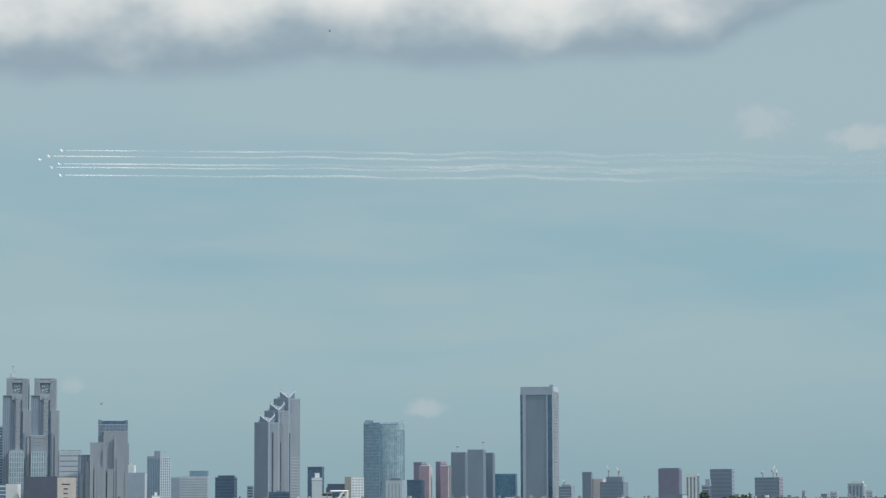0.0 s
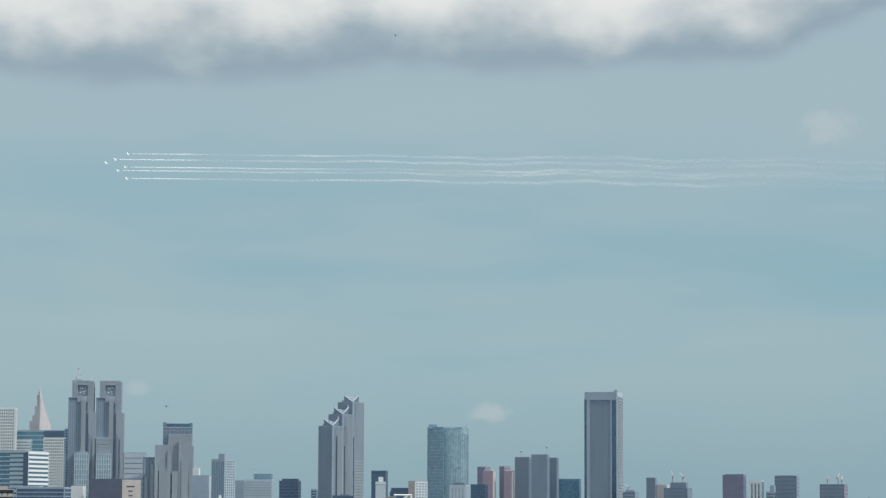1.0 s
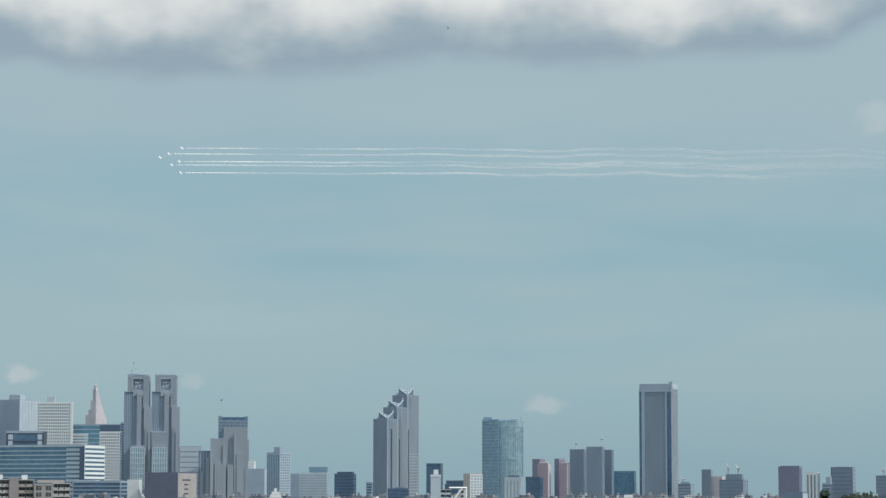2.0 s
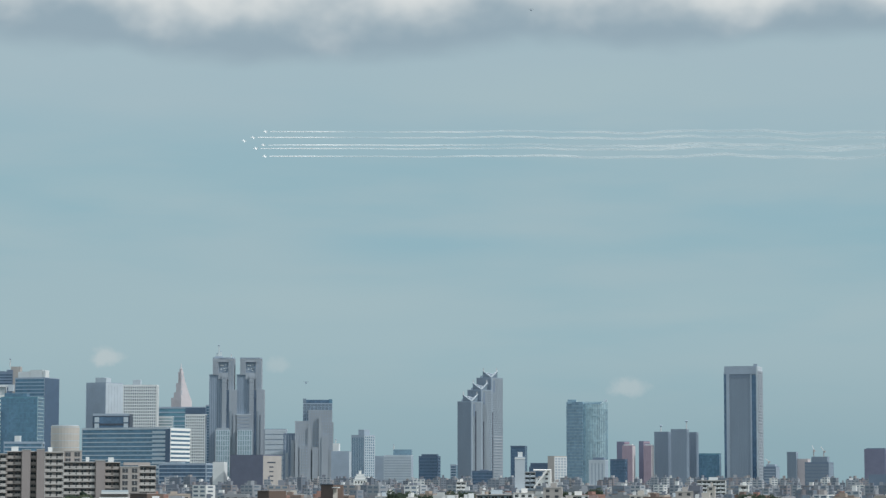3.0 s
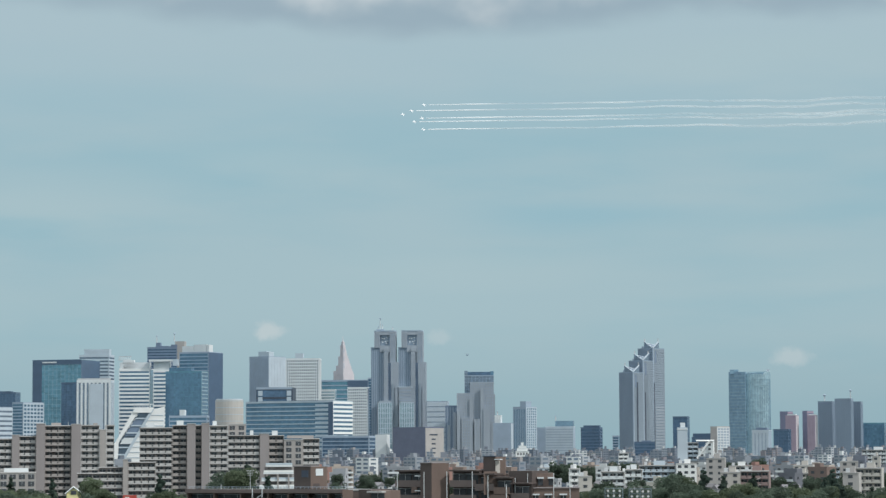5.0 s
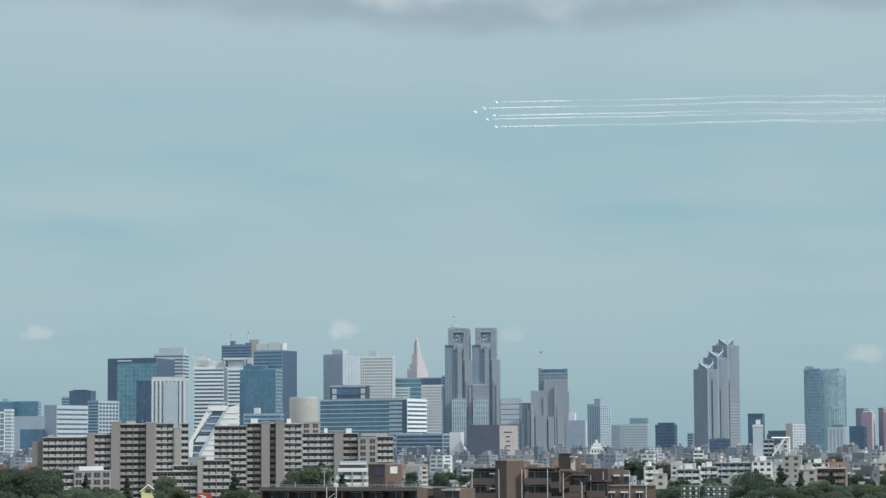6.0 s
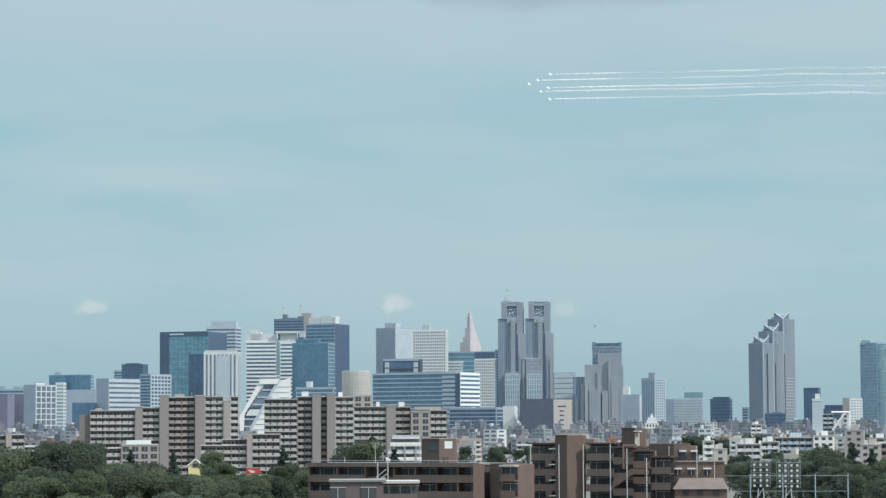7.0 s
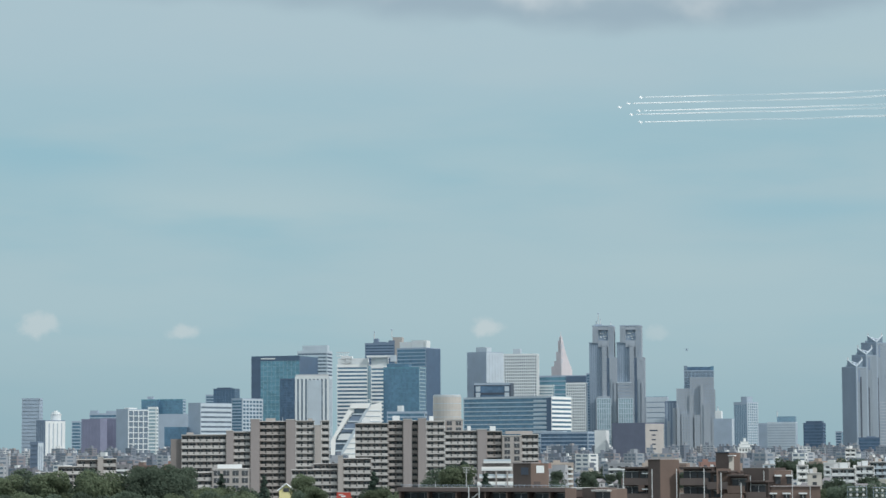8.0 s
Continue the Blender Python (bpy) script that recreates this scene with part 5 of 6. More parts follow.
    w = [bm.verts.new((q.co.x, 1.4, q.co.z)) for q in v]
    bm.faces.new(v)
    bm.faces.new(w[::-1])
    for i in range(6):
        bm.faces.new((v[i], w[i], w[(i + 1) % 6], v[(i + 1) % 6]))
    part("stair_flight", bm, BROWN, t)
    # low wing with hipped roof
    boxpart("low_wing", (X(822), X(1098), -5, 0.4, 0, Z(405)), BROWN, r)
    bm = bmesh.new()
    q = [bm.verts.new(p) for p in ((X(812), -5.6, Z(406)), (X(1108), -5.6, Z(406)), (X(1108), 0.4, Z(406)), (X(812), 0.4, Z(406)), (X(850), -2.5, Z(350)), (X(1080), -2.5, Z(350)), (X(1080), 0.4, Z(350)), (X(850), 0.4, Z(350)))]
    for f in ((0, 1, 5, 4), (1, 2, 6, 5), (3, 0, 4, 7), (4, 5, 6, 7), (2, 3, 7, 6), (3, 2, 1, 0)):
        bm.faces.new([q[i] for i in f])
    part("hipped_roof", bm, HIPROOF, r)
    for c in (880, 955, 1040):
        boxpart("window", (X(c) - 0.6, X(c) + 0.6, -5.1, -4.95, Z(440), Z(412)), GLASS_ROOM, r)


brown_low()
brown_tall()


# ---- low houses and blocks between the towers ----


def house(w, d, floors, roof, wallmat, balconies, seed):
    """A small building with windows on the sides that are seen; roof: gable, flat or stepped."""
    rnd = random.Random(seed)
    h = floors * 2.9 + 0.3
    t = thing("house", "x", "house", 0, -4000 - 60 * seed, 0)
    wall = bmesh.new()
    box(wall, -w / 2, w / 2, 0, d, 0, h)
    if roof == "gable":
        bm = bmesh.new()
        v = [bm.verts.new(p) for p in ((-w / 2 - 0.5, -0.5, h), (w / 2 + 0.5, -0.5, h), (w / 2 + 0.5, d + 0.5, h), (-w / 2 - 0.5, d + 0.5, h), (-w / 2 - 0.5, d / 2, h + d * 0.25), (w / 2 + 0.5, d / 2, h + d * 0.25))]
        for f in ((0, 1, 5, 4), (2, 3, 4, 5), (1, 2, 5), (3, 0, 4), (3, 2, 1, 0)):
            bm.faces.new([v[i] for i in f])
        part("roof", bm, ROOFTILE, t)
    else:
        for a in ((-w / 2 - 0.15, w / 2 + 0.15, -0.15, 0.1), (-w / 2 - 0.15, -w / 2 + 0.1, 0.1, d), (w / 2 - 0.1, w / 2 + 0.15, 0.1, d)):
            box(wall, *a, h - 0.05, h + 0.95)
        x = rnd.uniform(-0.4, -0.25) * w
        box(wall, x, x + min(4, w * 0.3), d * 0.36, d * 0.75, h + 0.1, h + rnd.uniform(2.2, 3.4))
        if roof == "stepped":
            box(wall, -w / 2 + w * 0.32, w / 2 - 0.2, d * 0.3, d - 0.2, h + 0.1, h + 3.0)
            boxpart("tank", (-w * 0.2, -w * 0.2 + 2, d * 0.4, d * 0.4 + 2, h + 0.1, h + 2.2), STEEL, t)
        boxpart("roof", (-w / 2 - 0.1, w / 2 + 0.1, -0.1, d + 0.1, h, h + 0.12), ROOFGREY, t)
    part("wall", wall, wallmat, t)
    if balconies:
        me = unit_mesh("balcony", WHITE, (-w / 2 + 0.4, w / 2 - 0.4, -1.3, -0.02, -0.15, 0.0), (-w / 2 + 0.4, w / 2 - 0.4, -1.3, -1.18, 0, 1.0))
        for i in range(1, floors):
            place("balcony", me, t, 0, 0, 2.9 * i)
    n = max(2, int(w / 3.4))
    for i in range(max(0, floors - 2), floors):
        for j in range(n):
            place("window", HOME_WINDOW, t, -w / 2 + w * (j + 0.5) / n, 0, 2.9 * i)
    s = place("window", HOME_WINDOW, t, w / 2, d * 0.4, 2.9 * (floors - 1))
    s.rotation_euler = (0, 0, radians(90))
    return t


def town_material(name, tones, single=True):
    """Render, tile and concrete that differ from house to house."""
    m = material(name, (0.4, 0.4, 0.4), 0.75, grain=0.15, size=8, fine=1.0)
    t = m.node_tree
    b = t.nodes["Principled BSDF"]
    pick = t.nodes.new("ShaderNodeObjectInfo").outputs["Random"] if single else t.nodes.new("ShaderNodeNewGeometry").outputs["Random Per Island"]
    ramp = t.nodes.new("ShaderNodeValToRGB")
    t.links.new(pick, ramp.inputs[0])
    ramp.color_ramp.interpolation = "CONSTANT"
    while len(ramp.color_ramp.elements) < len(tones):
        ramp.color_ramp.elements.new(0.5)
    for e, (p, c) in zip(ramp.color_ramp.elements, tones):
        e.position, e.color = p, (*c, 1)
    mx = t.nodes.new("ShaderNodeMix")
    mx.data_type, mx.blend_type = "RGBA", "OVERLAY"
    mx.inputs[0].default_value = 0.5
    t.links.new(ramp.outputs[0], mx.inputs[6])
    t.links.new(b.inputs["Base Color"].links[0].from_socket, mx.inputs[7])
    t.links.new(mx.outputs[2], b.inputs["Base Color"])
    return m


PALEHOUSE = town_material("pale_house_walls", ((0.0, (0.60, 0.61, 0.61)), (0.18, (0.42, 0.43, 0.45)), (0.40, (0.32, 0.34, 0.37)), (0.58, (0.62, 0.59, 0.54)), (0.74, (0.26, 0.26, 0.28)), (0.88, (0.50, 0.43, 0.38))))
HOUSE = town_material("house_walls", ((0.0, (0.29, 0.30, 0.33)), (0.2, (0.44, 0.45, 0.48)), (0.36, (0.24, 0.25, 0.28)), (0.55, (0.42, 0.385, 0.35)), (0.70, (0.17, 0.18, 0.21)), (0.87, (0.64, 0.65, 0.65))))
WARMHOUSE = town_material("brown_house_walls", ((0.0, (0.30, 0.23, 0.20)), (0.35, (0.22, 0.16, 0.14)), (0.6, (0.42, 0.34, 0.29)), (0.8, (0.34, 0.20, 0.17))))
GREYHOUSE = town_material("grey_house_walls", ((0.0, (0.27, 0.30, 0.34)), (0.3, (0.36, 0.39, 0.42)), (0.6, (0.20, 0.22, 0.27)), (0.8, (0.44, 0.46, 0.48))))
# far walls: cool tones with raised darks, haze mixed into the colours
FARHOUSE = town_material("hazy_house_walls", ((0.0, (0.31, 0.335, 0.37)), (0.22, (0.24, 0.265, 0.31)), (0.42, (0.46, 0.48, 0.51)), (0.52, (0.35, 0.335, 0.335)), (0.64, (0.25, 0.235, 0.255)), (0.76, (0.175, 0.20, 0.245)), (0.92, (0.70, 0.71, 0.71))), False)
kinds = []
for i, (w, d, fl, roof, m, bal, label) in enumerate((
        (6, 7, 2, "gable", PALEHOUSE, False, "small rendered house with a dark tiled roof"),
        (7.5, 7, 2, "gable", HOUSE, False, "two-storey house with a grey gabled roof"),
        (8, 8, 3, "flat", PALEHOUSE, True, "white three-storey block with balconies"),
        (9, 8, 4, "stepped", HOUSE, True, "four-storey block with a stepped roof"),
        (13, 9, 5, "flat", PALEHOUSE, True, "white five-storey apartment house with balconies"),
        (9, 9, 6, "stepped", GREYHOUSE, False, "grey six-storey block with roof tank"),
        (15, 10, 6, "flat", HOUSE, True, "wide six-storey apartment house"),
        (9, 9, 8, "stepped", PALEHOUSE, False, "slim white eight-storey block"),
        (20, 12, 9, "flat", GREYHOUSE, True, "grey nine-storey apartment house with balconies"),
        (10, 9, 5, "flat", WARMHOUSE, False, "brown tiled five-storey block"),
        (24, 12, 10, "stepped", HOUSE, True, "ten-storey apartment house with stepped top"),
        (17, 12, 7, "flat", WARMHOUSE, True, "brown seven-storey apartment house"))):
    p = house(w, d, fl, roof, m, bal, i)
    tagged(p, label, "house" if fl < 3 else "apartment house", "houses of the low city")
    kinds.append((p, w, d))

rnd = random.Random(12)


# larger apartment houses of the low town: x, y, turn, width, height, wall, style and what each looks like
TOWN = (
    (16.9, 1180, 3, 10.5, 14.2, WHITE, "open", "white apartment house with long balconies"),
    (26.5, 1183, 3, 8.0, 15.2, WHITE, "open", "white apartment house with a tall white fin"),
    (41.0, 1291, -2, 18.5, 16.6, PALE, "dim", "long grey-white apartment house with deep balconies"),
    (55.6, 1288, -2, 10.0, 17.4, BRIGHT, "flat", "bright white end of a long apartment house"),
    (69.4, 1148, -9, 8.9, 14.0, BEIGE, "flat", "cream apartment house among tree tops"),
    (69.0, 1263, -6, 9.0, 20.1, TAN, "flat", "tall tan apartment house with a plain side"),
    (78.8, 1127, -8, 12.5, 14.6, DULLRED, "dim", "dull red tiled apartment house with outside stairs"),
    (112.0, 1285, -10, 14.2, 12.4, BEIGE, "open", "cream stepped apartment house with wide balconies"),
    (115.3, 1296, -10, 9.6, 16.3, BEIGE, "flat", "upper tier of a cream stepped apartment house"),
    (141.6, 1322, -4, 8.8, 18.1, TAN, "flat", "plain beige slab block with few windows"),
    (107.5, 1000, -12, 6.0, 14.6, TAN, "flat", "narrow tan apartment house above the trees"),
    (124.4, 1086, -12, 10.7, 15.9, BEIGE, "open", "cream apartment house with white balconies"),
    (-1.1, 1252, 2, 5.0, 15.3, BRIGHT, "frame", "narrow white house with a framed front"),
    (3.8, 1142, 2, 5.6, 12.4, BEIGE, "flat", "pale plain house below white blocks"),
    (175.1, 1490, -10, 4.2, 20.5, BEIGE, "flat", "slim cream block with a framed window"),
    (201.9, 1547, -10, 5.8, 21.0, BRIGHT, "frame", "slim white block with a bright corner"),
    (152.3, 1152, -11, 5.3, 14.1, BEIGE, "frame", "cream house with a framed bay window"),
    (222.3, 1887, -9, 20.8, 24.7, WHITE, "open", "wide white apartment house farther off"),
    (35.1, 1900, -1, 7.6, 23.4, BRIGHT, "frame", "white framed block between far houses"),
    (-45.0, 1420, 4, 15.0, 13.0, WHITE, "open", "white apartment house behind brown roofs"),
    (-75.0, 1560, 6, 12.0, 15.5, BEIGE, "open", "cream apartment house behind brown roofs"),
    (-18.0, 1500, 3, 10.0, 14.5, PALE, "flat", "grey-white block behind brown roofs"),
    (92.0, 1430, -5, 13.0, 15.5, BRIGHT, "open", "white apartment house between trees"),
    (150.0, 1450, -8, 14.0, 14.5, PALE, "open", "grey-white apartment house between trees"),
    (-300.0, 1420, 12, 16.0, 16.0, WHITE, "open", "white apartment house at the edge of the wood"),
    (-330.0, 1560, 12, 13.0, 21.0, PALE, "open", "grey-white apartment house at the edge of the wood"),
    (-402.0, 1650, 14, 12.0, 22.0, BEIGE, "flat", "cream block at the edge of the wood"),
)


def free(az, d):
    """Keeps the streets of houses out of the large blocks and the wood."""
    if 1000 < d < 1235 and -16.6 < az < -5.0:
        return False
    if az < -0.5 and d < 1300:
        return False
    if 1670 < d < 1740 and 0.3 < az < 3.6:
        return False
    if 1930 < d < 2020 and -11.2 < az < -8.2:
        return False
    if 2950 < d < 3120 and -5.0 < az < -1.5:
        return False
    if 1435 < d < 1475 and -0.5 < az < 1.4 or 1240 < d < 1275 and 6.4 < az < 7.8:
        return False
    if 2570 < d < 2640 and -1.7 < az < -0.7 or 3860 < d < 3940 and 1.0 < az < 2.1:
        return False
    for x, y, turn, w, *rest in TOWN:
        if -25 < d - math.hypot(x, y) < 16 and abs(az - math.degrees(math.atan2(x, y))) < math.degrees((w / 2 + 8) / y):
            return False
    return True


used = set()
for d, low, high, step in ((1140, 0, 3, 24), (1240, 0, 4, 20), (1340, 0, 4, 17), (1430, 1, 5, 15), (1520, 1, 6, 14)):
    x = -d * 0.31
    while x < d * 0.27:
        i = rnd.randrange(low, high) if rnd.random() > 0.16 else 9
        p, w, dep = kinds[i]
        x += w / 2 + rnd.uniform(0.05, 0.6) * step
        dd = d + rnd.uniform(-0.035, 0.035) * d
        az = math.degrees(math.atan2(x, dd))
        if free(az, math.hypot(x, dd)):
            m = pose(x, dd, 0, 0, 0, rnd.choice((-38, -30, -22, -12, 6, 14)) + rnd.uniform(-5, 5))
            if i in used:
                copy_thing(p, m)
            else:
                p.matrix_basis = m
                used.add(i)
        x += w / 2 + 1.5
for i, (p, w, dep) in enumerate(kinds):
    if i not in used:
        p.matrix_basis = pose(300 + 30 * i, 1500, 0)


def far_city():
    """The houses too far off to tell apart one by one, as one sheet of many small buildings."""
    r = random.Random(31)
    co, faces, mats = [], [], []
    def put(x, y, a, x0, x1, y0, y1, z0, z1, mat):
        c, s, n = math.cos(a), math.sin(a), len(co)
        for z in (z0, z1):
            for px, py in ((x0, y0), (x1, y0), (x1, y1), (x0, y1)):
                co.append((x + c * px - s * py, y + s * px + c * py, z))
        for f in ((4, 5, 6, 7), (0, 1, 5, 4), (1, 2, 6, 5), (2, 3, 7, 6), (3, 0, 4, 7)):
            faces.append([n + i for i in f])
            mats.append(mat)
    d = 1600.0
    while d < 4150:
        x = -d * 0.33
        while x < d * 0.29:
            w, dep = r.uniform(5.5, 14), r.uniform(6, 11)
            x += w / 2 + r.uniform(0.5, 12)
            y = d + r.uniform(-40, 40)
            az = math.degrees(math.atan2(x, y))
            if free(az, math.hypot(x, y)):
                fl = r.choice((2, 2, 3, 3, 4, 4, 5, 5, 6, 7) if d < 2900 else (3, 3, 4, 5, 6, 6, 7, 8, 9, 10))
                a, h = radians(r.choice((-38, -30, -20, -10, 8)) + r.uniform(-6, 6)), fl * 2.95
                put(x, y, a, -w / 2, w / 2, 0, dep, 0, h, 0)
                q = r.uniform(-0.3, 0.1) * w
                put(x, y, a, q, q + w * 0.3, dep * 0.3, dep * 0.7, h, h + r.uniform(1.5, 3.6), 0)
                for i in range(fl):
                    n = max(2, int(w / 4.5))
                    for j in range(n):
                        u = -w / 2 + w * (j + 0.5) / n
                        put(x, y, a, u - w / n * 0.33, u + w / n * 0.33, -0.12, 0.0, i * 2.95 + 0.9, i * 2.95 + 2.3, 1)
                    put(x, y, a, w / 2, w / 2 + 0.1, dep * 0.2, dep * 0.75, i * 2.95 + 1.0, i * 2.95 + 2.2, 1)
            x += w / 2
        d += r.uniform(70, 105)
    me = bpy.data.meshes.new("far_houses")
    me.from_pydata(co, [], faces)
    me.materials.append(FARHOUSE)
    me.materials.append(GLASS_GREY)
    me.polygons.foreach_set("material_index", mats)
    tagged(new("far_houses", me), "mixed grey, white and brown houses packed between the towers", "houses", kind="stuff")


far_city()


def town_house(x, y, turn, w, h, wall, style, label):
    t = thing("apartment_house", label, "apartment house", x, y, 0, turn, "apartment houses of the low town")
    wing(t, -w / 2, w / 2, h - 0.45, 0, 10, style, tone=wall)
    boxpart("side_wall", (w / 2, w / 2 + 0.3, 0.2, 10, 0, h), wall, t)
    boxpart("roof_room", (-w * 0.1, w * 0.22, 4, 8, h, h + 2.2), wall, t)
    boxpart("water_tank", (-w * 0.36, -w * 0.36 + 1.6, 4, 6, h, h + 1.7), STEEL, t)
    if "fin" in label:
        boxpart("fin", (-w / 2 - 0.9, -w / 2, -0.9, 3, 0, h + 0.3), BRIGHT, t)
    if "stairs" in label:
        for k in range(4):
            bm = bmesh.new()
            tube(bm, (-2, -0.6, 2.9 * k + 0.4), (3, -0.6, 2.9 * k + 2.9), 0.16, 0.16, 4)
            part("stair_rail", bm, TAN, t)


for row in TOWN:
    town_house(*row)


def stair_tower_block():
    t = thing("stair_tower_block", "white stepped apartment house with a tall plain stair tower", "building", 71.1, 1698.5, 0, -2.4)
    boxpart("stair_tower", (-3.4, 3.4, 0, 8, 0, 40), PALE, t)
    boxpart("tower_cap", (-1.4, 1.8, 2, 6, 40, 43.2), WHITE, t)
    boxpart("tower_band", (-3.6, 3.6, -0.2, 8.2, 38.4, 39.2), WHITE, t)
    wing(t, 3.4, 10.5, 29.5, 3, 12, "dim", tone=PALE)
    wing(t, 10.5, 15.5, 25.5, 0, 12, "flat", tone=WHITE)
    wing(t, 15.5, 20.5, 29.5, 1, 12, "flat", tone=WHITE)
    boxpart("side_wall", (20.5, 20.9, 1, 12, 0, 29.8), WHITE, t)
    wing(t, 22.0, 28.5, 19.5, 0, 11, "flat", tone=BEIGE)
    # raking white frame before the terraces
    bm = bmesh.new()
    tube(bm, (9.5, -0.6, 19), (18.2, -0.6, 31), 0.7, 0.7, 4)
    tube(bm, (9.0, -0.6, 31), (21.2, -0.6, 31), 0.6, 0.6, 4)
    tube(bm, (20.6, -0.6, 12), (20.6, -0.6, 31), 0.6, 0.6, 4)
    part("raking_frame", bm, BRIGHT, t)
    wing(t, -53, -22, 14.5, -4, 8, "frame", tone=WHITE)
    wing(t, -22, 12, 16.5, -8, 0, "open", tone=WHITE)


stair_tower_block()


# ---- small landmarks among the trees ----
def sign_house(x, y, turn, wallmat, roofmat, label, h):
    t = thing("shop", label, "shop", x, y, 0, turn)
    h = h - 2.0
    boxpart("wall", (-2.2, 2.2, 0, 5, 0, h - 2), BEIGE, t)
    boxpart("sign_board", (-2.3, 2.3, -0.4, 0.0, h - 1.9, h), wallmat, t)
    boxpart("roof", (-2.5, 2.5, 0.0, 5.3, h - 2, h - 1.5), roofmat, t)
    boxpart("awning", (-2.0, 1.2, -1.0, -0.4, h - 2.5, h - 2.1), WHITE, t)
    boxpart("window", (-1.2, 1.2, -0.1, 0.05, h - 4.8, h - 3.2), GLASS_ROOM, t)
    boxpart("sign_stripe", (-0.9, 0.6, -0.5, -0.4, h - 1.5, h - 1.0), WHITE, t)
    boxpart("sign_stripe", (-1.6, -0.2, -0.5, -0.4, h - 0.9, h - 0.6), WHITE, t)


sign_house(-149.2, 836.8, 9, REDROOF, REDROOF, "shop with a red sign board above trees", 11.3)


def cream_house():
    t = thing("house", "cream house with a white gabled front", "house", -167.5, 833.3, -1.4, 10.4)
    boxpart("wall", (-2.3, 2.3, 0, 6, 0, 11), YELLOW, t)
    bm = bmesh.new()
    prism(bm, [(-2.3, 0.2), (2.3, 0.2), (2.3, 5.8), (-2.3, 5.8)], 11, 11.6)
    v = [bm.verts.new(p) for p in ((-2.3, 0.2, 11.6), (2.3, 0.2, 11.6), (0, 0.2, 13.4), (-2.3, 5.8, 11.6), (2.3, 5.8, 11.6), (0, 5.8, 13.4))]
    for f in ((0, 1, 2), (5, 4, 3), (1, 4, 5, 2), (2, 5, 3, 0)):
        bm.faces.new([v[i] for i in f])
    part("gable", bm, YELLOW, t)
    bm = bmesh.new()
    for sx in (-1, 1):
        tube(bm, (sx * 2.8, -0.3, 11.3), (0, -0.3, 13.6), 0.22, 0.22, 4)
        v = [bm.verts.new(p) for p in ((sx * 2.8, -0.4, 11.4), (0, -0.4, 13.7), (0, 6.4, 13.7), (sx * 2.8, 6.4, 11.4))]
        bm.faces.new(v)
    part("roof", bm, WHITE, t)
    boxpart("window", (-0.9, 0.9, -0.15, 0.18, 11.0, 12.2), GLASS_ROOM, t)
    boxpart("door", (-0.8, 0.8, -0.12, 0.05, 0, 2.1), BROWN, t)


cream_house()


# ---- trees ----
def tree_kind(name, label, height, spread, leafmat, seed, conifer=False, count=2600, leaf=0.5):
    rnd = np.random.RandomState(seed)
    t = thing(name, label, "tree", 0, -5000 - 40 * seed, 0)
    bm = bmesh.new()
    tube(bm, (0, 0, 0), (0.2, 0.1, height * 0.45), 0.32, 0.22, 8)
    tube(bm, (0.2, 0.1, height * 0.45), (0, 0, height * 0.88), 0.22, 0.05, 7)
    ends = []
    for k in range(9 if not conifer else 14):
        a = k * 2.4 + rnd.uniform(-0.4, 0.4)
        z = height * (0.38 + 0.05 * k) if not conifer else height * (0.2 + 0.052 * k)
        r = spread * (0.62 + 0.2 * rnd.rand()) * (1 - 0.05 * k) if not conifer else spread * (1 - 0.065 * k)
        e = (math.cos(a) * r, math.sin(a) * r, z + (height * 0.16 if not conifer else -0.3))
        tube(bm, (0.1, 0.05, z), e, 0.11, 0.03, 5)
        ends.append(e)
    part("trunk", bm, BARK, t)
    lobes = [(*e, spread * rnd.uniform(0.36, 0.52) if not conifer else spread * rnd.uniform(0.2, 0.34)) for e in ends]
    if not conifer:
        lobes += [(rnd.uniform(-0.4, 0.4) * spread, rnd.uniform(-0.4, 0.4) * spread, height * rnd.uniform(0.72, 0.9), spread * rnd.uniform(0.34, 0.5)) for _ in range(7)]
    else:
        lobes += [(0, 0, height * q, spread * (1.05 - q) * 0.8 + 0.35) for q in (0.35, 0.5, 0.62, 0.72, 0.82, 0.9, 0.96)]
    lobes = np.array(lobes)
    pick = rnd.choice(len(lobes), count, p=lobes[:, 3] ** 2 / (lobes[:, 3] ** 2).sum())
    way = rnd.normal(size=(count, 3))
    way /= np.linalg.norm(way, axis=1, keepdims=True)
    rad = lobes[pick, 3] * (0.62 + 0.45 * rnd.rand(count) ** 0.7)
    c = lobes[pick, :3] + way * rad[:, None] * (1, 1, 0.78)
    u = np.cross(way, rnd.normal(size=(count, 3)))
    u /= np.linalg.norm(u, axis=1, keepdims=True)
    v = np.cross(way, u) + way * rnd.uniform(-0.6, 0.6, (count, 1))
    s = leaf * (0.6 + 0.8 * rnd.rand(count))[:, None]
    tip = way * s * 0.35
    co = np.stack((c - u * s * 0.5, c - v * s * 0.4 + tip, c + u * s * 0.5, c + v * s * 0.55 - tip), 1).reshape(-1, 3)
    me = bpy.data.meshes.new("crown")
    me.from_pydata(co.tolist(), [], np.arange(4 * count).reshape(-1, 4).tolist())
    me.materials.append(leafmat)
    ob = new("crown", me)
    ob.parent = t
    t["height"] = float(co[:, 2].max())
    return t


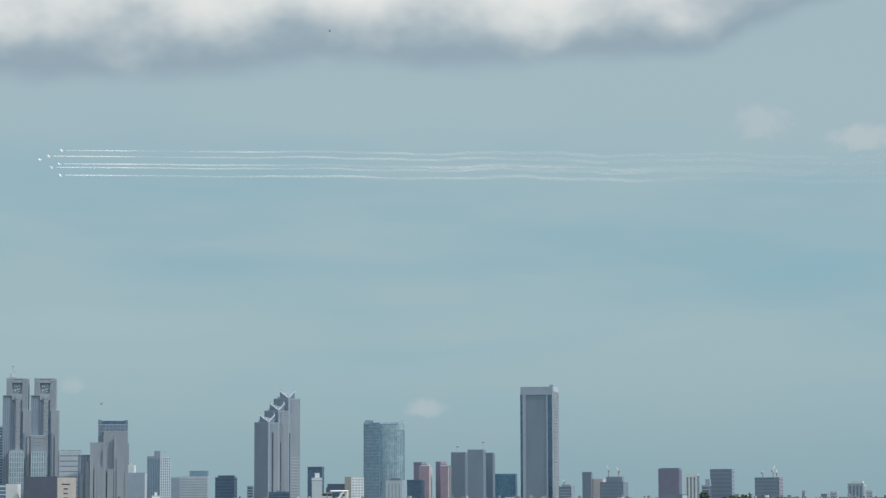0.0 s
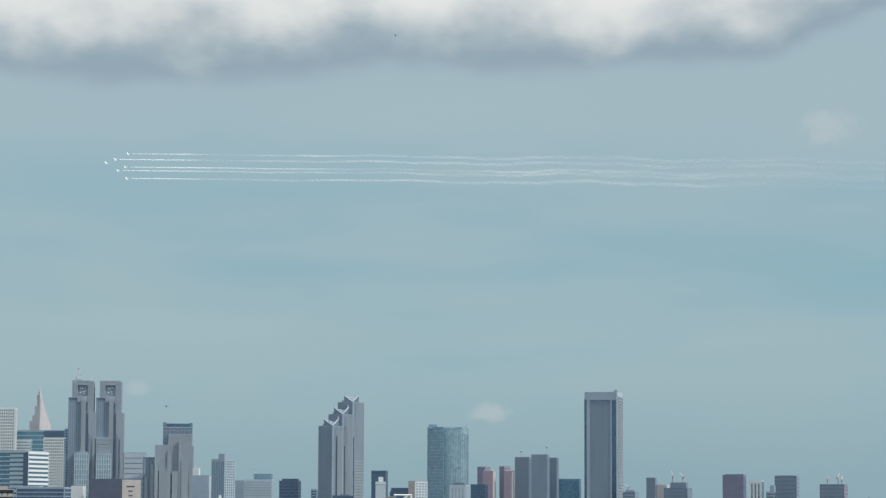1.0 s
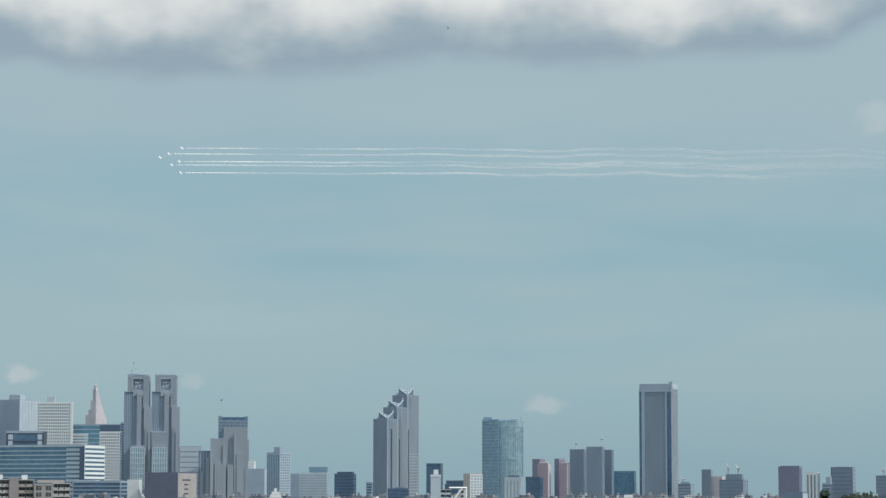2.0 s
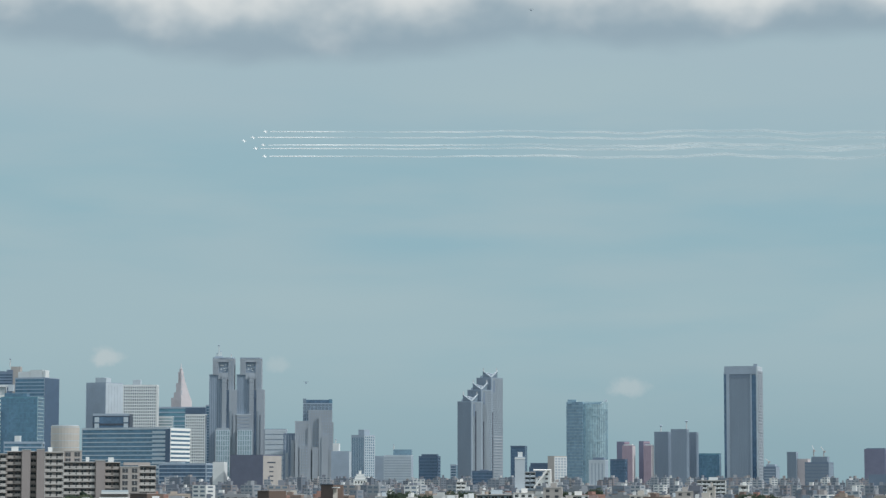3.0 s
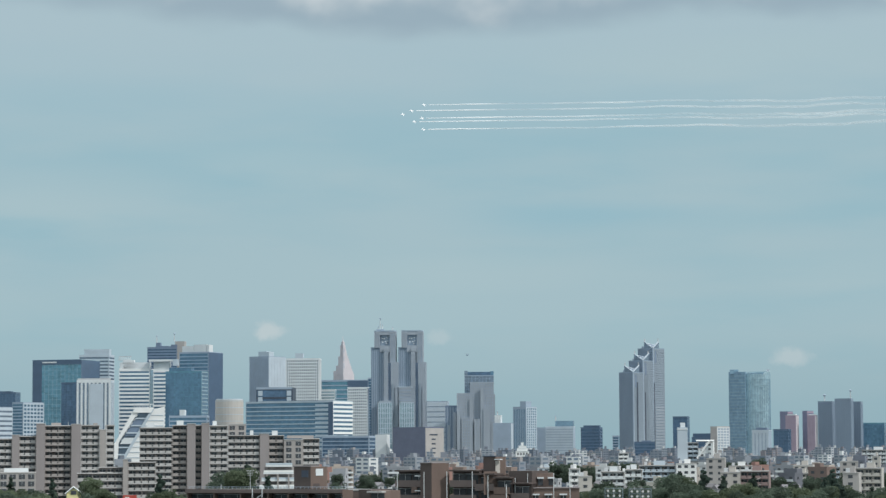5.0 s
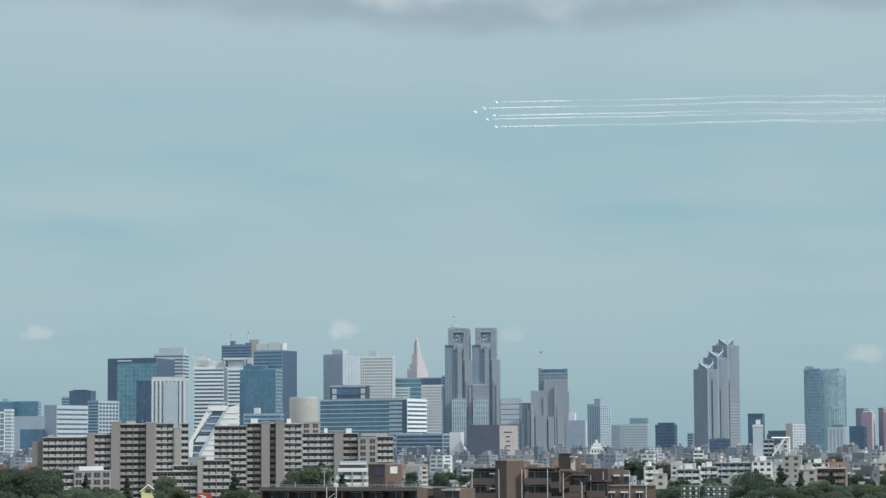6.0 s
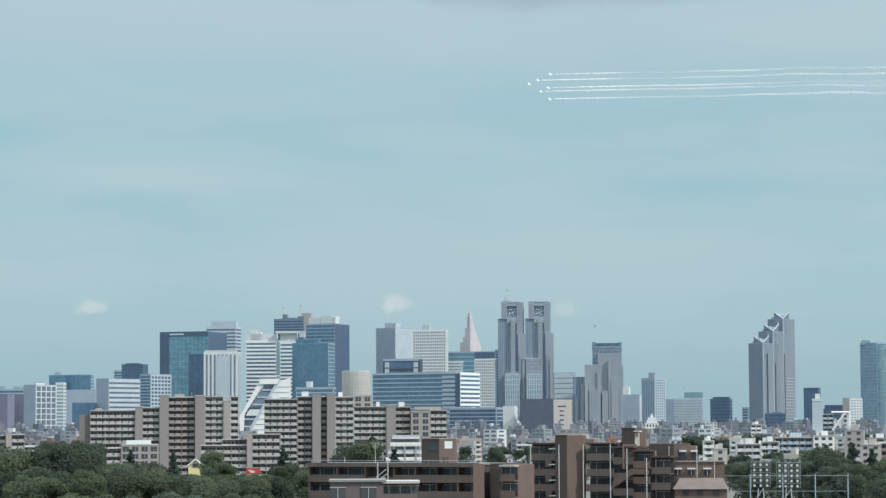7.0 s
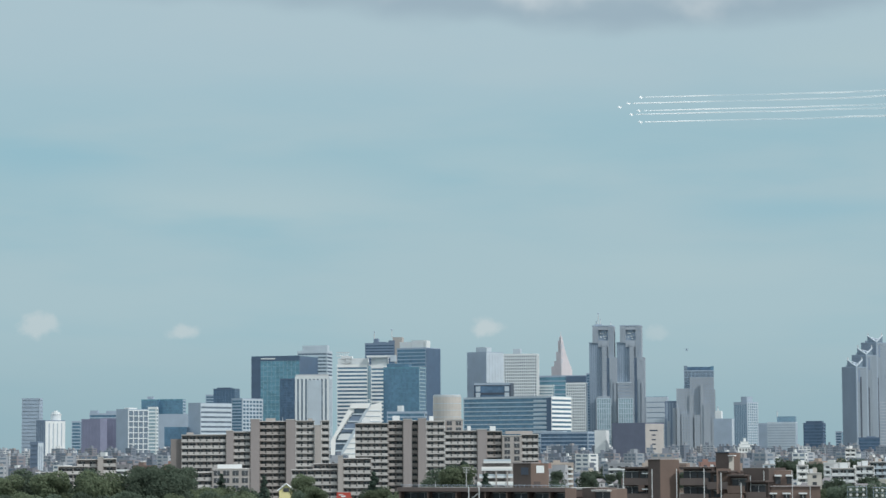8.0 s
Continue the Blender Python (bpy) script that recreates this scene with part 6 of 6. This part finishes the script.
TREES = [tree_kind("broadleaf_tree", "green broadleaf tree with a rounded uneven crown", 15.0, 4.6, LEAF, 1, leaf=0.32, count=9000),
         tree_kind("broadleaf_tree", "dark green broadleaf tree with a dense crown", 16.0, 5.0, LEAFDARK, 2, leaf=0.32, count=9500),
         tree_kind("broadleaf_tree", "tall green broadleaf tree with open limbs", 17.0, 4.4, LEAF, 3, leaf=0.32, count=8600),
         tree_kind("broadleaf_tree", "small green broadleaf tree", 12.0, 4.0, LEAFDARK, 4, leaf=0.3, count=6500)]
PINES = [tree_kind("conifer_tree", "dark green conifer with drooping boughs", 18.0, 3.4, PINE, 7, True, 3600, 0.5),
         tree_kind("conifer_tree", "slender dark conifer among houses", 15.0, 2.4, PINE, 8, True, 2600, 0.45)]
FAR_TREES = [tree_kind("broadleaf_tree", "dark green tree between far houses", 13.0, 4.4, LEAFDARK, 11, leaf=0.6, count=1800),
             tree_kind("broadleaf_tree", "green tree between far houses", 14.0, 5.0, LEAF, 12, leaf=0.62, count=1800)]
placed = set()


def plant(p, x, y, h, turn):
    base = p["height"]
    s = h / base
    m = pose(x, y, 0, 0, 0, turn)
    ob = p
    if p in placed:
        ob = copy_thing(p, m)
    placed.add(p)
    ob.matrix_basis = m @ Matrix.Diagonal((s, s, s, 1))
    ob["group"] = "trees of the wood"


rnd = random.Random(5)
for d, a0, a1, h0, h1, gap in ((395, -17.5, -10.2, 11.5, 13.5, 5.0), (430, -17.5, -9.6, 13.5, 15.5, 5.2), (470, -17.5, -9.2, 14.0, 16.0, 5.6), (510, -17.5, -13.4, 17.5, 20.0, 5.6), (520, -13.4, -8.8, 13.2, 15.4, 6.5),
                               (580, -17.5, -8.4, 12.2, 15.2, 7.0), (660, -17, -7.5, 12.0, 15.0, 8.5), (740, -17, -5, 10.0, 13.5, 11.0), (830, -17, -4.5, 9.0, 12.0, 13.0),
                               (530, 2.9, 9.5, 12.0, 14.0, 4.6), (530, 0.9, 2.9, 10.5, 12.5, 4.6), (560, 2.6, 9.5, 13.0, 15.6, 5.0), (575, 0.8, 2.6, 11.0, 13.5, 5.0), (620, 0.6, 10.5, 13.0, 15.8, 5.6), (700, -3.0, 11.0, 9.5, 13.0, 10.0), (790, -3.0, 11.0, 8.0, 11.5, 13.0), (880, -4.0, 11.0, 7.0, 10.5, 16.0),
                               (430, 9.9, 16.5, 12.0, 15.0, 6.0), (470, 11.1, 12.9, 22.0, 25.0, 4.5), (500, 7.8, 10.5, 14.5, 17.0, 6.0)):
    x = d * math.tan(radians(a0))
    while x < d * math.tan(radians(a1)):
        big = noise.noise((x * 0.02, d * 0.02, 0.0)) * 0.5 + 0.5
        p = rnd.choice(FAR_TREES) if d > 690 else rnd.choice(TREES[:3] if big > 0.4 else TREES) if a0 < 0 else rnd.choice((TREES[1], TREES[1], TREES[3], TREES[0], PINES[1]))
        h = h0 + (h1 - h0) * min(1, max(0, big * 0.7 + rnd.uniform(0, 0.45)))
        az = math.degrees(math.atan2(x, d))
        if d < 840 and min(abs(az + 10.1), abs(az + 11.4)) < 0.55:
            h = min(h, 21.5 - 14.0 * d / 850)
        plant(p, x + rnd.uniform(-1, 1), d + rnd.uniform(-9, 9), h, rnd.uniform(0, 360))
        x += gap * rnd.uniform(0.7, 1.3)
plant(TREES[2], -74.4, 555.0, 19.7, 0)
plant(PINES[0], -73.4, 560.5, 20.4, 53)
plant(TREES[1], -78.5, 564.6, 18.7, 106)
plant(TREES[3], -55.9, 597.4, 15.2, 265)
plant(PINES[1], -176.7, 780.2, 16.0, 318)
plant(PINES[1], -164.1, 783.0, 15.3, 11)
plant(PINES[0], -114.8, 690.5, 17.3, 64)
plant(TREES[2], -145.0, 746.0, 16.2, 117)
plant(TREES[1], -165.3, 680.2, 19.5, 170)
plant(TREES[1], -75.1, 896.9, 15.6, 223)
plant(PINES[0], 26.0, 639.5, 17.7, 276)
plant(TREES[1], 24.3, 649.5, 17.0, 329)
plant(PINES[0], 30.9, 619.2, 18.4, 22)
plant(TREES[1], 28.7, 639.4, 15.0, 75)
plant(PINES[0], 64.3, 636.8, 17.2, 128)
plant(PINES[1], 61.2, 627.0, 16.3, 181)
plant(TREES[1], 24.4, 639.5, 17.4, 234)
plant(TREES[2], 27.5, 639.4, 16.4, 287)
plant(PINES[0], 72.1, 555.3, 18.1, 340)
plant(TREES[1], 75.1, 554.9, 18.9, 33)
plant(TREES[1], -85.1, 634.3, 19.3, 86)
plant(PINES[1], -78.0, 635.2, 17.1, 139)
plant(PINES[0], 70.0, 696.0, 18.0, 192)
plant(PINES[0], 46.0, 660.0, 17.2, 245)
plant(PINES[1], 38.5, 668.0, 16.4, 298)


def far_trees():
    """Trees of the gardens and small woods between the far houses, too many to tell apart."""
    spots = []
    for k in range(150):
        az, d = rnd.uniform(-8.0, 13.0), rnd.uniform(1050, 2500)
        spots.append((d * math.sin(radians(az)), d * math.cos(radians(az)), rnd.uniform(7, 13) if d < 1600 else rnd.uniform(10, 16)))
    for az, d, n, h in ((-2.2, 1150, 9, 11), (1.4, 1180, 9, 10), (4.6, 1230, 9, 11), (6.4, 1320, 9, 11), (9.4, 1200, 9, 11), (-4.2, 1420, 8, 12), (3.0, 1450, 9, 12), (0.15, 1450, 14, 17), (0.75, 1455, 14, 17), (2.0, 1540, 8, 13), (7.1, 1255, 14, 16), (3.75, 1500, 6, 18),
                        (8.3, 1480, 12, 14), (5.5, 1100, 9, 12), (-3.2, 1300, 8, 12), (7.0, 1900, 10, 15), (-12.5, 1500, 8, 14), (-14.4, 1350, 9, 15)):
        x0, y0 = d * math.sin(radians(az)), d * math.cos(radians(az))
        spots += [(x0 + rnd.uniform(-1, 1) * n * 1.9, y0 + rnd.uniform(-14, 14), h * rnd.uniform(0.75, 1.1)) for k in range(n)]
    src = [[o.data for o in p.children if o.data.name.startswith("crown")][0] for p in FAR_TREES]
    co, total = [], 0
    for k, (x, y, h) in enumerate(spots):
        me, p = src[k % 2], FAR_TREES[k % 2]
        v = np.empty(len(me.vertices) * 3)
        me.vertices.foreach_get("co", v)
        v = v.reshape(-1, 3) * (h / p["height"])
        a = rnd.uniform(0, 6.28)
        c, s = math.cos(a), math.sin(a)
        co.append(np.stack((x + c * v[:, 0] - s * v[:, 1], y + s * v[:, 0] + c * v[:, 1], v[:, 2]), 1))
    co = np.concatenate(co)
    me = bpy.data.meshes.new("far_trees")
    me.from_pydata(co.tolist(), [], np.arange(len(co)).reshape(-1, 4).tolist())
    me.materials.append(LEAFDARK)
    tagged(new("far_trees", me), "dark green garden trees and small woods between houses", "trees", kind="stuff")


far_trees()


# ---- sports ground lights and net ----
def floodlight(x, y, turn, wide, rows, top):
    t = thing("floodlight", "white floodlight rack on a lattice mast", "floodlight", x, y, 0, turn, "sports ground lights")
    bm = bmesh.new()
    for sx in (-0.9, 0.9):
        tube(bm, (sx * 1.4, 0, 0), (sx * 0.5, 0, top - 5), 0.12, 0.1, 5)
    for k in range(6):
        z = (top - 5) * k / 6
        tube(bm, (-1.2 + 0.12 * k, 0, z), (1.1 - 0.12 * k, 0, z + (top - 5) / 6), 0.06, 0.06, 4)
    part("mast", bm, STEEL, t)
    bm = bmesh.new()
    for r in range(rows):
        box(bm, -wide / 2, wide / 2, -0.08, 0.08, top - 1.0 * r - 0.06, top - 1.0 * r)
    for sx in (-wide / 2, 0, wide / 2):
        box(bm, sx - 0.04, sx + 0.04, 0.08, 0.18, top - rows, top + 0.1)
    part("rack", bm, GREY, t, kind="stuff")
    for r in range(rows):
        n = int(wide / 0.95)
        for c in range(n):
            bm = bmesh.new()
            tube(bm, (-wide / 2 + (c + 0.5) * wide / n, -0.1, top - r - 0.45), (-wide / 2 + (c + 0.5) * wide / n, -0.55, top - r - 0.55), 0.12, 0.27, 8)
            part("lamp", bm, BRIGHT, t)


floodlight(7.5, 515.9, -0.8, 3.6, 5, 15.2)
floodlight(12.9, 518.8, -1.4, 4.5, 5, 15.0)


def ball_net(x0, y0, x1, y1, n, h):
    t = thing("ball_net", "tall sports net on grey steel posts", "fence", x0, y0, 0)
    for i in range(n + 1):
        f = i / n
        bm = bmesh.new()
        tube(bm, ((x1 - x0) * f, (y1 - y0) * f, 0), ((x1 - x0) * f, (y1 - y0) * f, h), 0.14, 0.11, 8)
        part("post", bm, GREY, t)
    for z in (h - 0.3, h * 0.75):
        bm = bmesh.new()
        tube(bm, (0, 0, z), (x1 - x0, y1 - y0, z), 0.035, 0.035, 4)
        part("cable", bm, GREY, t)


ball_net(-0.7, 512.0, 23.8, 511.4, 4, 12.9)


# ---- aircraft and smoke ----
def smoke_material():
    """Smoke that is dense behind the jet and thins out in puffs along the trail."""
    m = bpy.data.materials.new("display_smoke")
    m.use_nodes = True
    t = m.node_tree
    b = t.nodes["Principled BSDF"]
    b.inputs["Base Color"].default_value, b.inputs["Roughness"].default_value = (0.93, 0.95, 0.96, 1), 1.0
    b.inputs["Specular IOR Level"].default_value = 0.0
    co = t.nodes.new("ShaderNodeTexCoord")
    sp = t.nodes.new("ShaderNodeSeparateXYZ")
    t.links.new(co.outputs["Object"], sp.inputs[0])
    fade = t.nodes.new("ShaderNodeValToRGB")
    along = t.nodes.new("ShaderNodeMath")
    along.operation = "DIVIDE"
    t.links.new(sp.outputs[0], along.inputs[0])
    along.inputs[1].default_value = 1750.0
    t.links.new(along.outputs[0], fade.inputs[0])
    stops = ((0.0, 0.55), (0.06, 0.50), (0.09, 0.22), (0.45, 0.13), (0.70, 0.05), (1.0, 0.0))
    while len(fade.color_ramp.elements) < len(stops):
        fade.color_ramp.elements.new(0.5)
    for e, (p, v) in zip(fade.color_ramp.elements, stops):
        e.position, e.color = p, (v, v, v, 1)
    where = t.nodes.new("ShaderNodeObjectInfo")
    add = t.nodes.new("ShaderNodeVectorMath")
    add.operation = "ADD"
    t.links.new(co.outputs["Object"], add.inputs[0])
    t.links.new(where.outputs["Location"], add.inputs[1])
    mp = t.nodes.new("ShaderNodeMapping")
    mp.inputs["Scale"].default_value = (0.007, 0.0, 0.05)
    t.links.new(add.outputs[0], mp.inputs[0])
    n = t.nodes.new("ShaderNodeTexNoise")
    n.inputs["Scale"].default_value, n.inputs["Detail"].default_value = 1.0, 4.0
    t.links.new(mp.outputs[0], n.inputs["Vector"])
    thin = t.nodes.new("ShaderNodeMapRange")
    t.links.new(n.outputs[0], thin.inputs[0])
    for i, v in enumerate((0.36, 0.64, 0.25, 1.15)):
        thin.inputs[i + 1].default_value = v
    mu = t.nodes.new("ShaderNodeMath")
    mu.operation = "MULTIPLY"
    t.links.new(fade.outputs[0], mu.inputs[0])
    t.links.new(thin.outputs[0], mu.inputs[1])
    t.links.new(mu.outputs[0], b.inputs["Alpha"])
    return m


SMOKE = smoke_material()


def jet(x, y, z, smoke):
    t = thing("display_jet", "small white and blue jet in close formation", "aircraft", x, y, z, 32, "display jets")
    t.scale = (0.72, 0.72, 0.72)
    bm = bmesh.new()
    for (a, r0), (b, r1) in zip(((-6.0, 0.1), (-4.6, 0.6), (-2.5, 0.95), (3.0, 0.95), (5.5, 0.5)), ((-4.6, 0.6), (-2.5, 0.95), (3.0, 0.95), (5.5, 0.5), (6.0, 0.4))):
        tube(bm, (a, 0, 0), (b, 0, 0), r0, r1, 10)
    part("fuselage", bm, JETWHITE, t)
    def flat(name, pts, thick, mat, upright=False):
        bm = bmesh.new()
        up = Vector((0, thick, 0)) if upright else Vector((0, 0, thick))
        lo, hi = [bm.verts.new(Vector(p) - up) for p in pts], [bm.verts.new(Vector(p) + up) for p in pts]
        bm.faces.new(hi)
        bm.faces.new(lo[::-1])
        for i in range(len(pts)):
            j = (i + 1) % len(pts)
            bm.faces.new((lo[i], lo[j], hi[j], hi[i]))
        part(name, bm, mat, t)
    for s in (-1, 1):
        flat("wing", ((-1.6, 0.6 * s, 0.1), (1.4, 0.6 * s, 0.1), (2.2, 3.6 * s, 3.8 * s), (0.4, 3.6 * s, 3.8 * s)), 0.2, JETWHITE)
        flat("tailplane", ((4.0, 0.4 * s, 0.2), (5.6, 0.4 * s, 0.2), (6.2, 2.0 * s, 1.0 * s), (5.3, 2.0 * s, 1.0 * s)), 0.1, JETWHITE)
    flat("fin", ((3.2, 0, 0.7), (5.6, 0, 0.5), (6.4, -1.2, 2.8), (5.4, -1.2, 2.8)), 0.1, JETWHITE, True)
    boxpart("canopy", (-3.6, -1.2, -0.4, 0.4, 0.75, 1.35), GLASS_NAVY, t)
    if not smoke:
        return
    s = thing("smoke_trail", "thin white smoke trail thinning out behind a jet", "smoke", x + 9, y, z, 0, "smoke trails")
    ph = z * 0.7
    # a dense core inside a wider, softer sheath
    for name, start, end in (("core", 0.55, 1.3), ("sheath", 0.85, 3.0)):
        bm = bmesh.new()
        rings, steps = [], 220
        for k in range(steps + 1):
            u = 1750 * k / steps
            amp = min(1.0, max(0.0, u - 120) / 700)
            zz = amp * (2.6 * math.sin(u * 0.017 + 0.3) + 1.5 * math.sin(u * 0.041 + 1.0 + ph * 0.1) + 0.6 * math.sin(u * 0.11 + ph)) + 0.002 * u
            r = start + (end - start) * min(1, u / 900)
            rings.append([bm.verts.new((u, r * math.cos(q * math.tau / 7), zz + r * math.sin(q * math.tau / 7))) for q in range(7)])
        for a, b in zip(rings, rings[1:]):
            for q in range(7):
                bm.faces.new((a[q], a[(q + 1) % 7], b[(q + 1) % 7], b[q]))
        part(name, bm, SMOKE, s).visible_shadow = False


jet(-308.2, 4489.4, 635.8, False)
jet(-292.2, 4490.5, 642.3, True)
jet(-270.0, 4491.9, 653.1, True)
jet(-287.3, 4490.8, 622.3, True)
jet(-273.9, 4491.7, 628.8, True)
jet(-271.3, 4491.8, 608.4, True)


def helicopter(x, y, z):
    t = thing("helicopter", "small dark helicopter hovering in the distance", "helicopter", x, y, z, 78)
    bm = bmesh.new()
    bmesh.ops.create_icosphere(bm, subdivisions=2, radius=1.7, matrix=Matrix.Diagonal((1.7, 0.9, 1, 1)))
    part("cabin", bm, DARKSTONE, t)
    bm = bmesh.new()
    tube(bm, (2, 0, 0.4), (8, 0, 0.9), 0.5, 0.2, 8)
    part("tail_boom", bm, DARKSTONE, t)
    boxpart("tail_fin", (7.4, 8.3, -0.1, 0.1, 0.3, 2.4), DARKSTONE, t)
    for k in range(4):
        bm = bmesh.new()
        a = k * math.pi / 2 + 0.4
        tube(bm, (0, 0, 2.1), (5.5 * math.cos(a), 5.5 * math.sin(a), 2.2), 0.14, 0.1, 4)
        part("rotor_blade", bm, BLACK, t)
    boxpart("rotor_mast", (-0.2, 0.2, -0.2, 0.2, 1.4, 2.2), BLACK, t)
    for s in (-1, 1):
        bm = bmesh.new()
        tube(bm, (-1.8, s, -2.0), (1.8, s, -2.0), 0.12, 0.12, 5)
        part("skid", bm, BLACK, t)


helicopter(-209.1, 4845.5, 214.9)
helicopter(226.4, 4844.7, 943.5)
